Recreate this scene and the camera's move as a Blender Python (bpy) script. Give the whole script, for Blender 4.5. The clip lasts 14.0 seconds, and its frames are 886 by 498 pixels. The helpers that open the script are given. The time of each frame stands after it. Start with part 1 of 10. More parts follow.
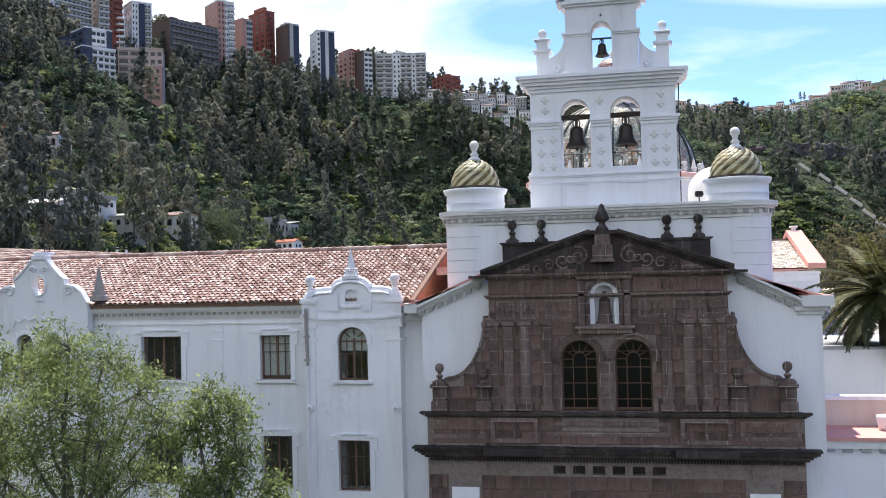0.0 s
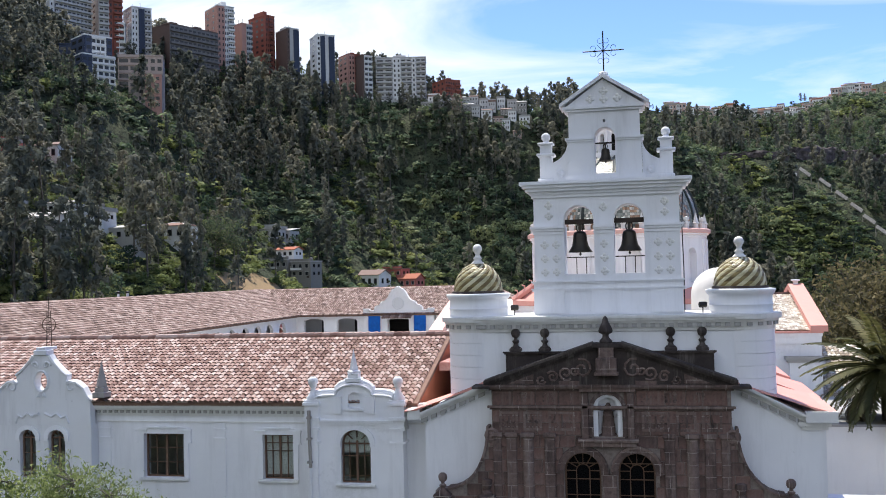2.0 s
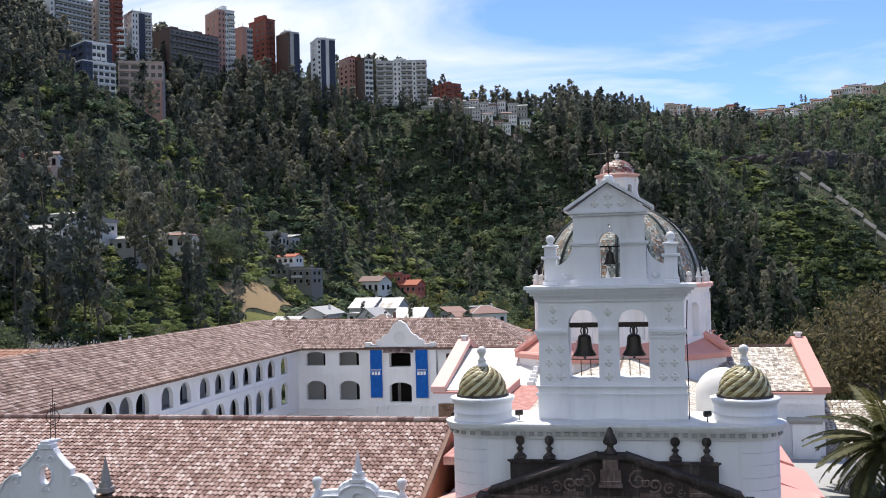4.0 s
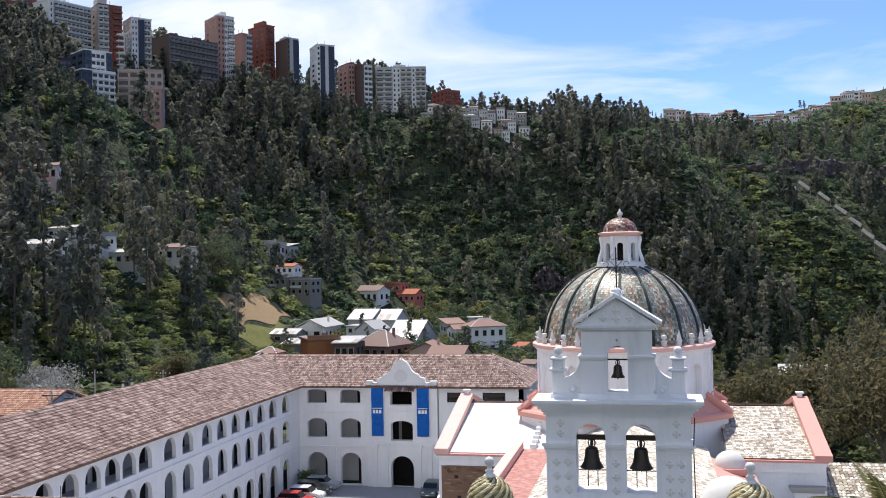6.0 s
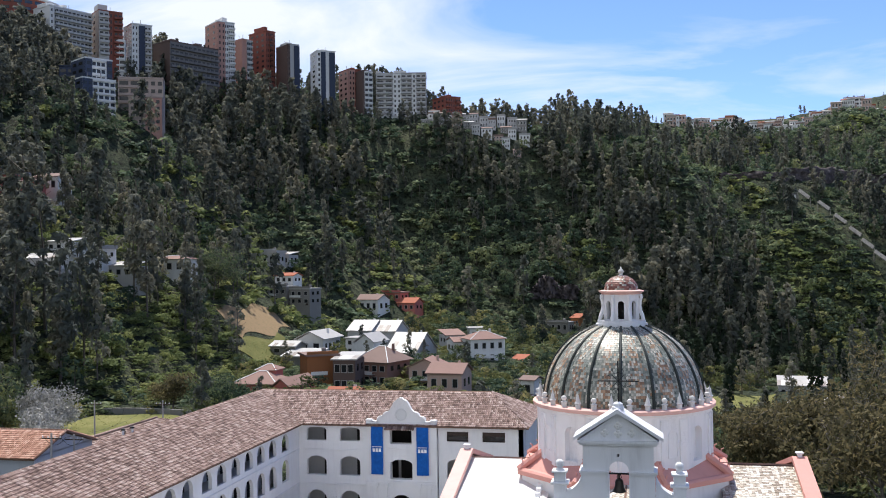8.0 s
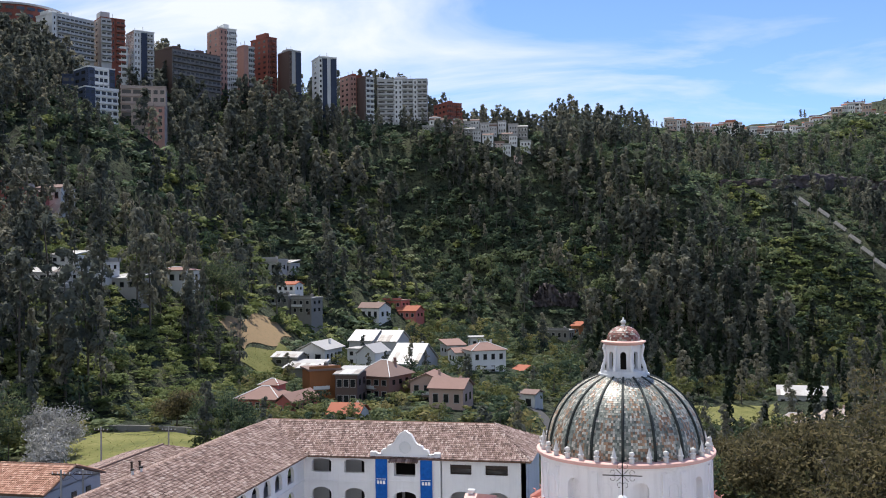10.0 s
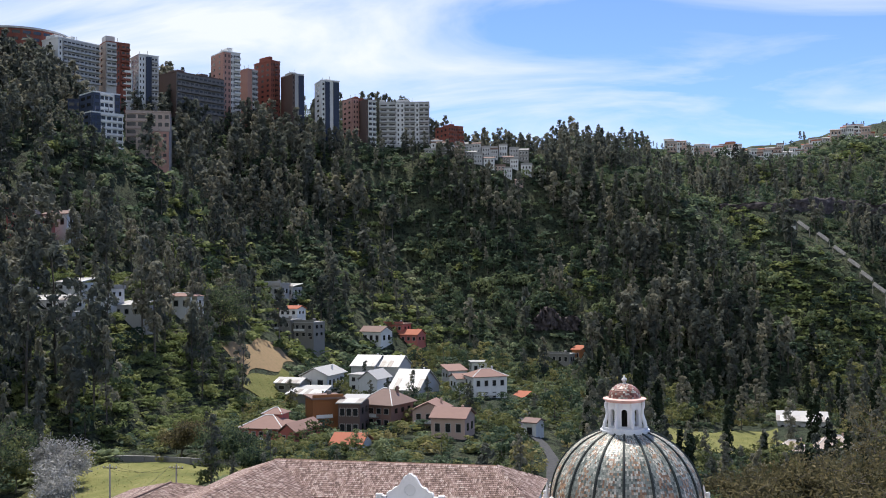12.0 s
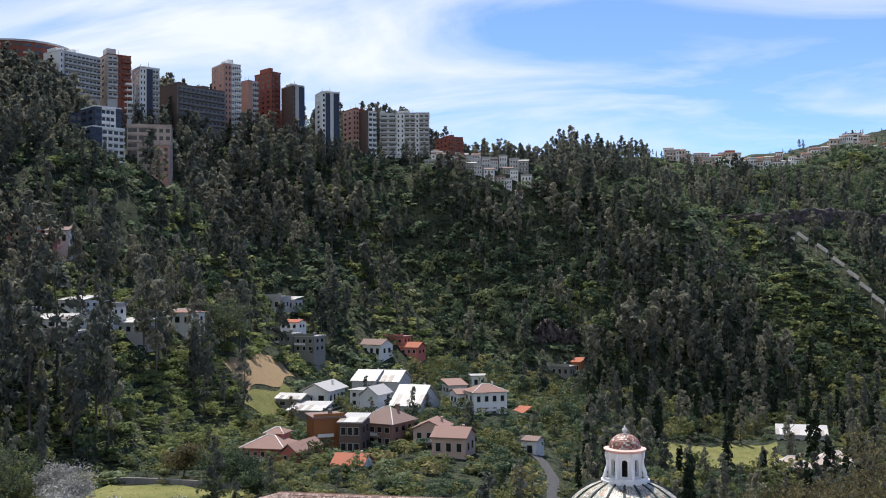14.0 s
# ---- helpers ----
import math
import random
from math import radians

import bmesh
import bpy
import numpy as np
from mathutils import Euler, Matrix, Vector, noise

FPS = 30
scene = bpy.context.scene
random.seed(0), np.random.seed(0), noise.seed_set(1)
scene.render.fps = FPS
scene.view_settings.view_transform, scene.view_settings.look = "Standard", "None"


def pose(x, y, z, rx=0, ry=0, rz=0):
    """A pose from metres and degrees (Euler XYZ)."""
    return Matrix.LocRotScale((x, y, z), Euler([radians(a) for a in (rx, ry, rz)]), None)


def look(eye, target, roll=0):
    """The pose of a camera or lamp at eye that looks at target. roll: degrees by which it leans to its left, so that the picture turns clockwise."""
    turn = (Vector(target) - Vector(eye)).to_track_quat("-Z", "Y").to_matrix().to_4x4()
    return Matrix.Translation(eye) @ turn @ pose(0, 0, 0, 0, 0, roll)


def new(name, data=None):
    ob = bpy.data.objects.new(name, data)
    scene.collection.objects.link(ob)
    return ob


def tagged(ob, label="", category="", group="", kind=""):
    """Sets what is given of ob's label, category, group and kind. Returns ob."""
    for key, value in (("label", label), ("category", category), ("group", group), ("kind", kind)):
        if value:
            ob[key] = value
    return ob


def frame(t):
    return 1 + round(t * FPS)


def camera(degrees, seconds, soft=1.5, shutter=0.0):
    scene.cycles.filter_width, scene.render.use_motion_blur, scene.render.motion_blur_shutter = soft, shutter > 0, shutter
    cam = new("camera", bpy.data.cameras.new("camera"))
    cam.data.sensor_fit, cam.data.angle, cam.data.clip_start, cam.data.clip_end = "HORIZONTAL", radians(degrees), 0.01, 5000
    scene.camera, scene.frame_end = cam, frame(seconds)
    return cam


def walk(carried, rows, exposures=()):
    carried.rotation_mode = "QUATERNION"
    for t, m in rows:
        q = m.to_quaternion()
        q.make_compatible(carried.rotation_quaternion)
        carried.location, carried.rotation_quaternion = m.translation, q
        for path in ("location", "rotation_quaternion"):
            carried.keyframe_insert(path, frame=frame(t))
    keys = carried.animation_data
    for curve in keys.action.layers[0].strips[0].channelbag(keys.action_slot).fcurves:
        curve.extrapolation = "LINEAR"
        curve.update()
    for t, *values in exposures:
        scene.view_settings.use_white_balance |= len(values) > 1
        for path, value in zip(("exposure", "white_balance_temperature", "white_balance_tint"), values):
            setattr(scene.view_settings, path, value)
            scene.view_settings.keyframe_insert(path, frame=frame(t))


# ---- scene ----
cam = camera(48.4, 14.0, 1.0)
PATH = [
    (0, (0.298, -38.823, 14.95), (-0.116, -36.867, 15.007), -1.4),
    (0.5, (0.276, -38.833, 16.089), (-0.138, -36.877, 16.144), -1.4),
    (1, (0.247, -38.847, 17.235), (-0.168, -36.891, 17.287), -1.4),
    (1.5, (0.274, -38.884, 18.37), (-0.141, -36.928, 18.421), -1.4),
    (2, (0.285, -38.887, 19.49), (-0.129, -36.931, 19.539), -1.4),
    (2.5, (0.337, -38.917, 20.606), (-0.078, -36.961, 20.654), -1.3),
    (3, (0.29, -38.882, 21.727), (-0.124, -36.926, 21.772), -1.4),
    (5.5, (0.093, -39.256, 27.549), (-0.319, -37.299, 27.586), -1.2),
    (6, (-0.067, -39.32, 28.772), (-0.477, -37.363, 28.808), -1.1),
    (6.5, (-0.067, -39.202, 29.926), (-0.479, -37.245, 29.961), -1.0),
    (7, (-0.061, -39.234, 31.15), (-0.472, -37.277, 31.183), -1.0),
    (7.5, (-0.07, -39.304, 32.394), (-0.48, -37.346, 32.426), -0.9),
    (10, (-0.185, -40.962, 37.978), (-0.594, -39.005, 38.005), -0.7),
    (10.5, (-0.116, -41.879, 38.846), (-0.526, -39.922, 38.879), -0.6),
    (11, (-0.139, -42.886, 39.743), (-0.548, -40.929, 39.788), -0.6),
    (11.5, (-0.132, -43.201, 40.75), (-0.541, -41.244, 40.803), -0.6),
    (12, (-0.146, -43.775, 41.73), (-0.555, -41.818, 41.788), -0.5),
    (12.5, (-0.144, -44.154, 42.725), (-0.554, -42.197, 42.787), -0.5),
    (13, (-0.112, -44.286, 43.768), (-0.521, -42.33, 43.831), -0.5),
    (13.5, (-0.079, -44.285, 44.749), (-0.488, -42.329, 44.814), -0.5),
    (14, (-0.11, -45.142, 45.969), (-0.518, -43.185, 46.033), -0.5),
]
walk(cam, [(t, look(eye, target, roll)) for t, eye, target, roll in PATH], [(0, 0.95), (3, 0.52), (6, 0.44), (10, 0.40), (14, 0.40)])

# ---- world, sun ----
SUN_EL, SUN_AZ = 64.0, 24.0  # degrees; azimuth counted from +y towards -x
world = bpy.data.worlds.new("sky")
scene.world = world
world.use_nodes = True


def build_sky(w):
    nt = w.node_tree
    nt.nodes.clear()
    out = nt.nodes.new("ShaderNodeOutputWorld")
    bg = nt.nodes.new("ShaderNodeBackground")
    bg.inputs["Strength"].default_value = 0.09
    sky = nt.nodes.new("ShaderNodeTexSky")
    sky.sky_type = "NISHITA"
    sky.sun_disc = False
    sky.sun_elevation = radians(SUN_EL)
    sky.sun_rotation = radians(-SUN_AZ)
    sky.altitude = 2700
    sky.air_density = 1.0
    sky.dust_density = 0.6
    co = nt.nodes.new("ShaderNodeTexCoord")
    sep = nt.nodes.new("ShaderNodeSeparateXYZ")
    nt.links.new(co.outputs["Generated"], sep.inputs[0])
    # direction projected on a cloud layer
    zz = nt.nodes.new("ShaderNodeMath")
    zz.operation = "MAXIMUM"
    zz.inputs[1].default_value = 0.0
    nt.links.new(sep.outputs["Z"], zz.inputs[0])
    add = nt.nodes.new("ShaderNodeMath")
    add.inputs[1].default_value = 0.22
    nt.links.new(zz.outputs[0], add.inputs[0])
    comb = nt.nodes.new("ShaderNodeCombineXYZ")
    for ax in ("X", "Y"):
        d = nt.nodes.new("ShaderNodeMath")
        d.operation = "DIVIDE"
        nt.links.new(sep.outputs[ax], d.inputs[0])
        nt.links.new(add.outputs[0], d.inputs[1])
        nt.links.new(d.outputs[0], comb.inputs[ax])
    mp = nt.nodes.new("ShaderNodeMapping")
    mp.inputs["Rotation"].default_value = (0, 0, radians(38))
    mp.inputs["Scale"].default_value = (0.9, 1.9, 1.0)
    mp.inputs["Location"].default_value = (1.35, 0.4, 0)
    nt.links.new(comb.outputs[0], mp.inputs[0])
    n1 = nt.nodes.new("ShaderNodeTexNoise")
    n1.inputs["Scale"].default_value = 1.15
    n1.inputs["Detail"].default_value = 8
    n1.inputs["Roughness"].default_value = 0.55
    n1.inputs["Distortion"].default_value = 0.7
    nt.links.new(mp.outputs[0], n1.inputs["Vector"])
    ramp = nt.nodes.new("ShaderNodeValToRGB")
    ramp.color_ramp.elements[0].position = 0.31
    ramp.color_ramp.elements[1].position = 0.58
    # the cover thickens towards -x, and behind the camera, unseen, to brighten shaded fronts
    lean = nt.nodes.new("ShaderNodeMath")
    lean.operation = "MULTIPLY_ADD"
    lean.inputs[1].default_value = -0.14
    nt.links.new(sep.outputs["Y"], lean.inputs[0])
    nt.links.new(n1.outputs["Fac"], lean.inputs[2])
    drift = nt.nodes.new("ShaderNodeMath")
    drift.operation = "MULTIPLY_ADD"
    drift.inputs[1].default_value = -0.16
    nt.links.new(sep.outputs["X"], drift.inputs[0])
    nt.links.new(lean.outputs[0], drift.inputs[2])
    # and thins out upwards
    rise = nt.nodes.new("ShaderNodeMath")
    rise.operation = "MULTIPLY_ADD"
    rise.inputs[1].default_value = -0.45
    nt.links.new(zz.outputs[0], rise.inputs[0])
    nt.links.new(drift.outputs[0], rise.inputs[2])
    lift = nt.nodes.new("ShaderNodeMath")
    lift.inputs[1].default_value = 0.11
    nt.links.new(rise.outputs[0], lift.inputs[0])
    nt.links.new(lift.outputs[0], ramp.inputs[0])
    mix = nt.nodes.new("ShaderNodeMix")
    mix.data_type = "RGBA"
    nt.links.new(ramp.outputs[0], mix.inputs["Factor"])
    tone = nt.nodes.new("ShaderNodeMix")
    tone.data_type = "RGBA"
    tone.blend_type = "MULTIPLY"
    tone.inputs["Factor"].default_value = 1.0
    tone.inputs["B"].default_value = (1.10, 1.28, 1.72, 1)
    nt.links.new(sky.outputs[0], tone.inputs["A"])
    nt.links.new(tone.outputs["Result"], mix.inputs["A"])
    mix.inputs["B"].default_value = (7.8, 8.3, 9.0, 1)
    nt.links.new(mix.outputs["Result"], bg.inputs["Color"])
    nt.links.new(bg.outputs[0], out.inputs["Surface"])


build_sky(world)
sun_data = bpy.data.lights.new("sun", "SUN")
sun_data.energy = 4.8
sun_data.angle = radians(0.53)
sun_data.color = (1.0, 0.95, 0.87)
sun = new("sun", sun_data)
_a, _e = radians(SUN_AZ), radians(SUN_EL)
SUN_DIR = Vector((-math.sin(_a) * math.cos(_e), math.cos(_a) * math.cos(_e), math.sin(_e)))
sun.matrix_world = look(SUN_DIR * 300, (0, 0, 0))


# ---- materials ----
def lin(*rgb):
    return (*rgb, 1.0)


class Mat:
    """A node material with a Principled surface and small builders for its inputs."""

    def __init__(self, name, rough=0.8, metal=0.0, spec=0.3):
        self.m = bpy.data.materials.new(name)
        self.m.use_nodes = True
        self.nt = self.m.node_tree
        self.p = self.nt.nodes["Principled BSDF"]
        self.p.inputs["Roughness"].default_value = rough
        self.p.inputs["Metallic"].default_value = metal
        self.p.inputs["Specular IOR Level"].default_value = spec
        self.co = None

    def n(self, kind, **kw):
        node = self.nt.nodes.new(kind)
        for k, v in kw.items():
            if k in node.inputs:
                node.inputs[k].default_value = v
        return node

    def link(self, a, b):
        self.nt.links.new(a, b)

    def coords(self, scale=(1, 1, 1)):
        if self.co is None:
            self.co = self.n("ShaderNodeTexCoord")
        mp = self.n("ShaderNodeMapping")
        mp.inputs["Scale"].default_value = scale
        self.link(self.co.outputs["Object"], mp.inputs["Vector"])
        return mp.outputs[0]

    def noise(self, scale, detail=4, rough=0.55, stretch=(1, 1, 1), distort=0.0):
        t = self.n("ShaderNodeTexNoise", Scale=scale, Detail=detail, Roughness=rough, Distortion=distort)
        self.link(self.coords(stretch), t.inputs["Vector"])
        return t.outputs["Fac"]

    def ramp(self, fac, stops):
        r = self.n("ShaderNodeValToRGB")
        el = r.color_ramp.elements
        while len(el) < len(stops):
            el.new(0.5)
        for e, (pos, col) in zip(el, stops):
            e.position, e.color = pos, lin(*col) if len(col) == 3 else col
        self.link(fac, r.inputs[0])
        return r.outputs[0]

    def mask(self, fac, lo, hi):
        return self.ramp(fac, [(lo, (0, 0, 0)), (hi, (1, 1, 1))])

    def mix(self, fac, a, b, blend="MIX"):
        x = self.n("ShaderNodeMix")
        x.data_type, x.blend_type = "RGBA", blend
        for sock, v in (("Factor", fac), ("A", a), ("B", b)):
            if isinstance(v, (int, float)):
                x.inputs[sock].default_value = v
            elif isinstance(v, tuple):
                x.inputs[sock].default_value = lin(*v) if len(v) == 3 else v
            else:
                self.link(v, x.inputs[sock])
        return x.outputs["Result"]

    def island(self):
        return self.n("ShaderNodeNewGeometry").outputs["Random Per Island"]

    def object_random(self):
        return self.n("ShaderNodeObjectInfo").outputs["Random"]

    def colour(self, c):
        if isinstance(c, tuple):
            self.p.inputs["Base Color"].default_value = lin(*c)
        else:
            self.link(c, self.p.inputs["Base Color"])
        return self

    def bump(self, fac, strength=0.3, dist=0.02):
        b = self.n("ShaderNodeBump", Strength=strength, Distance=dist)
        self.link(fac, b.inputs["Height"])
        self.link(b.outputs[0], self.p.inputs["Normal"])
        return self

    def translucent(self, col_socket, amount):
        out = self.nt.nodes["Material Output"]
        tr = self.n("ShaderNodeBsdfTranslucent")
        self.link(col_socket, tr.inputs["Color"])
        ms = self.n("ShaderNodeMixShader", Fac=amount)
        self.link(self.p.outputs[0], ms.inputs[1])
        self.link(tr.outputs[0], ms.inputs[2])
        self.link(ms.outputs[0], out.inputs["Surface"])
        return self


def plaster(name, base, stain, grain=0.35, streak=0.35, rough=0.85):
    m = Mat(name, rough)
    big = m.mask(m.noise(0.35, 5, 0.6), 0.35, 0.75)
    run = m.mask(m.noise(1.6, 5, 0.65, (1, 1, 0.12)), 0.50, 0.82)
    fine = m.noise(9.0, 5, 0.6)
    c = m.mix(big, base, tuple(b * 0.92 for b in base))
    f = m.n("ShaderNodeMath")
    f.operation = "MULTIPLY"
    f.inputs[1].default_value = streak
    m.link(run, f.inputs[0])
    c = m.mix(f.outputs[0], c, stain)
    spots = m.mask(m.noise(3.3, 8, 0.7), 0.66, 0.74)
    g = m.n("ShaderNodeMath")
    g.operation = "MULTIPLY"
    g.inputs[1].default_value = grain
    m.link(spots, g.inputs[0])
    c = m.mix(g.outputs[0], c, stain)
    # flaking coats: small ragged islands within a few large areas
    flake = m.n("ShaderNodeMath")
    flake.operation = "MULTIPLY"
    m.link(m.mask(m.noise(0.28, 3, 0.5), 0.58, 0.70), flake.inputs[0])
    m.link(m.mask(m.noise(5.0, 6, 0.6), 0.53, 0.56), flake.inputs[1])
    c = m.mix(flake.outputs[0], c, tuple(0.8 * b + 0.2 * d for b, d in zip(base, stain)))
    return m.colour(c).bump(m.mix(0.5, fine, flake.outputs[0]), 0.35, 0.02).m


def speckled(name, stops, scale=6.0, rough=0.85, bump=0.35, dist=0.02, per="island", vary=0.5, spec=0.3, metal=0.0):
    """A surface whose pieces differ: a ramp over a mix of a random value per piece and noise."""
    m = Mat(name, rough, metal, spec)
    r = m.island() if per == "island" else m.object_random()
    nz = m.noise(scale, 6, 0.6)
    x = m.n("ShaderNodeMix")
    x.inputs["Factor"].default_value = vary
    m.link(nz, x.inputs["A"])
    m.link(r, x.inputs["B"])
    c = m.ramp(x.outputs["Result"], stops)
    return m.colour(c).bump(nz, bump, dist).m


def foliage(name, stops, rough=0.6, trans=0.35, patch=0.03):
    """Leaves: a tint of each tree's own, patches, and a little from leaf to leaf."""
    m = Mat(name, rough, 0, 0.2)
    tint = m.n("ShaderNodeAttribute")
    tint.attribute_name = "tint"
    own = m.mix(0.22, tint.outputs["Fac"], m.island())
    c = m.ramp(m.mix(0.25, own, m.mask(m.noise(patch, 3, 0.6), 0.3, 0.7)), stops)
    m.colour(c)
    return m.translucent(c, trans).m


def plain(name, c, rough=0.6, metal=0.0, spec=0.4, scale=3.0, vary=0.18):
    m = Mat(name, rough, metal, spec)
    nz = m.noise(scale, 5, 0.6)
    lo = tuple(v * (1 - vary) for v in c)
    hi = tuple(min(1, v * (1 + vary)) for v in c)
    return m.colour(m.ramp(nz, [(0.3, lo), (0.7, hi)])).bump(nz, 0.1, 0.01).m


WHITE = plaster("whitewash", (0.80, 0.81, 0.84), (0.30, 0.31, 0.33), 0.45, 0.28)
WHITE_OLD = plaster("weathered_whitewash", (0.73, 0.74, 0.765), (0.22, 0.22, 0.23), 0.6, 0.4)
STAINED = plaster("weathered_render", (0.34, 0.32, 0.30), (0.10, 0.09, 0.085), 0.8, 0.6)
WHITE_COURT = plaster("court_whitewash", (0.82, 0.81, 0.80), (0.36, 0.35, 0.34), 0.2, 0.2)
TRIM = plaster("moulding_paint", (0.72, 0.72, 0.71), (0.25, 0.25, 0.25), 0.4, 0.35)
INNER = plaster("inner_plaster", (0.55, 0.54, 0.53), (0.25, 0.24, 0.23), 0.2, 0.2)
PINK = plaster("pink_paint", (0.63, 0.31, 0.265), (0.42, 0.19, 0.16), 0.35, 0.2, 0.75)
PINK_LIGHT = plaster("faded_pink_paint", (0.72, 0.46, 0.41), (0.5, 0.3, 0.27), 0.3, 0.2, 0.75)
# white of the cupolas, and of the sun glare painted on the west roof
ROOF_WHITE = plaster("glare_and_cupola_white", (0.68, 0.665, 0.635), (0.45, 0.42, 0.38), 0.5, 0.15)
def ashlar(name, stops, joint, per="object", bricks=True, streak=0.65):
    """Weathered coursed stone: mottled blocks, pale joints and runs of pale salt."""
    m = Mat(name, 0.9, 0, 0.2)
    r = m.object_random() if per == "object" else m.island()
    big, fine = m.noise(1.1, 6, 0.65), m.noise(7.0, 7, 0.7)
    x = m.n("ShaderNodeMix")
    x.inputs["Factor"].default_value = 0.27
    m.link(big, x.inputs["A"])
    m.link(r, x.inputs["B"])
    c = m.ramp(x.outputs["Result"], stops)
    c = m.mix(m.mask(fine, 0.42, 0.72), c, m.mix(0.5, c, (0.03, 0.025, 0.024)))
    f = m.n("ShaderNodeMath")
    f.operation = "MULTIPLY"
    f.inputs[1].default_value = streak
    m.link(m.mask(m.noise(2.6, 6, 0.7, (1, 1, 0.10)), 0.52, 0.80), f.inputs[0])
    c = m.mix(f.outputs[0], c, (0.30, 0.27, 0.245))
    c = m.mix(m.mask(m.noise(0.9, 6, 0.75, (1, 1, 0.22)), 0.56, 0.72), c, (0.030, 0.025, 0.024))
    if bricks:
        mp = m.n("ShaderNodeMapping")
        mp.inputs["Rotation"].default_value = (radians(90), 0, 0)
        m.link(m.coords(), mp.inputs["Vector"])
        t = m.n("ShaderNodeTexBrick")
        t.offset = 0.5
        for k, v in (("Scale", 1.0), ("Mortar Size", 0.016), ("Mortar Smooth", 0.4), ("Brick Width", 0.72), ("Row Height", 0.46), ("Bias", 0.0)):
            t.inputs[k].default_value = v
        m.link(mp.outputs[0], t.inputs["Vector"])
        g = m.n("ShaderNodeMath")
        g.operation = "MULTIPLY"
        m.link(t.outputs["Fac"], g.inputs[0])
        m.link(m.mask(m.noise(1.7, 4, 0.6), 0.38, 0.6), g.inputs[1])
        c = m.mix(g.outputs[0], c, joint)
    return m.colour(c).bump(fine, 0.55, 0.03).m


JOINT = (0.36, 0.31, 0.28)
STONE = ashlar("brown_stone", [(0.25, (0.052, 0.037, 0.034)), (0.42, (0.128, 0.084, 0.073)), (0.56, (0.178, 0.108, 0.092)), (0.8, (0.245, 0.18, 0.157))], JOINT, "object", False, 0.6)
STONE_BASE = ashlar("weathered_stone", [(0.25, (0.042, 0.032, 0.030)), (0.46, (0.130, 0.090, 0.079)), (0.7, (0.235, 0.172, 0.150))], JOINT, "island", True, 0.6)
STONE_JOINT = ashlar("pale_stone_joints", [(0.3, (0.13, 0.105, 0.094)), (0.6, (0.24, 0.20, 0.18))], JOINT, "island", False)
STONE_DARK = ashlar("blackened_stone", [(0.3, (0.026, 0.022, 0.021)), (0.55, (0.062, 0.050, 0.046)), (0.8, (0.17, 0.142, 0.128))], JOINT, "island", False, 0.5)
CLAY = speckled("clay_roof_tile", [(0.15, (0.125, 0.072, 0.060)), (0.35, (0.255, 0.158, 0.133)), (0.58, (0.38, 0.265, 0.23)), (0.82, (0.52, 0.425, 0.39))], 2.0, 0.9, 0.4, 0.02, "island", 0.55)
CLAY_OBJ = speckled("clay_roof_tile_single", [(0.15, (0.125, 0.072, 0.060)), (0.35, (0.255, 0.158, 0.133)), (0.58, (0.38, 0.265, 0.23)), (0.82, (0.52, 0.425, 0.39))], 2.0, 0.9, 0.4, 0.02, "object", 0.55)
CLAY_GREY = speckled("weathered_roof_tile", [(0.2, (0.10, 0.066, 0.056)), (0.4, (0.215, 0.145, 0.125)), (0.6, (0.32, 0.228, 0.200)), (0.82, (0.47, 0.385, 0.345))], 0.8, 0.9, 0.4, 0.02, "island", 0.5)
CLAY_ORANGE = speckled("orange_roof_tile", [(0.2, (0.20, 0.100, 0.066)), (0.4, (0.33, 0.175, 0.122)), (0.6, (0.43, 0.25, 0.18)), (0.82, (0.52, 0.35, 0.27))], 1.2, 0.9, 0.4, 0.02, "island", 0.5)
CLAY_BED = plain("roof_bed", (0.20, 0.125, 0.095), 0.95)
BRICK_ONE = speckled("brown_brick_single", [(0.2, (0.13, 0.08, 0.055)), (0.5, (0.22, 0.14, 0.095)), (0.8, (0.33, 0.23, 0.165))], 4.0, 0.9, 0.4, 0.02, "object", 0.7)
BRICK = speckled("brown_brick", [(0.2, (0.15, 0.09, 0.06)), (0.5, (0.24, 0.155, 0.105)), (0.8, (0.33, 0.23, 0.165))], 4.0, 0.9, 0.4, 0.02, "island", 0.6)
ORANGE_WALL = plaster("orange_gable_paint", (0.42, 0.14, 0.075), (0.16, 0.06, 0.045), 0.5, 0.5)
WOOD = speckled("brown_painted_wood", [(0.2, (0.085, 0.05, 0.034)), (0.6, (0.16, 0.095, 0.065)), (0.85, (0.24, 0.16, 0.12))], 8.0, 0.6, 0.2, 0.004, "object", 0.3)
CHURCH_WOOD = plain("church_window_wood", (0.10, 0.055, 0.032), 0.6)
WOOD_DARK = plain("dark_wood", (0.035, 0.022, 0.016), 0.6)
IRON = plain("black_iron", (0.02, 0.02, 0.022), 0.55, 0.6)
BRONZE = plain("dark_bronze", (0.045, 0.04, 0.034), 0.45, 0.7)
CURTAIN = plaster("pale_curtain", (0.74, 0.74, 0.71), (0.35, 0.35, 0.33), 0.1, 0.3)
# near-black that stands for shade inside openings
DARK = plain("shade_black", (0.018, 0.016, 0.015), 0.9)
BLUE = plain("blue_banner_cloth", (0.010, 0.105, 0.40), 0.8, 0, 0.2)
PAPER = plain("white_print", (0.8, 0.8, 0.8), 0.7)
ASPHALT = plain("asphalt", (0.06, 0.06, 0.062), 0.9, 0, 0.3, 1.2, 0.3)
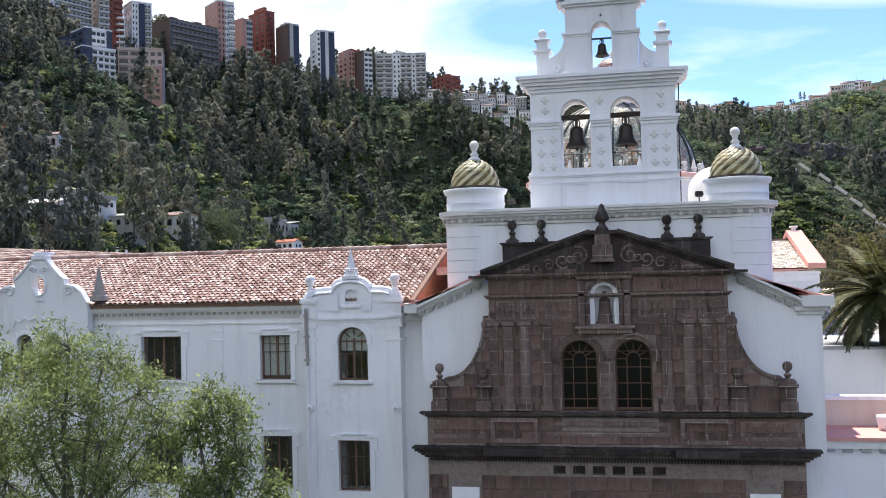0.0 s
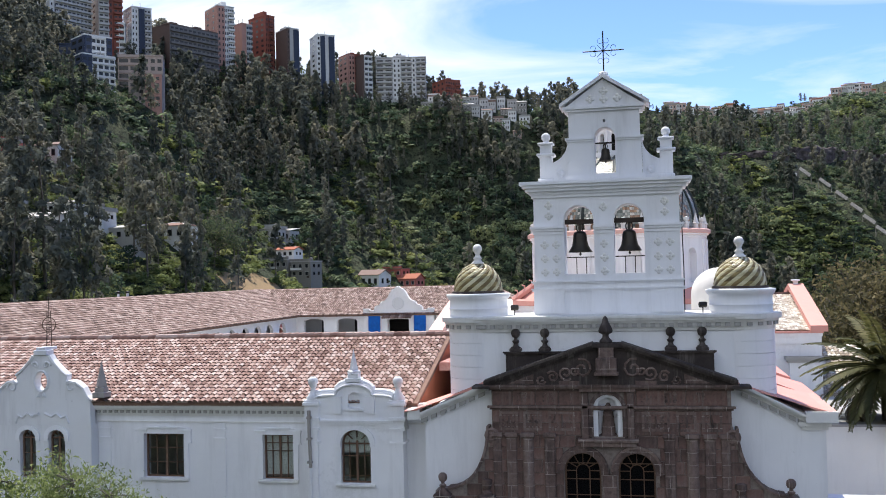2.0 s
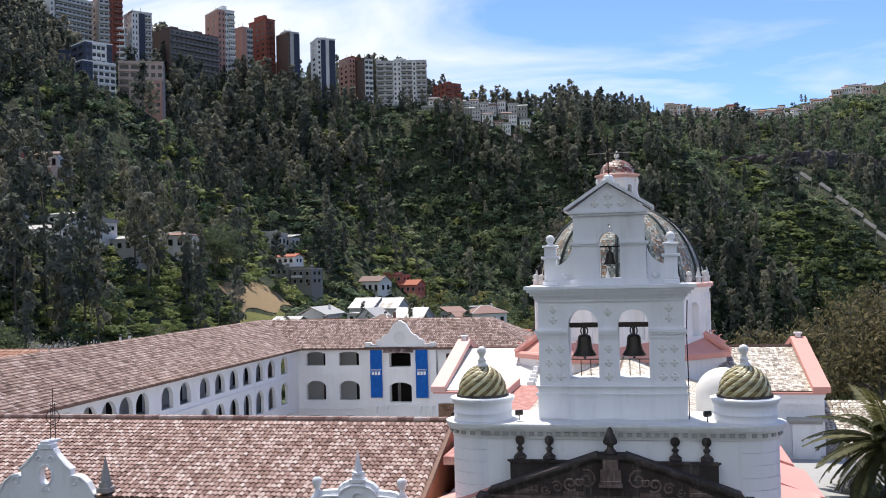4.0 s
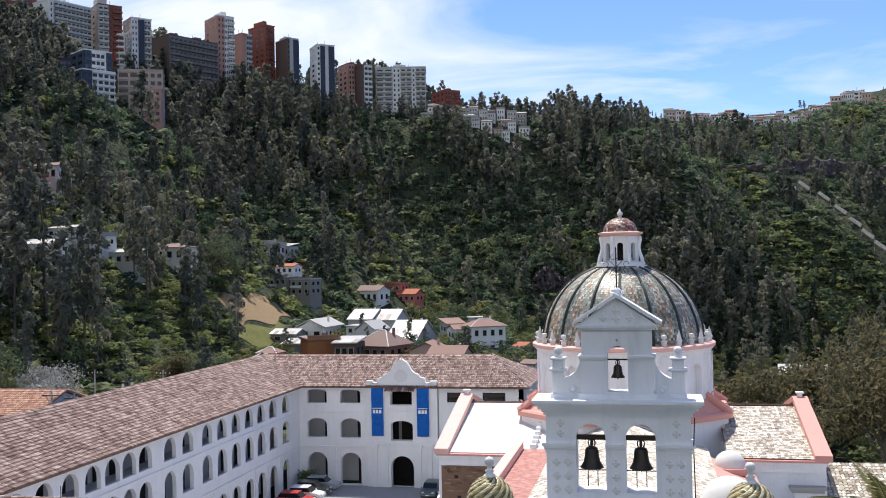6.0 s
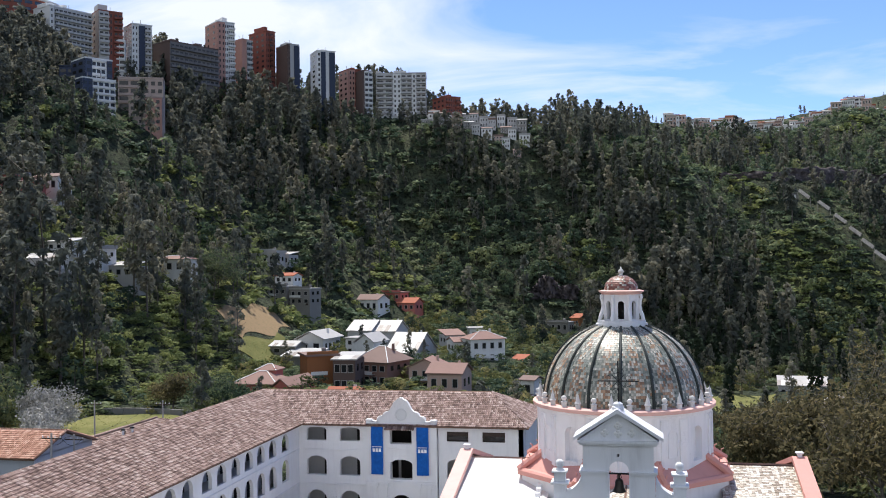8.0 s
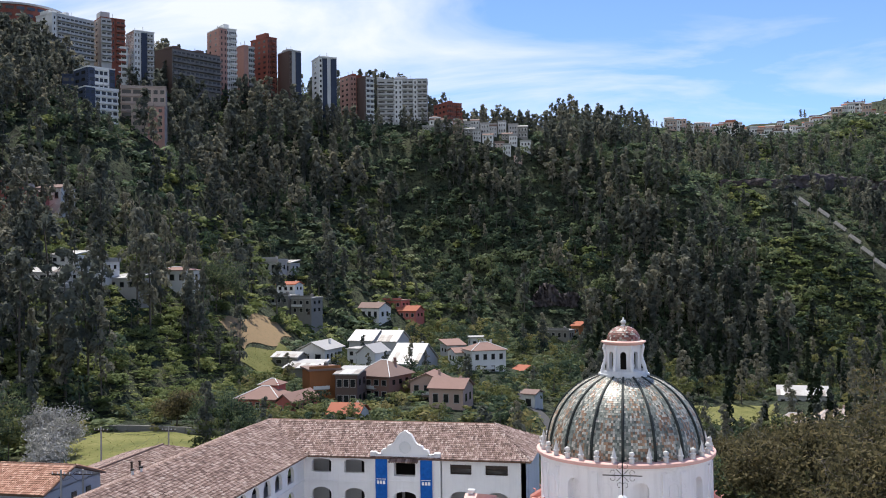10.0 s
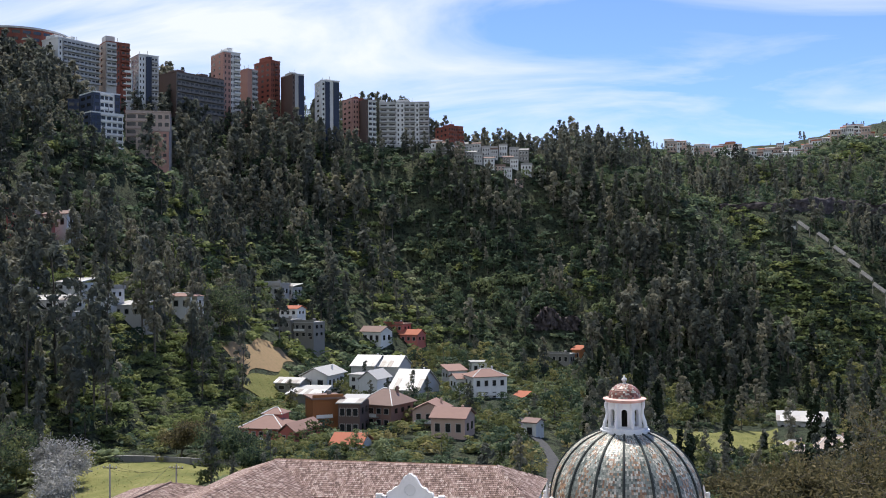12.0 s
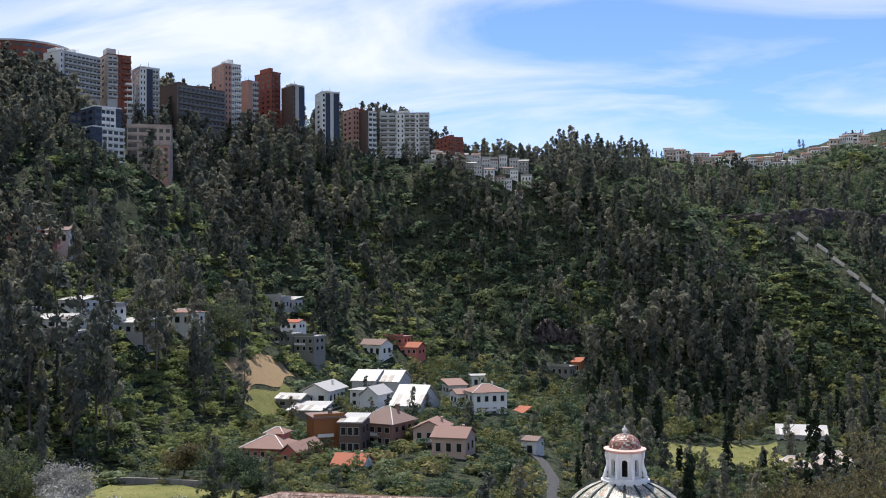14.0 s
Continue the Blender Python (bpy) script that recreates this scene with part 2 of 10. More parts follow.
CONCRETE = plaster("grey_concrete", (0.36, 0.355, 0.345), (0.2, 0.2, 0.19), 0.3, 0.4)


def glass(name, c):
    m = Mat(name, 0.08, 0.0, 0.4)
    m.colour(c)
    return m.m


GLASS = glass("window_glass", (0.02, 0.022, 0.025))
GLASS_DARK = glass("dark_window_glass", (0.006, 0.006, 0.007))
GLASS_BLUE = glass("blue_glass", (0.03, 0.05, 0.085))
PAVING = plaster("grey_court_paving", (0.33, 0.325, 0.32), (0.13, 0.13, 0.13), 0.4, 0.1)
PLAZA = plaster("pale_bounce_paving", (0.63, 0.63, 0.645), (0.42, 0.42, 0.43), 0.4, 0.1)

# ---- builders ----
import collections

from mathutils import geometry


def thing(name, at, label, category, group="", kind=""):
    ob = new(name)
    ob.empty_display_size = 0.5
    ob.matrix_basis = Matrix.Translation(at)
    return tagged(ob, label, category, group, kind)


def world_of(ob):
    m = Matrix.Identity(4)
    while ob is not None:
        m = local_of(ob) @ m
        ob = ob.parent
    return m


def local_of(ob):
    return (ob.matrix_parent_inverse @ ob.matrix_basis) if ob.parent else ob.matrix_basis.copy()


def adopt(ob, parent):
    ob.parent = parent
    ob.matrix_parent_inverse = world_of(parent).inverted()
    return ob


def as_mesh(name, bm, mats, smooth=False):
    me = bpy.data.meshes.new(name)
    bmesh.ops.recalc_face_normals(bm, faces=bm.faces)
    bm.to_mesh(me)
    bm.free()
    for m in mats if isinstance(mats, (list, tuple)) else (mats,):
        me.materials.append(m)
    if smooth:
        me.polygons.foreach_set("use_smooth", [True] * len(me.polygons))
    return me


def clusters_of(bm):
    """Groups of vertices that hang together: linked by edges, or in pieces whose bounds touch."""
    bm.verts.index_update()
    seen, pieces = set(), []
    for v in bm.verts:
        if v.index in seen:
            continue
        stack, ids = [v], []
        seen.add(v.index)
        while stack:
            w = stack.pop()
            ids.append(w)
            for e in w.link_edges:
                o = e.other_vert(w)
                if o.index not in seen:
                    seen.add(o.index)
                    stack.append(o)
        co = np.array([w.co for w in ids])
        pieces.append((co.min(0) - 0.012, co.max(0) + 0.012, [w.index for w in ids]))
    if len(pieces) < 2:
        return None
    lo, hi = np.array([p[0] for p in pieces]), np.array([p[1] for p in pieces])
    group = list(range(len(pieces)))

    def root(i):
        while group[i] != i:
            group[i] = group[group[i]]
            i = group[i]
        return i
    for i in range(len(pieces)):
        for j in np.nonzero(np.all((lo <= hi[i]) & (hi >= lo[i]), axis=1))[0]:
            a, b = root(i), root(int(j))
            if a != b:
                group[b] = a
    out = collections.defaultdict(list)
    for i, p in enumerate(pieces):
        out[root(i)] += p[2]
    return list(out.values()) if len(out) > 1 else None


def part(name, bm, mats, parent, label="", smooth=False):
    """Links a bmesh under its thing; pieces that stand apart become objects of their own. Returns the first."""
    groups = clusters_of(bm)
    if groups is None or len(groups) > 160:
        ob = new(name, as_mesh(name, bm, mats, smooth))
        adopt(ob, parent)
        return tagged(ob, label)
    first = None
    for ids in groups:
        keep = set(ids)
        c = bm.copy()
        bmesh.ops.delete(c, geom=[v for v in c.verts if v.index not in keep], context="VERTS")
        ob = tagged(adopt(new(name, as_mesh(name, c, mats, smooth)), parent), label)
        first = first or ob
    bm.free()
    return first


def single(name, bm, mats, label, category, group="", kind="", smooth=False):
    return tagged(new(name, as_mesh(name, bm, mats, smooth)), label, category, group, kind)


def raw_mesh(name, verts, faces, mats, index=None):
    """A mesh from numpy arrays; faces n x 4 or n x 3."""
    me = bpy.data.meshes.new(name)
    verts, faces = np.asarray(verts, np.float32), np.asarray(faces, np.int32)
    n, k = faces.shape
    me.vertices.add(len(verts))
    me.vertices.foreach_set("co", verts.ravel())
    me.loops.add(n * k)
    me.loops.foreach_set("vertex_index", faces.ravel())
    me.polygons.add(n)
    me.polygons.foreach_set("loop_start", np.arange(0, n * k, k, dtype=np.int32))
    for m in mats if isinstance(mats, (list, tuple)) else (mats,):
        me.materials.append(m)
    if index is not None:
        me.polygons.foreach_set("material_index", np.asarray(index, np.int32))
    me.update(calc_edges=True)
    return me


def B():
    return bmesh.new()


def box(bm, x0, x1, y0, y1, z0, z1, bevel=0.0, mat=0):
    vs = [bm.verts.new((x, y, z)) for z in (z0, z1) for y in (y0, y1) for x in (x0, x1)]
    fs = [bm.faces.new([vs[i] for i in q]) for q in ((0, 2, 3, 1), (4, 5, 7, 6), (0, 1, 5, 4), (2, 6, 7, 3), (0, 4, 6, 2), (1, 3, 7, 5))]
    for f in fs:
        f.material_index = mat
    if bevel:
        es = {e for f in fs for e in f.edges}
        bmesh.ops.bevel(bm, geom=list(es), offset=bevel, segments=1, affect="EDGES")
    return bm


def wall_matrix(origin, along, out):
    """u along the wall, v up, w into the wall."""
    a, o = Vector(along).normalized(), Vector(out).normalized()
    m = Matrix.Identity(4)
    for i, c in enumerate((a, Vector((0, 0, 1)), -o)):
        for j in range(3):
            m[j][i] = c[j]
    m.translation = origin
    return m


FRONT = wall_matrix((0, 0, 0), (1, 0, 0), (0, -1, 0))  # u = x, v = z, w = y


def inside(p, loop):
    x, y, c = p[0], p[1], False
    for (ax, ay), (bx, by) in zip(loop, loop[1:] + loop[:1]):
        if (ay > y) != (by > y) and x < (bx - ax) * (y - ay) / (by - ay) + ax:
            c = not c
    return c


def plate(bm, outer, holes, M, w0, w1, mat=0):
    """A slab with openings: outline and holes in (u, v), from depth w0 to w1."""
    pts, edges = [], []
    for loop in [outer, *holes]:
        k = len(pts)
        pts += [Vector(p) for p in loop]
        edges += [(k + i, k + (i + 1) % len(loop)) for i in range(len(loop))]
    v2, _, f2, *_ = geometry.delaunay_2d_cdt(pts, edges, [], 0, 1e-5)
    front = [bm.verts.new(M @ Vector((p.x, p.y, w0))) for p in v2]
    back = [bm.verts.new(M @ Vector((p.x, p.y, w1))) for p in v2]
    count = {}
    for f in f2:
        c = (sum(v2[i].x for i in f) / len(f), sum(v2[i].y for i in f) / len(f))
        if not inside(c, outer) or any(inside(c, h) for h in holes):
            continue
        bm.faces.new([front[i] for i in f]).material_index = mat
        bm.faces.new([back[i] for i in reversed(f)]).material_index = mat
        for a, b in zip(f, list(f[1:]) + [f[0]]):
            count[(a, b)] = 1
    for a, b in list(count):
        if (b, a) not in count:
            bm.faces.new((front[b], front[a], back[a], back[b])).material_index = mat
    for v in [v for v in bm.verts if not v.link_faces]:
        bm.verts.remove(v)
    return bm


def rect(u0, u1, v0, v1):
    return [(u0, v0), (u1, v0), (u1, v1), (u0, v1)]


def arch(u0, u1, v0, top, rise=None, n=10):
    """An opening with a round (or flatter) head."""
    r = (u1 - u0) / 2
    rise = r if rise is None else rise
    c, vs = (u0 + u1) / 2, top - rise
    return [(u0, v0), (u1, v0)] + [(c + r * math.cos(math.pi * i / n), vs + rise * math.sin(math.pi * i / n)) for i in range(n + 1)]


def ring(u0, u1, v0, top, width, rise=None, n=14):
    """The outline of a band round an arch: open at the foot."""
    a = arch(u0 - width, u1 + width, v0, top + width, None if rise is None else rise + width * 0.5, n)
    b = arch(u0, u1, v0, top, rise, n)
    return a[1:] + [a[0]] + [b[0]] + list(reversed(b[2:])) + [b[1]]


def lathe(bm, profile, c, segs=20, mat=0, a0=0.0, a1=2 * math.pi):
    """Turns a profile of (radius, z) about the upright line through c."""
    full = abs(a1 - a0 - 2 * math.pi) < 1e-6
    n = segs if full else segs + 1
    rows = []
    for r, z in profile:
        if r < 1e-4:
            v = bm.verts.new((c[0], c[1], c[2] + z))
            rows.append([v] * n)
        else:
            rows.append([bm.verts.new((c[0] + r * math.cos(a0 + (a1 - a0) * i / segs), c[1] + r * math.sin(a0 + (a1 - a0) * i / segs), c[2] + z)) for i in range(n)])
    for lo, hi in zip(rows, rows[1:]):
        for i in range(n if full else n - 1):
            j = (i + 1) % n
            q = []
            for v in (lo[i], lo[j], hi[j], hi[i]):
                if v not in q:
                    q.append(v)
            if len(q) > 2:
                bm.faces.new(q).material_index = mat
    return bm


def sweep(bm, path, r, sides=6, taper=None):
    """A round bar along a list of points."""
    pts = [Vector(p) for p in path]
    rows = []
    for i, p in enumerate(pts):
        d = (pts[min(i + 1, len(pts) - 1)] - pts[max(i - 1, 0)]).normalized()
        a = d.orthogonal().normalized()
        b = d.cross(a)
        rr = r if taper is None else r + (taper - r) * i / max(1, len(pts) - 1)
        rows.append([bm.verts.new(p + (a * math.cos(2 * math.pi * k / sides) + b * math.sin(2 * math.pi * k / sides)) * rr) for k in range(sides)])
    for i in range(len(rows) - 1):
        # keep the rings in step
        best = min(range(sides), key=lambda s: sum((rows[i][k].co - rows[i + 1][(k + s) % sides].co).length for k in range(sides)))
        rows[i + 1] = rows[i + 1][best:] + rows[i + 1][:best]
        for k in range(sides):
            j = (k + 1) % sides
            bm.faces.new((rows[i][k], rows[i][j], rows[i + 1][j], rows[i + 1][k]))
    bm.faces.new(rows[0][::-1])
    bm.faces.new(rows[-1])
    return bm


def prism(bm, loop, M, w0, w1, mat=0):
    return plate(bm, loop, [], M, w0, w1, mat)


def moulding(bm, x0, x1, y, z0, steps, ends=True):
    """A straight cornice along x on a wall at y that faces -y: steps of (height, projection)."""
    z = z0
    for h, p in steps:
        e = p if ends else 0
        box(bm, x0 - e, x1 + e, y - p, y + 0.02, z, z + h)
        z += h
    return bm


def tile_field(origin, along, up, cols, rows, pitch, gap, keep=None, seg=4, rad=0.5, seed=3, bulge=0.9):
    """Rows of half-round cover tiles on a slope. Returns verts and quads as arrays and the count."""
    rng = np.random.default_rng(seed)
    o, a, u = np.array(origin, float), np.array(along, float), np.array(up, float)
    a, u = a / np.linalg.norm(a), u / np.linalg.norm(u)
    nrm = np.cross(a, u)
    if nrm[2] < 0:
        nrm = -nrm
    ci, ri = np.meshgrid(np.arange(cols), np.arange(rows), indexing="ij")
    ci, ri = ci.ravel(), ri.ravel()
    if keep is not None:
        ok = keep((ci + 0.5) * pitch, (ri + 0.5) * gap)
        ci, ri = ci[ok], ri[ok]
    n = len(ci)
    ang = np.linspace(0, np.pi, seg + 1)
    r = pitch * rad
    base = o + ((ci + 0.5) * pitch + rng.normal(0, pitch * 0.03, n))[:, None] * a + (ri * gap + rng.normal(0, gap * 0.025, n))[:, None] * u
    lift = rng.normal(0, 0.005, n)
    tw = rng.normal(0, 0.03, n)
    out = []
    for end, (ln, rr, hh) in enumerate(((-0.06, r * 1.08, 0.035), (gap, r * 0.90, 0.0))):
        for th in ang:
            p = base + (ln * u)[None, :] + (rr * np.cos(th) * a)[None, :] + (bulge * rr * np.sin(th) + hh * (1.0 if bulge > 0.5 else 0.5)) * nrm[None, :]
            p = p + (lift[:, None] * nrm) + (tw * ln)[:, None] * a
            out.append(p)
    m = seg + 1
    V = np.stack(out, 1).reshape(-1, 3)
    q = []
    for k in range(seg):
        q.append([k, k + 1, m + k + 1, m + k])
    q.append([0, 1, seg - 1, seg])  # lower mouth, a flat cap
    F = (np.arange(n)[:, None, None] * (2 * m) + np.array(q)[None]).reshape(-1, 4)
    return V, F, n

# ---- terrain ----
# The hill's foot, from the near left round the valley's head to the far right, and the ground's height at 40, 100, 180 and 320 m up from it.
FOOT = [(-136, -500), (-130, 60), (-117, 190), (-113, 260), (-112, 330), (-86, 376), (-50, 390), (47, 403), (90, 436), (160, 468), (420, 540), (1500, 700)]
RISE = [(32, 66, 110, 124), (32, 68, 112, 126), (34, 70, 120, 132), (35, 80, 132, 138), (30, 88, 139, 141), (32, 95, 133, 135), (36, 92, 109, 114),
        (48, 106, 118, 120), (52, 95, 113, 139), (50, 92, 122, 156), (48, 90, 128, 214), (48, 90, 124, 200)]


def smooth(a, b, v):
    t = np.clip((v - a) / (b - a), 0, 1)
    return t * t * (3 - 2 * t)


def wave(x, y, f, s):
    """Cheap rolling unevenness."""
    return np.sin(x * f + 1.3 * s) * np.cos(y * f * 1.13 + 0.7 * s) + 0.5 * np.sin(x * f * 2.3 + y * f * 1.7 + s)


def foot_distance(x, y):
    p = np.array(FOOT, float)
    best = np.full(x.shape, 1e9)
    sign = np.ones(x.shape)
    along = np.zeros(x.shape)
    for i in range(len(p) - 1):
        a, d = p[i], p[i + 1] - p[i]
        ln = d @ d
        t = np.clip(((x - a[0]) * d[0] + (y - a[1]) * d[1]) / ln, 0, 1)
        ex, ey = x - a[0] - t * d[0], y - a[1] - t * d[1]
        dist = np.hypot(ex, ey)
        near = dist < best - 1e-9
        best = np.where(near, dist, best)
        sign = np.where(near, np.sign(d[0] * ey - d[1] * ex + 1e-9), sign)
        along = np.where(near, i + t, along)
    return best * sign, along


# knolls and hollows: x, y and the ground's height there
KNOLLS = [(-153, 182, 32), (-154, 206, 36), (-148, 222, 30), (-147, 244, 31), (-136, 310, 18.5), (-150, 340, 34), (-212, 304, 93), (-196, 315, 96), (-225, 405, 121), (-186, 452, 115), (-181, 229, 42), (-96, 440, 50), (-56, 456, 52), (-76, 470, 102), (-100, 476, 104), (30, 496, 74), (88, 438, -2), (76, 500, 65), (96, 482, 46), (110, 464, 27), (145, 704, 136), (38, 640, 116), (-139, 303, 19.5), (-128, 304, 18.5), (-117, 347, 14.2), (-110, 362, 15.2), (-101, 360, 14.0), (-98, 250, 4.5), (-80, 250, 3.0)]


def ground_z(x, y):
    """The slope, drawn towards the knolls near them."""
    x, y = np.asarray(x, float), np.asarray(y, float)
    z = slope_z(x, y)
    k = np.array(KNOLLS, float)
    off = k[:, 2] - slope_z(k[:, 0], k[:, 1])
    num, den = np.zeros(z.shape), np.full(z.shape, 0.35)
    for (kx, ky, _), o in zip(k, off):
        w = np.exp(-((x - kx) ** 2 + (y - ky) ** 2) / (2 * 17.0 ** 2))
        num, den = num + w * o, den + w
    return z + num / den * 1.2


def slope_z(x, y):
    x, y = np.asarray(x, float), np.asarray(y, float)
    d, s = foot_distance(x, y)
    base = 3.0 - 20.0 * smooth(-62, 45, x) * smooth(85, 190, y)
    base = base - 3.0 * smooth(20, -10, y) * smooth(-60, -20, x)
    table = np.array(RISE, float)
    i = np.clip(s.astype(int), 0, len(table) - 2)
    f = (s - i)[..., None]
    h = table[i] * (1 - f) + table[i + 1] * f
    knots = np.array([0, 40, 100, 180, 320.0])
    hs = np.concatenate([np.zeros(h.shape[:-1] + (1,)), h], -1)
    dd = np.clip(d, 0, 319.9)
    k = np.clip(np.searchsorted(knots, dd, side="right") - 1, 0, 3)
    lo, hi = np.take_along_axis(hs, k[..., None], -1)[..., 0], np.take_along_axis(hs, k[..., None] + 1, -1)[..., 0]
    up = lo + (hi - lo) * (dd - knots[k]) / (knots[k + 1] - knots[k])
    rough = smooth(5, 60, d)
    up = up + rough * (2.6 * wave(x, y, 0.045, 1) + 1.3 * wave(x, y, 0.11, 4))
    far = smooth(60, 140, y) * (1 - smooth(-5, 30, d))
    return base + up + 0.8 * far * wave(x, y, 0.05, 2) + np.clip(d - 320, 0, None) * 0.004


def ground_material():
    m = Mat("hillside_ground", 0.95, 0, 0.2)
    a = m.noise(0.05, 6, 0.7)
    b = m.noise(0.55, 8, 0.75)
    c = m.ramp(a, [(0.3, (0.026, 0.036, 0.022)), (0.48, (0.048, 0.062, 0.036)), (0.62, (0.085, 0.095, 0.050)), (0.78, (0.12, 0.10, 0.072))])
    # near-black blotches put the shade between plants into the ground colour
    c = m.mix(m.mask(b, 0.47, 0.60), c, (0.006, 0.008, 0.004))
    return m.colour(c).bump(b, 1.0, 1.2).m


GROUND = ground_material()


def axis(lo, hi, step, far):
    mid = np.arange(lo, hi + step, step)
    out = np.array([1.06 ** k for k in range(1, 60)])
    out = step * np.cumsum(out)
    out = out[out < far]
    return np.concatenate([lo - out[::-1], mid, hi + out])


def build_ground():
    xs, ys = axis(-330, 260, 5.5, 3000), axis(-60, 720, 5.5, 3000)
    X, Y = np.meshgrid(xs, ys, indexing="ij")
    Z = ground_z(X, Y)
    n, k = X.shape
    idx = np.arange(n * k).reshape(n, k)
    F = np.stack([idx[:-1, :-1], idx[1:, :-1], idx[1:, 1:], idx[:-1, 1:]], -1).reshape(-1, 4)
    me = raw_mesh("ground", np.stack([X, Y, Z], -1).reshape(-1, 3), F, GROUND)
    me.polygons.foreach_set("use_smooth", [True] * len(me.polygons))
    tagged(new("ground", me), "wooded valley floor and steep green hillside", "ground", kind="structure")


build_ground()


def build_plaza():
    # unseen pale paving, added to bounce sunlight up onto the church front
    bm = box(B(), -60, 40, -70, 0.3, -1.2, 0.0)
    single("plaza", bm, PLAZA, "unseen pale plaza paving before the church, added to bounce light onto it", "pavement", kind="structure")


build_plaza()

# ---- the church front of dark stone ----
CX = -1.53


def vase(bm, x, y, z, s=1.0, n=12):
    """A turned stone finial: foot, neck, collar and ball, about 0.9 m high."""
    lathe(bm, [(0.0, 0), (0.20, 0), (0.20, 0.06), (0.12, 0.10), (0.08, 0.20), (0.13, 0.26), (0.15, 0.31), (0.08, 0.36), (0.07, 0.44), (0.14, 0.48),
               (0.175, 0.56), (0.185, 0.64), (0.165, 0.72), (0.10, 0.79), (0.0, 0.81)], (x, y, z), n)
    if s != 1.0:
        pass
    return bm


def facade_outline():
    right = [(7.22, 0.0), (7.22, 9.5), (6.98, 9.5), (6.98, 10.75), (6.45, 10.8)]
    for i in range(1, 9):
        a = radians(90 * i / 9)
        right.append((6.45 - 1.72 * math.sin(a) * 1.0, 13.35 - 2.55 * math.cos(a)))
    right += [(4.60, 13.5), (4.60, 15.0)]
    loop = [(CX + u, z) for u, z in right] + [(CX - u, z) for u, z in reversed(right)]
    return loop


def curl(bm, x, z, r, turns, start, sgn, y, thick):
    """One spiral of carved foliage lying on a face that looks towards -y."""
    n = 12
    pts = []
    for i in range(n + 1):
        a, q = start + sgn * turns * 2 * math.pi * i / n, r * (1 - 0.78 * i / n)
        pts.append((x + q * math.cos(a), y, z + q * math.sin(a)))
    sweep(bm, pts, thick, 5)


def relief(bm, x, z, w, h, y, seed):
    """Mirrored carved foliage that fills a panel: curls, a stalk and worn buds."""
    rng = random.Random(seed)
    for k in range(3):
        cz, r = z - h * 0.34 + h * 0.34 * k, h * rng.uniform(0.15, 0.2)
        cx, st = w * rng.uniform(0.22, 0.32), rng.uniform(0, 6.28)
        for sgn in (-1, 1):
            curl(bm, x + sgn * cx, cz, r, 1.2, st if sgn > 0 else math.pi - st, sgn, y, 0.032)
    sweep(bm, [(x, y, z - h * 0.45), (x + 0.01, y - 0.02, z), (x, y, z + h * 0.45)], 0.045, 5)
    for k in range(4):
        dx, dz = w * rng.uniform(0.08, 0.44), h * rng.uniform(-0.45, 0.45)
        for sgn in (-1, 1):
            box(bm, x + sgn * dx - 0.045, x + sgn * dx + 0.045, y - 0.035, y + 0.03, z + dz - 0.045, z + dz + 0.045, 0.02)


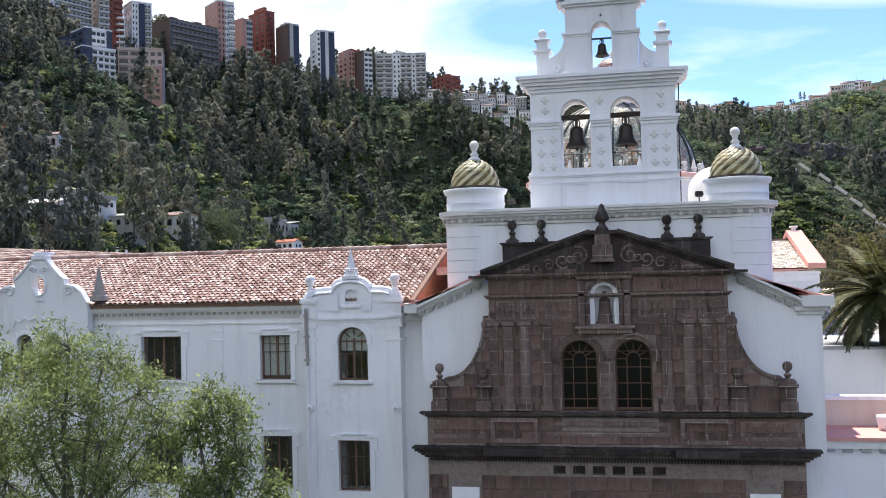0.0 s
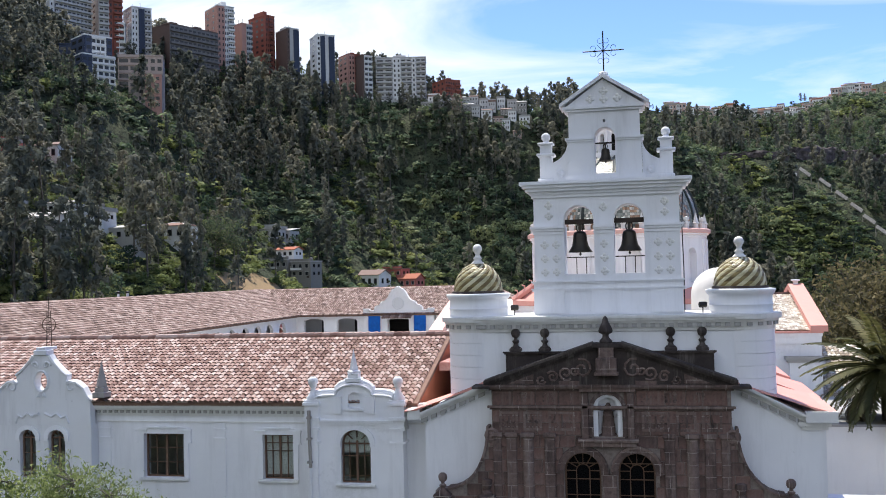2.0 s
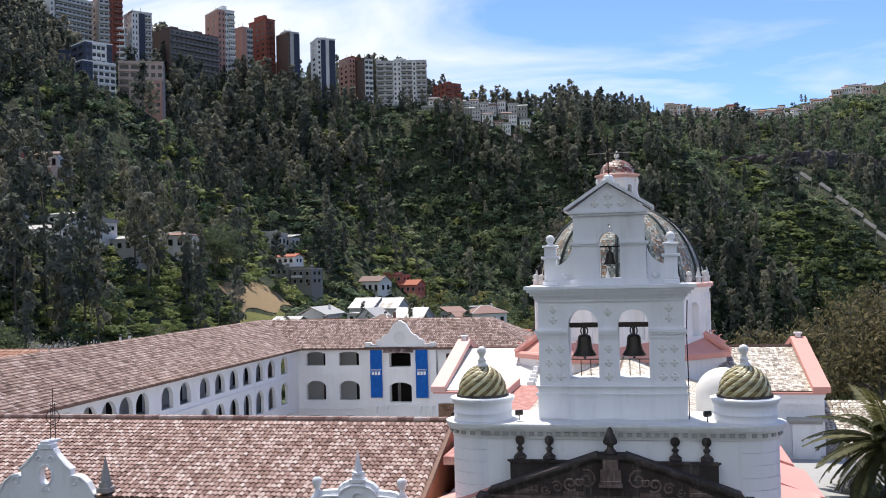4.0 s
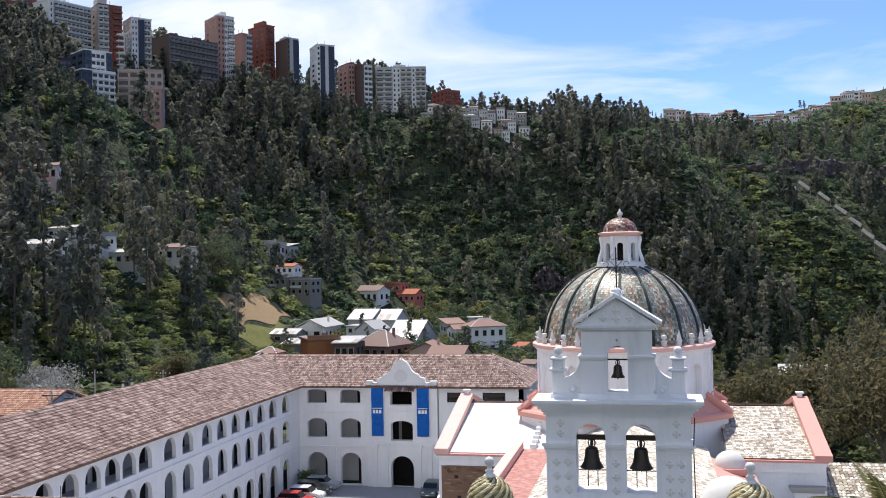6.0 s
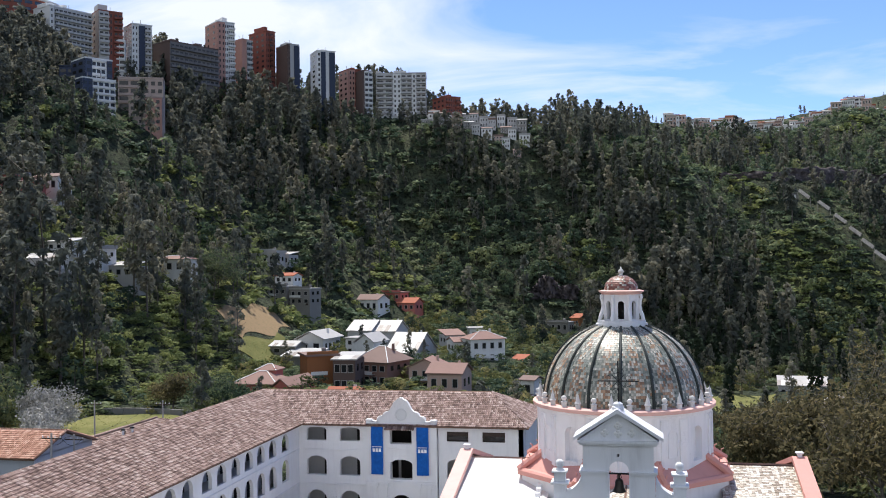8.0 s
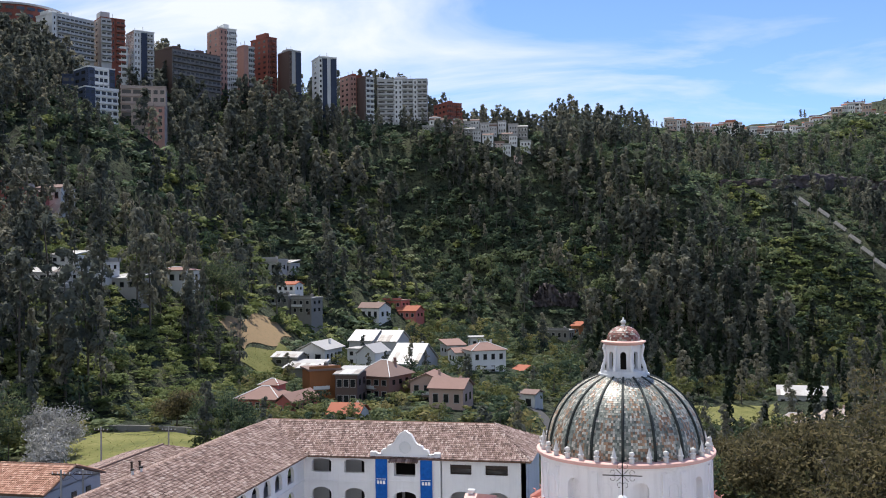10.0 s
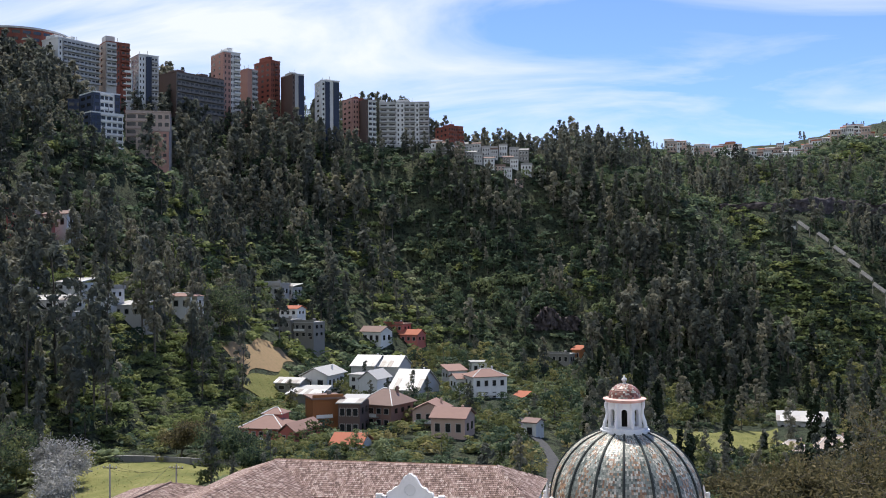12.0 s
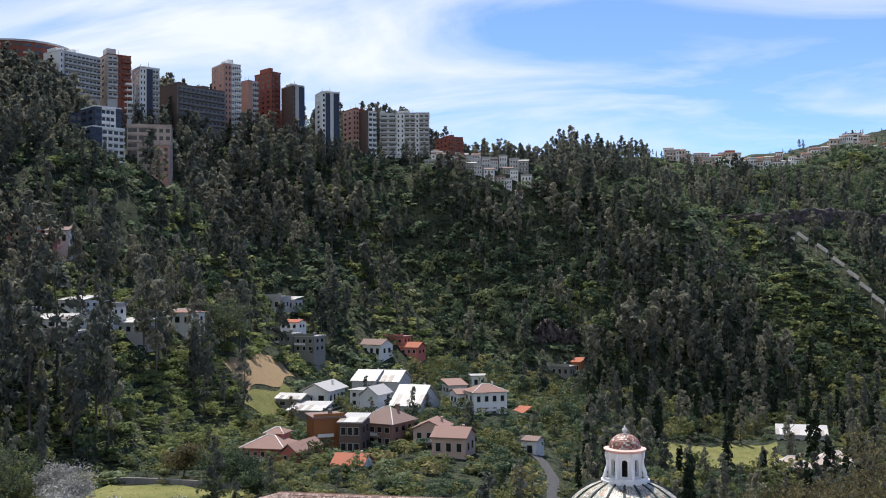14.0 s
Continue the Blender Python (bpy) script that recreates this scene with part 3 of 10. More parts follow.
def build_facade():
    church = thing("church_facade", (CX, 0.4, 0), "dark brown carved stone church front with pediment and twin arched windows", "church facade")
    wl, wr = arch(CX - 1.78, CX - 0.36, 9.62, 12.36), arch(CX + 0.30, CX + 1.72, 9.62, 12.36)
    niche = arch(CX - 0.60, CX + 0.52, 12.98, 14.62)
    holes = [wl, wr, niche]
    sq = [rect(CX - 2.2 + 0.765 * i, CX - 1.72 + 0.765 * i, 7.12, 7.46) for i in range(6)]
    put = [rect(x - 0.07, x + 0.07, z - 0.07, z + 0.07) for z, us in ((14.28, (-4.05, -2.6, 1.6, 3.05)), (8.17, (-6.98, -5.4, -3.3, -1.55, 0.2, 1.75, 5.6, 7.0))) for x in (CX + u for u in us)]
    put = [p for p in put if inside((p[0][0], p[0][1]), facade_outline()) and inside((p[2][0], p[2][1]), facade_outline())]
    body = part("wall", plate(B(), facade_outline(), holes + sq + put, FRONT, 0.08, 0.78), STONE_JOINT, church, "weathered brown stone wall")
    # frieze squares and holes close a little behind the face
    bm = B()
    for s in sq:
        box(bm, s[0][0] - 0.02, s[2][0] + 0.02, 0.36, 0.5, s[0][1] - 0.02, s[2][1] + 0.02)
    part("recess", bm, STONE_DARK, church)
    # cornices
    bm = moulding(B(), CX - 7.22, CX + 7.22, 0.08, 7.74, [(0.10, 0.12), (0.10, 0.24), (0.08, 0.34), (0.12, 0.46), (0.07, 0.54)])
    for u0, u1 in ((-4.85, -2.55), (2.50, 4.80)):
        box(bm, CX + u0, CX + u1, -0.62, -0.40, 7.92, 8.21)
    part("main_cornice", bm, STONE_DARK, church, "blackened projecting stone cornice")
    bm = moulding(B(), CX - 7.2, CX + 7.2, 0.08, 9.36, [(0.06, 0.10), (0.07, 0.2), (0.08, 0.28)])
    part("sill_cornice", bm, STONE_DARK, church)
    bm = moulding(B(), CX - 4.6, CX + 4.6, 0.08, 14.02, [(0.07, 0.08), (0.08, 0.16)])
    moulding(bm, CX - 4.6, CX + 4.6, 0.08, 14.78, [(0.07, 0.1), (0.07, 0.2), (0.08, 0.3)])
    part("entablature", bm, STONE_BASE, church)
    me = as_mesh("dentil", box(B(), 0, 0.06, -0.1, 0.08, 7.63, 7.74), STONE_DARK)
    for i in range(120):
        ob = new("dentil", me)
        ob.matrix_basis = Matrix.Translation((CX - 7.1 + i * 0.1193, 0, 0))
        adopt(ob, church)
    # carved bands above the plinth
    bm = B()
    for u0, u1, v0, v1, p in ((-7.1, -4.9, 8.5, 9.2, 0.06), (4.9, 7.1, 8.5, 9.2, 0.06), (-4.6, -2.75, 8.36, 9.34, 0.22), (2.7, 4.6, 8.36, 9.34, 0.22), (-2.4, 2.35, 8.62, 9.18, 0.07)):
        plate(bm, rect(CX + u0, CX + u1, v0, v1), [rect(CX + u0 + 0.16, CX + u1 - 0.16, v0 + 0.16, v1 - 0.16)], FRONT, 0.08 - p, 0.10)
        if u1 - u0 < 3:
            box(bm, CX + (u0 + u1) / 2 - 0.06, CX + (u0 + u1) / 2 + 0.06, 0.08 - p, 0.1, v0 + 0.14, v1 - 0.14)
    part("panel_frame", bm, STONE_BASE, church)
    # pilasters and their capitals beside the windows
    for sgn in (-1, 1):
        for u, w, pr in ((2.30, 0.40, 0.14), (3.15, 0.46, 0.20), (3.80, 0.40, 0.14), (4.38, 0.34, 0.10)):
            x = CX - 0.03 + sgn * u
            bm = B()
            if w > 0.4:
                lathe(bm, [(w / 2, 0.0), (w / 2 * 0.96, 3.3)], (x, 0.08, 9.75), 12, 0, math.pi, 2 * math.pi)
            else:
                box(bm, x - w / 2, x + w / 2, 0.08 - pr, 0.1, 9.75, 13.05, 0.03)
            box(bm, x - w / 2 - 0.06, x + w / 2 + 0.06, 0.08 - pr - 0.07, 0.1, 9.60, 9.86, 0.02)
            box(bm, x - w / 2 - 0.05, x + w / 2 + 0.05, 0.08 - pr - 0.06, 0.1, 12.95, 13.12, 0.02)
            part("pilaster", bm, STONE_BASE, church)
    for u0, u1 in ((-4.3, -3.55), (-3.35, -2.6), (-2.35, -1.3), (1.25, 2.3), (2.55, 3.3), (3.5, 4.25)):
        bm = plate(B(), rect(CX + u0, CX + u1, 13.2, 13.95), [rect(CX + u0 + 0.1, CX + u1 - 0.1, 13.3, 13.85)], FRONT, 0.0, 0.09)
        relief(bm, CX + (u0 + u1) / 2, 13.57, u1 - u0 - 0.2, 0.52, 0.06, int(u0 * 40))
        part("carved_panel", bm, STONE_BASE, church)
    # arches over the windows
    for x0, x1 in ((CX - 1.78, CX - 0.36), (CX + 0.30, CX + 1.72)):
        bm = plate(B(), ring(x0, x1, 11.65, 12.36, 0.24), [], FRONT, -0.06, 0.1)
        plate(bm, ring(x0 - 0.18, x1 + 0.18, 11.65, 12.54, 0.1), [], FRONT, -0.12, 0.1)
        box(bm, x0 - 0.26, x0 - 0.01, -0.1, 0.1, 11.52, 11.68)
        box(bm, x1 + 0.01, x1 + 0.26, -0.1, 0.1, 11.52, 11.68)
        part("window_arch", bm, STONE_BASE, church, "brown carved stone arch")
        # wooden window of many panes
        win = part("window", plate(B(), arch(x0 - 0.02, x1 + 0.02, 9.62, 12.38), [arch(x0 + 0.07, x1 - 0.07, 9.72, 12.28)], FRONT, 0.30, 0.40), CHURCH_WOOD, church, "brown wooden arched window with small panes")
        c, sp = (x0 + x1) / 2, 11.60
        bm = B()
        for k in (-0.36, 0.36):
            box(bm, c + k * 0.72 - 0.02, c + k * 0.72 + 0.02, 0.31, 0.38, 9.7, sp)
        for k in range(4):
            z = 9.72 + k * 0.62
            box(bm, x0 + 0.05, x1 - 0.05, 0.315, 0.375, z + 0.3, z + 0.335)
        for k in range(7):
            a = math.pi * k / 6
            d = Vector((math.cos(a), math.sin(a)))
            q = Vector((-d.y, d.x)) * 0.018
            i, o = Vector((c, sp)) + d * 0.26, Vector((c, sp)) + d * 0.68
            plate(bm, [tuple(i - q), tuple(o - q), tuple(o + q), tuple(i + q)], [], FRONT, 0.32, 0.37)
        plate(bm, ring(c - 0.24, c + 0.24, sp - 0.4, sp + 0.24, 0.035), [], FRONT, 0.318, 0.372)
        part("glazing_bar", bm, CHURCH_WOOD, win)
        pane = part("pane", plate(B(), arch(x0 + 0.04, x1 - 0.04, 9.68, 12.3), [], FRONT, 0.345, 0.352), GLASS_DARK, win, "dark reflecting window glass")
        bm = B()
        box(bm, x0 - 0.15, x1 + 0.15, -0.06, 0.5, 9.52, 9.62)
        part("window_sill", bm, STONE_BASE, church)
    box_center = B()
    box(box_center, CX - 0.30, CX + 0.24, -0.05, 0.3, 9.62, 11.52, 0.02)
    part("window_pier", box_center, STONE_BASE, church, "pale brown stone pier between the windows")
    # niche: white lining, stone surround
    bm = plate(B(), arch(CX - 0.62, CX + 0.54, 12.96, 14.64), [arch(CX - 0.42, CX + 0.34, 12.9, 14.5)], FRONT, 0.10, 0.62)
    plate(bm, arch(CX - 0.60, CX + 0.52, 12.96, 14.62), [], FRONT, 0.62, 0.66)
    part("niche_lining", bm, WHITE, church, "white plastered niche lining")
    bm = plate(B(), ring(CX - 0.60, CX + 0.52, 12.98, 14.62, 0.16), [], FRONT, -0.04, 0.1)
    box(bm, CX - 1.05, CX - 0.78, -0.08, 0.1, 12.8, 14.7, 0.02)
    box(bm, CX + 0.70, CX + 0.97, -0.08, 0.1, 12.8, 14.7, 0.02)
    box(bm, CX - 1.2, CX + 1.12, -0.22, 0.1, 12.78, 12.92, 0.02)
    box(bm, CX - 1.1, CX + 1.02, -0.16, 0.1, 12.6, 12.78, 0.02)
    box(bm, CX - 1.12, CX + 1.04, -0.14, 0.1, 14.72, 14.86, 0.02)
    part("niche_frame", bm, STONE_BASE, church)
    # pediment
    tri = [(CX - 4.7, 14.96), (CX + 4.7, 14.96), (CX + 0.6, 16.5), (CX - 0.6, 16.5)]
    part("tympanum", plate(B(), tri, [], FRONT, 0.02, 0.5), STONE_DARK, church)
    for sgn in (-1, 1):
        bm = B()
        for dz, pr in ((0.0, 0.18), (0.1, 0.3), (0.2, 0.40)):
            loop = [(CX + sgn * 4.86, 14.88 + dz), (CX + sgn * 0.55, 16.36 + dz), (CX + sgn * 0.55, 16.47 + dz), (CX + sgn * 4.86, 14.99 + dz)]
            plate(bm, loop, [], FRONT, 0.1 - pr, 0.55)
        part("raking_cornice", bm, STONE_DARK, church, "blackened sloping stone cornice")
        part("cornice_end", box(B(), CX + sgn * 4.98 - 0.35, CX + sgn * 4.98 + 0.35, -0.32, 0.6, 14.86, 14.97), STONE_DARK, church)
    bm = B()
    box(bm, CX - 0.62, CX + 0.62, -0.25, 0.55, 16.46, 16.62)
    part("cornice_cap", bm, STONE_DARK, church)
    bm = box(B(), CX - 4.05, CX + 4.05, 0.50, 1.25, 14.9, 16.2)
    moulding(bm, CX - 4.05, CX + 4.05, 0.50, 16.16, [(0.05, 0.05), (0.06, 0.1)])
    part("attic", bm, STONE_DARK, church)
    bm = B()
    for sgn in (-1, 1):
        for u, r, st in ((0.98, 0.40, 1.2), (1.62, 0.30, 4.0), (2.15, 0.24, 0.6), (2.6, 0.19, 3.4), (1.3, 0.2, 2.2)):
            curl(bm, CX + sgn * u, 15.62 - 0.27 * (u - 1.0), r, 1.3, st if sgn > 0 else math.pi - st, sgn, 0.0, 0.05)
        for u in (1.45, 2.35, 3.4):
            relief(bm, CX + sgn * u, 14.5, 0.55, 0.42, 0.06, int(u * 90))
        prism(bm, [(CX + sgn * 3.9, 15.05), (CX + sgn * 2.9, 15.05), (CX + sgn * 2.9, 15.42)], FRONT, -0.04, 0.05)
    box(bm, CX - 1.9, CX - 1.1, -0.02, 0.1, 14.95, 15.15)
    box(bm, CX + 1.05, CX + 1.85, -0.02, 0.1, 14.95, 15.15)
    part("carving", bm, STONE_BASE, church, "worn scroll carving in the pediment")
    bm = box(B(), CX - 0.44, CX + 0.36, -0.32, 0.5, 15.45, 16.05, 0.03)
    box(bm, CX - 0.34, CX + 0.26, -0.24, 0.45, 16.0, 16.62, 0.03)
    box(bm, CX - 0.50, CX + 0.42, -0.36, 0.5, 15.38, 15.5, 0.02)
    part("pedestal", bm, STONE_BASE, church)
    bm = lathe(B(), [(0, 0), (0.24, 0), (0.25, 0.10), (0.20, 0.16), (0.13, 0.24), (0.12, 0.34), (0.26, 0.42), (0.28, 0.5), (0.22, 0.66), (0.13, 0.84), (0.09, 1.0), (0, 1.08)], (CX - 0.04, 0.1, 16.6), 12)
    part("urn", bm, STONE_DARK, church, "dark stone flame urn", True)
    for u in (-3.68, -2.50, 2.44, 3.64):
        bm = box(B(), CX + u - 0.24, CX + u + 0.24, 0.62, 1.1, 16.26, 16.38, 0.02)
        vase(bm, CX + u, 0.86, 16.36)
        part("ball_finial", bm, STONE_DARK, church, "dark stone ball finial")
    for sgn in (-1, 1):
        for u, ball in ((6.66, True), (4.86, False)):
            x = CX + sgn * u
            bm = box(B(), x - 0.33, x + 0.33, -0.22, 0.3, 9.58, 10.0, 0.03)
            box(bm, x - 0.27, x + 0.27, -0.17, 0.3, 9.98, 10.55, 0.02)
            box(bm, x - 0.36, x + 0.36, -0.25, 0.32, 10.52, 10.66, 0.03)
            if ball:
                prism(bm, [(x - 0.3, 10.66), (x + 0.3, 10.66), (x + 0.14, 10.82), (x - 0.14, 10.82)], FRONT, -0.2, 0.25)
                vase(bm, x, 0.02, 10.68)
            else:
                lathe(bm, [(0.2, 0), (0.2, 0.1), (0.1, 0.2), (0.17, 0.32), (0.2, 0.42), (0.2, 0.62), (0.0, 0.66)], (x, 0.0, 10.64), 12)
            part("pedestal", bm, STONE_BASE, church)
        # coping along the hollow curve and the scroll
        pts = [(CX + sgn * (6.45 - 1.72 * math.sin(radians(10 * i))), 13.35 - 2.55 * math.cos(radians(10 * i))) for i in range(10)]
        bm = B()
        for (ax, az), (bx, bz) in zip(pts, pts[1:]):
            d = Vector((bx - ax, bz - az)).normalized()
            q = Vector((-d.y, d.x)) * 0.1 * -sgn
            plate(bm, [(ax, az), (bx, bz), (bx + q.x, bz + q.y), (ax + q.x, az + q.y)], [], FRONT, -0.04, 0.6)
        part("curved_coping", bm, STONE_BASE, church)
        bm = B()
        lathe(bm, [(0.30, -0.04), (0.30, 0.10), (0.22, 0.14), (0.20, 0.08), (0.10, 0.08), (0.08, 0.14), (0, 0.14)], (0, 0, 0), 14)
        for v in list(bm.verts)[-(14 * 6 + 1):]:
            v.co = Vector((CX + sgn * 4.62 + v.co.x, 0.1 - v.co.z, 13.0 + v.co.y))
        part("scroll", bm, STONE_BASE, church)
    bm = box(B(), CX - 6.27, CX - 5.16, 0.02, 0.12, 4.0, 6.56)
    box(bm, CX + 5.18, CX + 6.28, 0.02, 0.12, 4.0, 6.52)
    part("white_board", bm, WHITE, church, "plain white board on the stone wall")
    statue = lathe(B(), [(0, 0), (0.30, 0), (0.31, 0.12), (0.26, 0.16), (0.27, 0.3), (0.22, 0.7), (0.2, 0.98), (0.12, 1.1), (0.115, 1.22), (0.06, 1.32), (0, 1.34)], (CX - 0.04, 0.40, 12.92), 12)
    single("statue", statue, STONE_BASE, "weathered brown stone figure standing in a white niche", "statue", smooth=True)
    return church, holes + sq


FACADE, FACADE_HOLES = build_facade()


# ---- white walls, corner towers and terrace of the church ----
def build_church():
    church = thing("church", (CX, 18.0, 0), "whitewashed colonial church with pink copings and tiled roofs", "church")
    wall = [(-9.05, 0), (6.55, 0), (6.55, 13.55), (5.72, 13.55), (3.55, 14.72), (-6.55, 14.72), (-9.05, 13.6)]
    part("front_wall", plate(B(), wall, [rect(CX - 3.0, CX + 2.9, 9.0, 14.6)], FRONT, 0.80, 1.30), WHITE, church)
    # sloping copings on the shoulders, with a row of blocks below
    bm, bl = B(), B()
    for (ax, az), (bx, bz), name in (((-6.45, 14.98), (-9.25, 13.78), 0), ((3.45, 14.98), (5.85, 13.78), 1)):
        for dz, pr in ((-0.30, 0.10), (-0.20, 0.22), (-0.10, 0.34)):
            plate(bm, [(ax, az + dz), (bx, bz + dz), (bx, bz + dz + 0.11), (ax, az + dz + 0.11)], [], FRONT, 0.80 - pr, 1.5)
        for i in range(7):
            t = (i + 0.5) / 7
            x, z = ax + (bx - ax) * t, az + (bz - az) * t
            sl = (bz - az) / (bx - ax)
            plate(bl, [(x - 0.12, z - 0.47 - 0.12 * sl), (x + 0.12, z - 0.47 + 0.12 * sl), (x + 0.12, z - 0.3 + 0.12 * sl), (x - 0.12, z - 0.3 - 0.12 * sl)], [], FRONT, 0.64, 0.82)
    box(bm, -9.75, -9.2, 0.55, 1.5, 13.5, 13.9)
    box(bm, 5.8, 6.95, 0.45, 1.5, 13.5, 13.92)
    moulding(bm, 5.72, 6.55, 0.8, 13.2, [(0.15, 0.08), (0.15, 0.18)])
    part("coping", bm, TRIM, church, "white stepped coping")
    part("coping_block", bl, CONCRETE, church, "grey blocks below the coping")
    # pink roofs of the aisles behind the shoulders
    bm = B()
    M = wall_matrix((0, 0, 0), (1, 0, 0), (0, -1, 0))
    plate(bm, [(3.2, 15.06), (6.2, 13.96), (6.95, 13.92), (6.95, 13.84), (3.2, 14.9)], [], M, 0.6, 6.2)
    plate(bm, [(3.2, 15.16), (6.3, 14.02), (7.25, 13.72), (7.25, 13.6), (3.2, 15.0)], [], M, 6.2, 12.0)
    plate(bm, [(3.2, 15.26), (6.75, 13.98), (6.75, 13.84), (3.2, 15.1)], [], M, 12.0, 32.6)
    plate(bm, [(-6.5, 15.06), (-9.35, 13.88), (-9.85, 13.88), (-9.85, 13.8), (-6.5, 14.9)], [], M, 0.5, 3.2)
    plate(bm, [(-6.9, 15.30), (-9.3, 14.2), (-9.3, 14.0), (-6.9, 15.1)], [], M, 9.5, 26.0)
    part("aisle_roof", bm, PINK, church, "pink painted aisle roof")
    bm = box(B(), 5.5, 6.55, 1.3, 32.6, 0, 13.85)
    box(bm, -9.05, -7.3, 1.3, 26.0, 0, 13.8)
    part("aisle_wall", bm, WHITE, church)
    # the deep wall between the corner towers and its long cornice
    bm = box(B(), -6.9, 3.75, 0.95, 4.6, 13.0, 17.0)
    part("terrace_wall", bm, WHITE, church)
    cen = [(-6.92, 2.15), (3.70, 2.15)]
    bd = B()
    for h, p in ((0.0, 0.06), (0.14, 0.10), (0.32, 0.20), (0.42, 0.30), (0.52, 0.36)):
        part("cornice_course", box(B(), cen[0][0], cen[1][0], 0.95 - p, 4.4, 17.02 + h, 17.02 + h + (0.14 if h < 0.1 else 0.1 if h > 0.3 else 0.18)), TRIM, church)
    part("cornice_course", box(B(), cen[0][0], cen[1][0], 0.62, 4.4, 17.62, 17.66), TRIM, church, "flat top of the white cornice")
    for x, y in cen:
        lathe(bm := B(), [(1.26, 0), (1.30, 0.0), (1.30, 0.14), (1.34, 0.14), (1.34, 0.32), (1.44, 0.32), (1.44, 0.42), (1.54, 0.42), (1.56, 0.62), (1.2, 0.66), (0, 0.66)], (x, y, 17.02), 32)
        part("tower_cornice", bm, TRIM, church, "round white cornice of a corner tower")
    for i in range(29):
        x = -6.6 + i * 0.355
        box(bd, x, x + 0.19, 0.72, 0.96, 17.18, 17.32)
    for cx, cy in cen:
        for k in range(20):
            a = 2 * math.pi * k / 20 + 0.15
            c, s = math.cos(a), math.sin(a)
            if abs(c) < 0.45 and s > 0:
                continue
            M2 = Matrix.Translation((cx + 1.34 * c, cy + 1.34 * s, 17.25)) @ Matrix.Rotation(a, 4, "Z")
            vs = bmesh.ops.create_cube(bd, size=1.0, matrix=M2 @ Matrix.Diagonal((0.14, 0.19, 0.14, 1)))
    part("cornice_block", bd, CONCRETE, church, "row of grey cornice blocks")
    # nave behind the belfry
    bm = box(B(), -7.3, 3.4, 4.6, 35.2, 0, 15.2)
    part("nave_wall", bm, WHITE, church)
    return church


CHURCH = build_church()


def build_corner_tower(x, y):
    tower = thing("corner_tower", (x, y, 0), "round white corner tower with a small glazed tile dome", "tower", "corner towers of the church front")
    bm = B()
    # drum courses with shallow joints
    z = 6.0
    prof = [(1.25, 0.0)]
    while z < 17.0:
        top = min(z + 0.48, 17.04)
        prof += [(1.215, z), (1.215, z + 0.014), (1.262, z + 0.022), (1.262, top - 0.004), (1.215, top)]
        z = top
    lathe(bm, prof, (x, y, 0), 56)
    part("shaft", bm, WHITE, tower, "whitewashed round shaft of stone courses")
    bm = lathe(B(), [(1.22, 0), (1.22, 0.28), (1.25, 0.3), (1.25, 0.34), (1.22, 0.36), (1.22, 0.68), (1.28, 0.72), (1.34, 0.84), (1.36, 0.92), (1.1, 0.95), (0, 0.95)], (x, y, 17.66), 40)
    part("drum", bm, WHITE, tower, "", True)
    lathe_ring = lathe(B(), [(1.06, 0), (1.1, 0.0), (1.1, 0.09), (1.04, 0.1)], (x, y, 18.61), 40)
    part("dome_ring", lathe_ring, STONE_DARK, tower, "dark ring under the tiles")
    bm = lathe(B(), [(1.0, 0.0)] + [(1.0 * math.cos(radians(a)), 1.16 * math.sin(radians(a))) for a in range(5, 86, 8)] + [(0.0, 1.16)], (x, y, 18.70), 32)
    dome = part("dome", bm, STONE_DARK, tower, "small dome of glazed yellow, brown and cream tiles", True)
    bm = lathe(B(), [(0, 0), (0.26, 0), (0.27, 0.06), (0.2, 0.12), (0.14, 0.2), (0.2, 0.26), (0.13, 0.32), (0.09, 0.42), (0.13, 0.47)] + [(0.20 * math.sin(radians(a)), 0.66 - 0.20 * math.cos(radians(a))) for a in range(40, 181, 20)], (x, y, 19.82), 16)
    part("finial", bm, TRIM, tower, "grey-white ball finial", True)
    # glazed tiles, row by row
    rows, n = 9, 26
    for r in range(rows):
        e0, e1 = radians(84 * r / rows), radians(84 * (r + 1) / rows)
        half = math.pi / n
        k = 1.025
        bmt = B()
        pts = []
        for e, f, lean in ((e0, 0.98, 0.0), (e1, 0.98, 2 * half)):
            for s in (-1, 1):
                pts.append((k * math.cos(e) * math.cos(half * f * s + lean), k * math.cos(e) * math.sin(half * f * s + lean), 1.16 * k * math.sin(e)))
        vs = [bmt.verts.new(p) for p in pts]
        em = (e0 + e1) / 2
        mid = bmt.verts.new((1.04 * math.cos(em) * math.cos(half), 1.04 * math.cos(em) * math.sin(half), 1.16 * 1.04 * math.sin(em)))
        for a, b in ((0, 1), (1, 3), (3, 2), (2, 0)):
            bmt.faces.new((vs[a], vs[b], mid))
        lo = [bmt.verts.new(Vector(p) * 0.97) for p in pts]
        for a, b in ((0, 1), (1, 3), (3, 2), (2, 0)):
            bmt.faces.new((vs[b], vs[a], lo[a], lo[b]))
        meshes = []
        for mt in GLAZE:
            c = bmt.copy()
            meshes.append(as_mesh("tile", c, mt))
        bmt.free()
        for i in range(n):
            ob = new("tile", meshes[0 if i % 2 else 1 + (r + i // 2) % 2])
            ob.matrix_basis = Matrix.Translation((x, y, 18.70)) @ Matrix.Rotation(2 * math.pi * (i + r) / n, 4, "Z")
            adopt(ob, dome)
    return tower


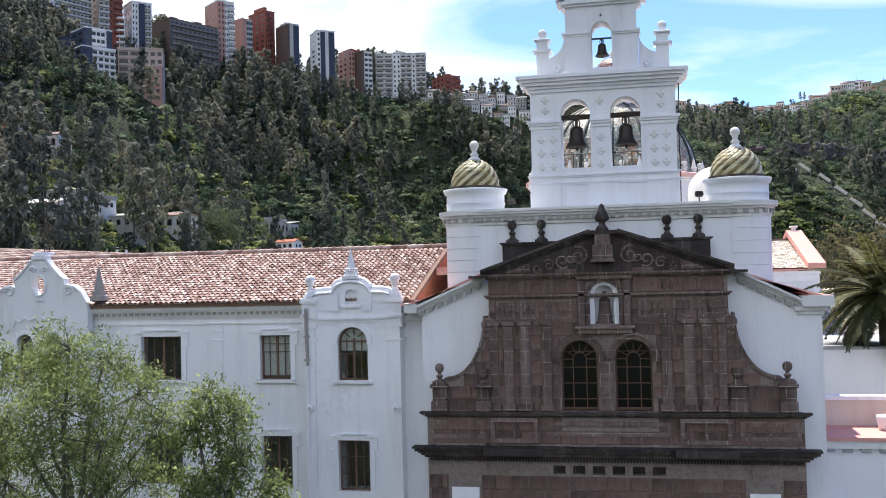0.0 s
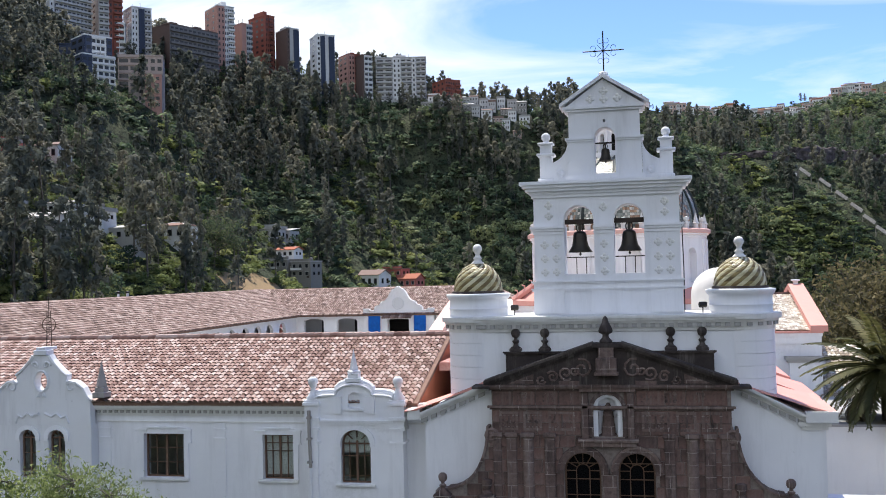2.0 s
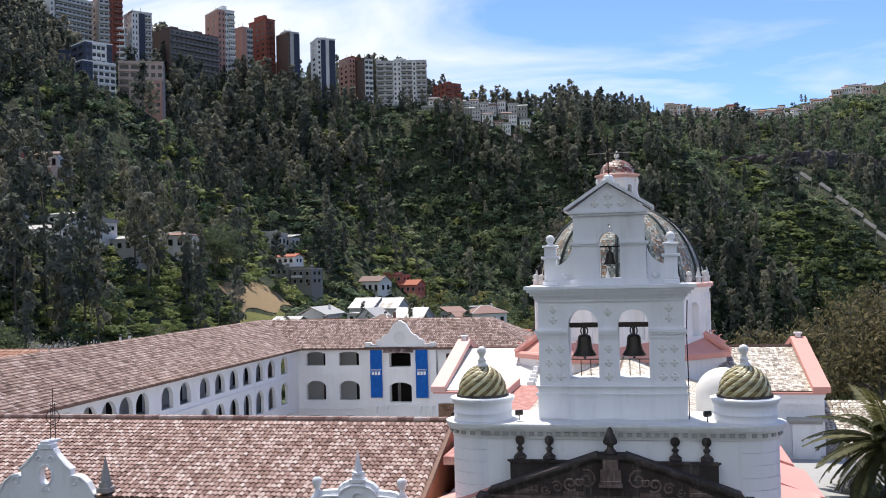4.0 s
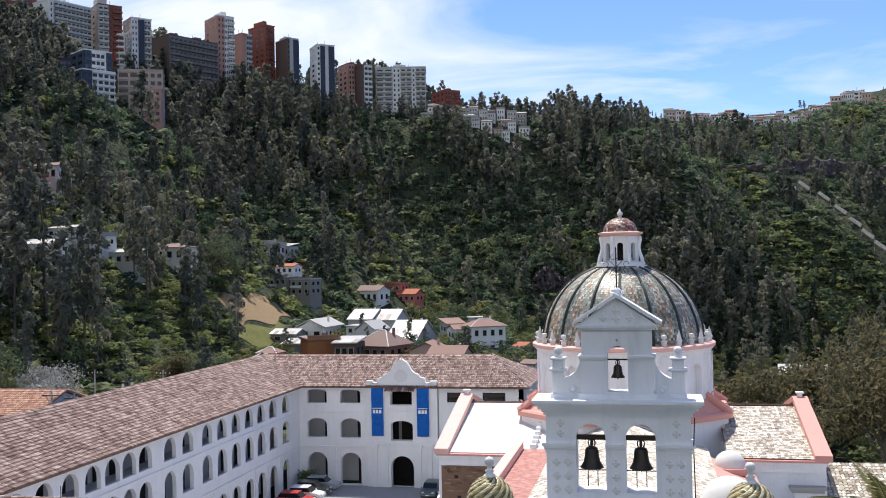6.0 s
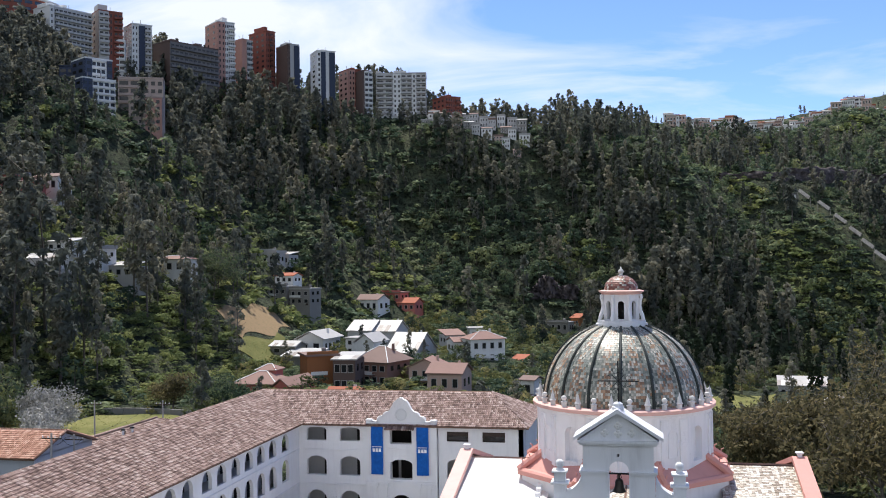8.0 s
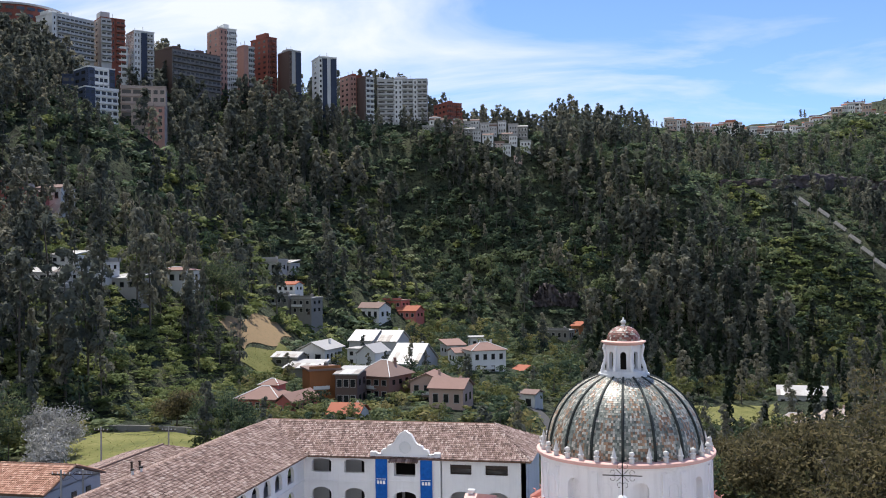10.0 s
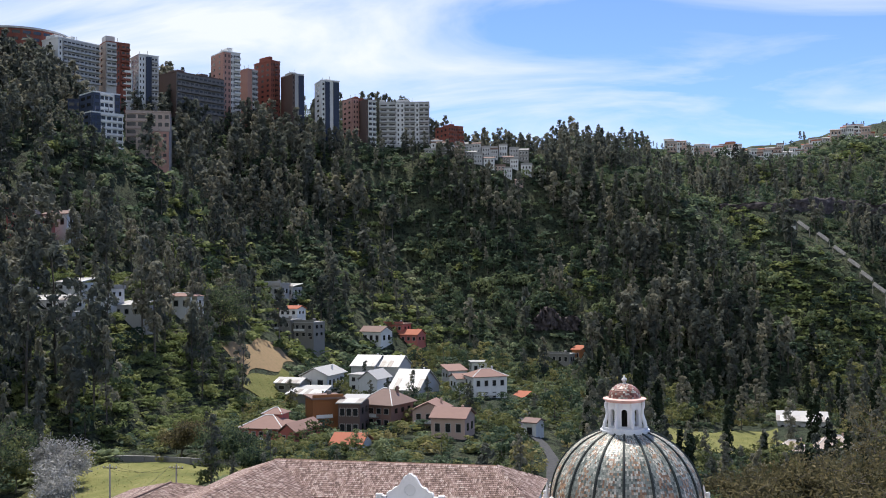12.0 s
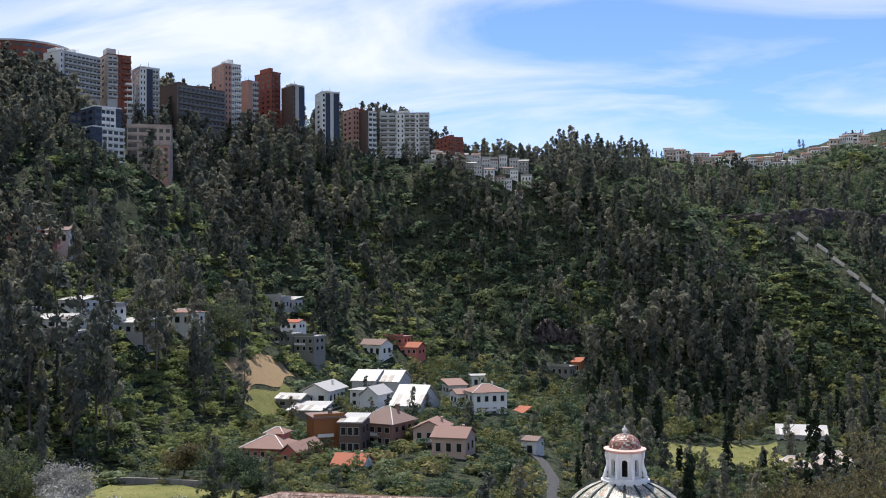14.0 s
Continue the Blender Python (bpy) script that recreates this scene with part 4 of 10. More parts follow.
def glaze(name, a, b):
    m = Mat(name, 0.4, 0, 0.3)
    nz = m.noise(7, 5, 0.6)
    x = m.n("ShaderNodeMix")
    x.inputs["Factor"].default_value = 0.5
    m.link(nz, x.inputs["A"])
    m.link(m.object_random(), x.inputs["B"])
    return m.colour(m.ramp(x.outputs["Result"], [(0.25, a), (0.75, b)])).bump(nz, 0.15, 0.01).m


GLAZE = [glaze("cream_glaze", (0.36, 0.32, 0.17), (0.56, 0.52, 0.34)), glaze("ochre_glaze", (0.15, 0.115, 0.04), (0.26, 0.20, 0.08)), glaze("brown_glaze", (0.085, 0.06, 0.022), (0.16, 0.115, 0.045))]
build_corner_tower(-6.92, 2.15)
build_corner_tower(3.70, 2.15)


# ---- the bell gable ----
def build_belfry():
    bel = thing("bell_gable", (CX, 2.65, 17.6), "white plastered bell gable with three arched openings and a pediment", "belfry")
    x0, x1, y0, y1 = -4.48, 1.42, 2.0, 3.3
    part("base", box(B(), x0 - 0.06, x1 + 0.06, y0 - 0.06, y1 + 0.06, 17.6, 19.0), WHITE, bel)
    bm = B()
    for a, b in ((x0 - 0.06, x0 + 1.2), (CX - 0.62, CX + 0.62), (x1 - 1.2, x1 + 0.06)):
        box(bm, a, b, y0 - 0.12, y0, 17.72, 18.62)
    moulding(bm, x0 - 0.06, x1 + 0.06, y0 - 0.06, 18.62, [(0.07, 0.06), (0.06, 0.1)])
    moulding(bm, x0 - 0.06, x1 + 0.06, y0 - 0.06, 18.94, [(0.06, 0.05), (0.05, 0.1)])
    part("base_moulding", bm, WHITE, bel)
    o1, o2 = arch(-3.24, -2.02, 19.32, 22.16), arch(-1.21, 0.01, 19.32, 22.16)
    part("wall", plate(B(), rect(x0, x1, 19.0, 22.6), [o1, o2], FRONT, y0, y1), WHITE, bel)
    bm = B()
    for a, b in ((x0, -3.26), (-2.0, -1.23), (0.03, x1)):
        for ya, yb in ((y0, -1), (y1, 1)):
            for h, p in ((0.0, 0.05), (0.14, 0.1), (0.24, 0.16)):
                box(bm, a - (p if a == x0 else 0.03), b + (p if b == x1 else 0.03), min(ya, ya + yb * p), max(ya, ya + yb * p), 20.98 + h, 20.98 + h + 0.11)
    part("impost_moulding", bm, WHITE, bel)
    bm = B()
    for o in ((-3.24, -2.02), (-1.21, 0.01)):
        plate(bm, ring(*o, 21.35, 22.16, 0.1), [], FRONT, y0 - 0.05, y0 + 0.02)
    part("arch_moulding", bm, WHITE, bel)
    bm = B()
    for h, p in ((22.5, 0.08), (22.64, 0.16), (22.76, 0.3), (22.9, 0.42), (23.02, 0.52)):
        box(bm, x0 - p, x1 + p, y0 - p, y1 + p, h, h + 0.14)
    part("cornice", bm, WHITE, bel, "white stepped cornice with stained ledge")
    # rosettes in relief
    ros = [(x, z) for x in (-4.05, -3.57, 0.55, 1.02) for z in (20.55, 19.98, 19.42)] + [(-1.61, z) for z in (20.55, 19.98, 19.42)] + [(-3.85, 22.18), (-3.85, 21.75), (-1.61, 22.05), (0.85, 22.2), (0.85, 21.78)]
    bmr = B()
    for k in range(4):
        a = math.pi / 2 * k
        lathe(bmr, [(0.085, 0), (0.08, 0.03), (0.04, 0.05), (0, 0.055)], (0.1 * math.cos(a), 0.1 * math.sin(a), 0), 8)
    lathe(bmr, [(0.06, 0), (0.055, 0.05), (0, 0.07)], (0, 0, 0), 8)
    me = as_mesh("rosette", bmr, TRIM)
    for x, z in ros:
        ob = new("rosette", me)
        ob.matrix_basis = pose(x, y0, z, 90, 0, 0)
        adopt(ob, bel)
    # upper stage
    ux0, ux1 = -3.0, 0.0
    up = [(ux0, 23.1), (ux1, 23.1), (ux1, 24.9), (ux1 - 0.05, 24.95), (ux1 - 0.05, 26.1), (ux0 + 0.05, 26.1), (ux0 + 0.05, 24.95), (ux0, 24.9)]
    part("upper_wall", plate(B(), up, [arch(-1.90, -1.06, 23.45, 25.36), rect(-1.52, -1.44, 25.55, 25.66)], FRONT, y0 + 0.12, y1 - 0.12), WHITE_OLD, bel)
    for sgn in (-1, 1):
        xe = ux0 if sgn < 0 else ux1
        pts = [(xe + sgn * 0.02, 23.14), (xe + sgn * 0.98, 23.14), (xe + sgn * 0.98, 23.92)]
        for i in range(9):
            a = radians(90 * i / 8)
            pts.append((xe + sgn * (0.98 - 0.96 * math.sin(a)), 24.86 - 0.92 * math.cos(a)))
        bm = plate(B(), pts, [], FRONT, y0 + 0.35, y1 - 0.35)
        lathe(bm, [(0.17, -0.06), (0.17, 0.05), (0.09, 0.1), (0, 0.07)], (0, 0, 0), 12)
        for v in list(bm.verts)[-37:]:
            v.co = Vector((xe + sgn * 0.35 + v.co.x, y0 + 0.35 - v.co.z, 23.55 + v.co.y))
        part("scroll_wing", bm, WHITE_OLD, bel)
        # corner pinnacles
        x = -3.95 if sgn < 0 else 0.98
        yc = 2.62
        bm = box(B(), x - 0.33, x + 0.33, yc - 0.33, yc + 0.33, 23.15, 23.35, 0.03)
        box(bm, x - 0.26, x + 0.26, yc - 0.26, yc + 0.26, 23.35, 24.3, 0.02)
        box(bm, x - 0.38, x + 0.38, yc - 0.38, yc + 0.38, 24.28, 24.4, 0.03)
        box(bm, x - 0.24, x + 0.24, yc - 0.24, yc + 0.24, 24.4, 24.78, 0.02)
        box(bm, x - 0.33, x + 0.33, yc - 0.33, yc + 0.33, 24.76, 24.86, 0.03)
        lathe(bm, [(0.2, 0), (0.12, 0.08)] + [(0.19 * math.sin(radians(a)), 0.26 - 0.19 * math.cos(radians(a))) for a in range(35, 181, 20)], (x, yc, 24.85), 14)
        part("pinnacle", bm, WHITE_OLD, bel, "white pinnacle with a ball")
    bm = B()
    for a, b in ((ux0, -1.93), (-1.03, ux1)):
        for h, p in ((24.78, 0.05), (24.86, 0.1)):
            box(bm, a - (p if a == ux0 else 0), b + (p if b == ux1 else 0), y0 + 0.12 - p, y1 - 0.12 + p, h, h + 0.09)
    box(bm, -3.1, 0.1, y0 + 0.02, y1 - 0.02, 23.14, 23.4)
    part("band", bm, WHITE_OLD, bel)
    # pediment
    bm = plate(B(), [(-3.12, 26.2), (0.18, 26.2), (CX + 0.03, 27.35)], [], FRONT, y0 + 0.1, y1 - 0.1)
    for h, p in ((26.02, 0.08), (26.12, 0.16)):
        box(bm, ux0 - p, ux1 + p, y0 + 0.1 - p, y1 - 0.1 + p, h, h + 0.11)
    part("pediment", bm, WHITE_OLD, bel)
    bm = B()
    for sgn in (-1, 1):
        xe = -3.3 if sgn < 0 else 0.36
        c = CX + 0.03
        plate(bm, [(xe, 26.22), (c, 27.38), (c, 27.54), (xe, 26.36)], [], FRONT, y0 - 0.1, y1 + 0.1)
    part("pediment_coping", bm, WHITE_OLD, bel)
    bm = lathe(B(), [(0.26, 0), (0.26, 0.1), (0.2, 0.14), (0.2, 0.24), (0.12, 0.3), (0, 0.32)], (CX + 0.05, 2.65, 27.44), 12)
    part("cross_base", bm, WHITE_OLD, bel)
    ob_pts = [(CX + 0.05 + dx, 26.75 + dz) for dx, dz in ((0, 0.18), (-0.55, -0.12), (0, -0.14), (0.55, -0.12))]
    for x, z in ob_pts:
        ob = new("rosette", me)
        ob.matrix_basis = pose(x, y0 + 0.1, z - 0.1, 90, 0, 0)
        adopt(ob, bel)
    # iron railings behind the bells
    bm = B()
    for o in ((-3.24, -2.02), (-1.21, 0.01)):
        sweep(bm, [(o[0], y1 - 0.15, 20.02), (o[1], y1 - 0.15, 20.02)], 0.025)
        for k in range(1, 3):
            x = o[0] + (o[1] - o[0]) * k / 3
            sweep(bm, [(x, y1 - 0.15, 19.32), (x, y1 - 0.15, 20.02)], 0.02)
    part("railing", bm, IRON, bel, "black iron railing")
    # iron cross on top
    cr = thing("iron_cross", (CX + 0.07, 2.65, 27.75), "ornate black wrought iron cross with curled ends", "cross")
    cx, cz = CX + 0.07, 28.62
    bm = sweep(B(), [(cx, 2.65, 27.7), (cx, 2.65, 29.45)], 0.028)
    part("post", bm, IRON, cr)
    bm = sweep(B(), [(cx - 0.85, 2.65, cz), (cx + 0.85, 2.65, cz)], 0.026)
    part("arm", bm, IRON, cr)
    for k in range(4):
        a = math.pi / 2 * k
        bm = B()
        for s in (-1, 1):
            pts = []
            for i in range(9):
                th = 1.6 * math.pi * i / 8
                u, v = 0.42 + 0.11 * math.cos(th), s * (0.12 + 0.11 * math.sin(th))
                pts.append((cx + u * math.cos(a) - v * math.sin(a), 2.65, cz + u * math.sin(a) + v * math.cos(a)))
            sweep(bm, pts, 0.012, 4)
            pts = [(cx + u * math.cos(a + s * 0.785) , 2.65, cz + u * math.sin(a + s * 0.785)) for u in (0.05, 0.2, 0.36)]
            sweep(bm, pts, 0.014, 4)
        part("curl", bm, IRON, cr)
    return bel


def build_bell(x, y, top, s, group):
    b = thing("bell", (x, y, top), "dark bronze bell hanging from a wooden beam", "bell", group)
    bm = lathe(B(), [(0, 0), (0.16, 0), (0.24, -0.05), (0.28, -0.15), (0.30, -0.4), (0.35, -0.62), (0.46, -0.8), (0.50, -0.86), (0.46, -0.88), (0.3, -0.6), (0.24, -0.15), (0, -0.1)], (0, 0, 0), 20)
    bmesh.ops.transform(bm, matrix=Matrix.Translation((x, y, top - 0.36 * s)) @ Matrix.Scale(s, 4), verts=bm.verts)
    part("body", bm, BRONZE, b, "", True)
    bm = B()
    for a in (-0.14, 0.14):
        sweep(bm, [(x + a * s * 0.4, y, top), (x + a * s, y, top - 0.15 * s), (x + a * s, y, top - 0.26 * s), (x + a * s * 0.6, y, top - 0.38 * s)], 0.03 * s, 6)
    box(bm, x - 0.06 * s, x + 0.06 * s, y - 0.06, y + 0.06, top - 0.36 * s, top)
    part("crown", bm, BRONZE, b)
    bm = sweep(B(), [(x, y, top - 0.5 * s), (x, y, top - 1.3 * s)], 0.025 * s, 6)
    lathe(bm, [(0, 0), (0.07 * s, 0.06 * s), (0.0, 0.14 * s)], (x, y, top - 1.38 * s), 8)
    part("clapper", bm, IRON, b)
    return b


build_belfry()
for _x in (-2.63, -0.6):
    bm_ = box(B(), _x - 0.61, _x + 0.61, 2.5, 2.72, 21.4, 21.6, 0.02)
    single("bell_beam", bm_, WOOD_DARK, "dark wooden beam across the arch", "beam", "bell beams")
    build_bell(_x, 2.61, 21.46, 1.0, "large bells")
bm_ = box(B(), -1.9, -1.06, 2.58, 2.70, 24.72, 24.78, 0.01)
single("bell_beam", bm_, IRON, "thin iron bar across the upper arch", "beam", "bell beams")
build_bell(-1.48, 2.64, 24.74, 0.6, "small bell")


def floodlight(x, y, z):
    f = thing("floodlight", (x, y, z), "small dark floodlight standing on the terrace", "floodlight", "floodlights beside the bell gable")
    part("stand", sweep(B(), [(x, y, z), (x, y, z + 0.22)], 0.025, 6), IRON, f)
    bm = box(B(), -0.16, 0.16, -0.09, 0.09, -0.1, 0.1, 0.03)
    bmesh.ops.transform(bm, matrix=pose(x, y, z + 0.32, -35, 0, 20), verts=bm.verts)
    head = part("head", bm, BRONZE, f)
    bm = box(B(), -0.13, 0.13, 0.09, 0.10, -0.075, 0.075)
    bmesh.ops.transform(bm, matrix=pose(x, y, z + 0.32, -35, 0, 20), verts=bm.verts)
    part("lens", bm, GLASS_BLUE, head)


floodlight(-5.30, 1.45, 17.68)
floodlight(2.20, 1.45, 17.68)
bm_ = sweep(B(), [(1.52, 1.92, 17.7), (1.53, 1.9, 19.4), (1.5, 1.92, 21.2), (1.55, 1.6, 22.5)], 0.022, 6)
single("lightning_cable", bm_, IRON, "dark cable running up the edge of the bell gable", "cable")


# ---- crossing dome, transept ----
DX, DY = -2.38, 42.5


def tiled_dome_material(name, a, b):
    m = Mat(name, 0.45, 0, 0.5)
    nz = m.noise(1.4, 6, 0.65)
    x = m.n("ShaderNodeMix")
    x.inputs["Factor"].default_value = 0.6
    m.link(nz, x.inputs["A"])
    m.link(m.island(), x.inputs["B"])
    return m.colour(m.ramp(x.outputs["Result"], [(0.2, a), (0.8, b)])).m


DOME_GREEN = tiled_dome_material("green_glazed_tile", (0.085, 0.100, 0.085), (0.36, 0.385, 0.33))
DOME_ORANGE = tiled_dome_material("orange_glazed_tile", (0.20, 0.105, 0.06), (0.52, 0.33, 0.20))
DOME_CREAM = tiled_dome_material("cream_glazed_tile", (0.34, 0.32, 0.26), (0.70, 0.67, 0.58))
DOME_RED = tiled_dome_material("red_glazed_tile", (0.15, 0.05, 0.035), (0.42, 0.20, 0.15))


def dome_tiles(c, prof, cols, rows, pick, seed):
    """Single tiles on a dome: prof(t) gives radius and height for t from 0 to 1. Returns arrays and a material index for each tile."""
    rng = np.random.default_rng(seed)
    t = np.linspace(0, 1, rows + 1)
    rad, hei = prof(t)
    V, F, I = [], [], []
    for r in range(rows):
        n = cols
        a = 2 * np.pi * np.arange(n) / n
        h = np.pi / n * 0.94
        out = 0.03 + rng.uniform(0, 0.02, n)
        k = len(V) * 4 * 0
        P = []
        for s, q, e in ((-1, 0, 0.018), (1, 0, 0.018), (1, 1, -0.008), (-1, 1, -0.008)):
            rr = rad[r + q] + out + e
            P.append(np.stack([c[0] + rr * np.cos(a + s * h), c[1] + rr * np.sin(a + s * h), np.full(n, c[2] + hei[r + q]) + e * 0.5], -1))
        V.append(np.stack(P, 1).reshape(-1, 3))
        I.append(np.array([pick(float(x), (r + 0.5) / rows, rng) for x in a]))
    V = np.concatenate(V)
    F = np.arange(len(V)).reshape(-1, 4)
    return V, F, np.concatenate(I)


def build_dome():
    d = thing("crossing_dome", (DX, DY, 15), "large ribbed dome of green and orange tiles on a white drum", "dome")
    # eight-sided base with pink coping
    def oct_ring(bm, r0, r1, z0, z1):
        lathe(bm, [(r0, z0), (r1, z1)], (DX, DY, 0), 8, 0, math.pi / 8, math.pi / 8 + 2 * math.pi)
    bm = lathe(B(), [(8.6, 0), (8.6, 17.0), (0, 17.0)], (DX, DY, 0), 8, 0, math.pi / 8, math.pi / 8 + 2 * math.pi)
    part("base", bm, WHITE, d)
    bm = lathe(B(), [(8.6, 16.75), (8.95, 16.8), (8.98, 17.15), (8.8, 17.3), (8.3, 17.28), (6.9, 18.3), (6.8, 18.2)], (DX, DY, 0), 8, 0, math.pi / 8, math.pi / 8 + 2 * math.pi)
    part("base_coping", bm, PINK, d, "pink painted coping round the base")
    bm = B()
    for k in range(8):
        a = math.pi / 8 + k * math.pi / 4
        c, s = math.cos(a), math.sin(a)
        sweep(bm, [(DX + 8.9 * c, DY + 8.9 * s, 17.2), (DX + 6.9 * c, DY + 6.9 * s, 18.5)], 0.28, 6)
        for q in range(3):
            rr = 8.5 - q * 0.6
            sweep(bm, [(DX + rr * c, DY + rr * s, 17.6 + q * 0.38), (DX + (rr + 0.05) * c, DY + (rr + 0.05) * s, 17.95 + q * 0.38), (DX + (rr + 0.25) * c, DY + (rr + 0.25) * s, 18.0 + q * 0.38)], 0.05, 5)
    part("base_ridge", bm, PINK, d)
    # drum with arched recesses and flat pilasters
    bm = B()
    R, N = 6.85, 16
    z0, z1 = 17.2, 22.0
    for k in range(N):
        a0 = 2 * math.pi * k / N
        am = a0 + math.pi / N
        M = Matrix(((-math.sin(am), 0, -math.cos(am), DX + R * math.cos(am)), (math.cos(am), 0, -math.sin(am), DY + R * math.sin(am)), (0, 1, 0, 0), (0, 0, 0, 1)))
        w = R * math.tan(math.pi / N) * 1.005
        hole = [arch(-0.62, 0.62, 18.35, 21.0)] if k % 2 == 0 else []
        panel = part("drum_panel", plate(B(), rect(-w, w, z0, z1), hole, M, 0.0, 0.7), WHITE, d)
        if hole:
            part("recess_back", plate(B(), rect(-0.75, 0.75, 18.2, 21.1), [], M, 0.55, 0.68), WHITE, panel)
        else:
            for u in (-0.85, 0.85):
                part("pilaster", plate(B(), rect(u - 0.25, u + 0.25, z0, z1 - 0.35), [], M, -0.12, 0.02), WHITE, panel)
            part("arch_moulding", plate(B(), arch(-0.45, 0.45, 18.8, 20.9), [arch(-0.36, 0.36, 18.9, 20.8)], M, -0.06, 0.02), WHITE, panel)
    bm = lathe(B(), [(6.7, 21.75), (7.0, 21.8), (7.0, 21.95), (7.15, 22.0), (7.15, 22.12)], (DX, DY, 0), 64)
    part("drum_cornice", bm, WHITE, d)
    bm = lathe(B(), [(7.12, 22.1), (7.3, 22.15), (7.32, 22.4), (7.2, 22.47), (6.2, 22.5), (6.1, 22.45)], (DX, DY, 0), 64)
    part("ring", bm, PINK_LIGHT, d, "pale pink painted ring ledge")

    def prof(t):
        a = t * radians(79)
        return 6.35 * np.cos(a) ** 0.92, 6.3 * np.sin(a)
    ts = np.linspace(0, 1, 24)
    rr, hh = prof(ts)
    bm = lathe(B(), list(zip((rr - 0.02).tolist(), hh.tolist())), (DX, DY, 22.4), 64)
    shell = part("shell", bm, DOME_GREEN, d, "", True)

    def pick(a, t, rng):
        g = (a / (2 * math.pi) * 16) % 1.0  # place within the gore
        m = abs(g - 0.5) * 2
        dia = (math.floor(g * 7) + math.floor(t * 36)) % 3
        if m < 0.58 - 0.35 * t and t < 0.86:
            p = (0.24, 0.56 * (1 - 0.5 * t), 0.20 + 0.28 * t) if dia else (0.35, 0.20, 0.45)
        else:
            p = (0.80, 0.04, 0.16) if t < 0.75 else (0.5, 0.05, 0.45)
        return int(rng.choice(3, p=p))
    V, F, I = dome_tiles((DX, DY, 22.4), prof, 224, 40, pick, 11)
    ob = new("glazed_tiles", raw_mesh("glazed_tiles", V, F, [DOME_GREEN, DOME_ORANGE, DOME_CREAM], I))
    tagged(adopt(ob, shell), "small green, orange and cream glazed tiles", kind="stuff")
    for k in range(16):
        a = 2 * math.pi * k / 16
        pts = [(DX + (r + 0.08) * math.cos(a), DY + (r + 0.08) * math.sin(a), 22.4 + h) for r, h in zip(rr, hh)]
        part("rib", sweep(B(), pts, 0.13, 6, 0.10), DOME_GREEN_DARK, d, "dark green tile rib")
    # finials round the ring, by turns spikes and balls
    for k in range(32):
        a = 2 * math.pi * (k + 0.5) / 32
        x, y = DX + 6.85 * math.cos(a), DY + 6.85 * math.sin(a)
        if k % 2:
            bm = lathe(B(), [(0.2, 0), (0.2, 0.32), (0.26, 0.36), (0.26, 0.42), (0.2, 0.46), (0.0, 1.25)], (x, y, 22.48), 8)
        else:
            bm = lathe(B(), [(0.2, 0), (0.2, 0.32), (0.26, 0.36), (0.26, 0.42), (0.12, 0.46), (0.12, 0.52), (0.2, 0.6), (0.22, 0.7), (0.18, 0.82), (0, 0.88)], (x, y, 22.48), 8)
        part("finial", bm, TRIM, d, "white pointed finial" if k % 2 else "white ball finial")
    # lantern
    bm = lathe(B(), [(2.1, 28.35), (2.1, 28.62), (1.95, 28.62), (1.95, 28.85), (1.8, 28.9)], (DX, DY, 0), 24)
    part("lantern_base", bm, WHITE_OLD, d)
    bm = B()
    N, R = 8, 1.42
    for k in range(N):
        am = 2 * math.pi * k / N - math.pi / 2
        M = Matrix(((-math.sin(am), 0, -math.cos(am), DX + R * math.cos(am)), (math.cos(am), 0, -math.sin(am), DY + R * math.sin(am)), (0, 1, 0, 0), (0, 0, 0, 1)))
        w = R * math.tan(math.pi / N) * 1.01
        part("lantern_panel", plate(B(), rect(-w, w, 28.8, 31.0), [arch(-0.24, 0.24, 29.0, 30.45)], M, 0, 0.3), WHITE, d, "white lantern panel with an arched opening")
    for k in range(N):
        a = 2 * math.pi * (k + 0.5) / N - math.pi / 2
        c, s = math.cos(a), math.sin(a)
        pts = [(R * 1.03 + u, z) for u, z in ((0.42, 28.85), (0.36, 29.2), (0.2, 29.6), (0.12, 30.0), (0.16, 30.4), (0.26, 30.7), (0.22, 30.95))]
        bm = sweep(B(), [(DX + u * c, DY + u * s, z) for u, z in pts], 0.15, 6, 0.13)
        part("lantern_buttress", bm, WHITE, d, "white scrolled buttress")
    bm = lathe(B(), [(1.3, 30.95), (1.62, 31.0), (1.66, 31.1), (1.82, 31.16), (1.84, 31.26), (1.4, 31.34)], (DX, DY, 0), 32)
    part("lantern_cornice", bm, PINK_LIGHT, d)
    # added near-black core in place of the shade inside the lantern
    part("lantern_core", lathe(B(), [(0.5, 28.6), (0.5, 31.2)], (DX, DY, 0), 8), DARK, d, "near-black core for the shade inside the lantern")

    def prof2(t):
        a = t * radians(84)
        return 1.34 * np.cos(a), 1.22 * np.sin(a)
    r2, h2 = prof2(np.linspace(0, 1, 10))
    cap = part("lantern_dome", lathe(B(), list(zip((r2 - 0.02).tolist(), h2.tolist())), (DX, DY, 31.3), 32), DOME_RED, d, "small red and white tiled cupola", True)
    V, F, I = dome_tiles((DX, DY, 31.3), prof2, 44, 10, lambda a, t, rng: int(rng.choice(2, p=(0.72, 0.28))), 5)
    V = V - 0.0
    ob = new("glazed_tiles", raw_mesh("glazed_tiles", V, F, [DOME_RED, DOME_CREAM], I))
    tagged(adopt(ob, cap), "small red and cream tiles", kind="stuff")
    bm = lathe(B(), [(0.25, 0), (0.14, 0.12), (0.12, 0.2), (0.2, 0.26), (0.24, 0.38), (0.2, 0.5), (0.08, 0.58), (0.05, 0.75), (0, 0.78)], (DX, DY, 32.45), 12)
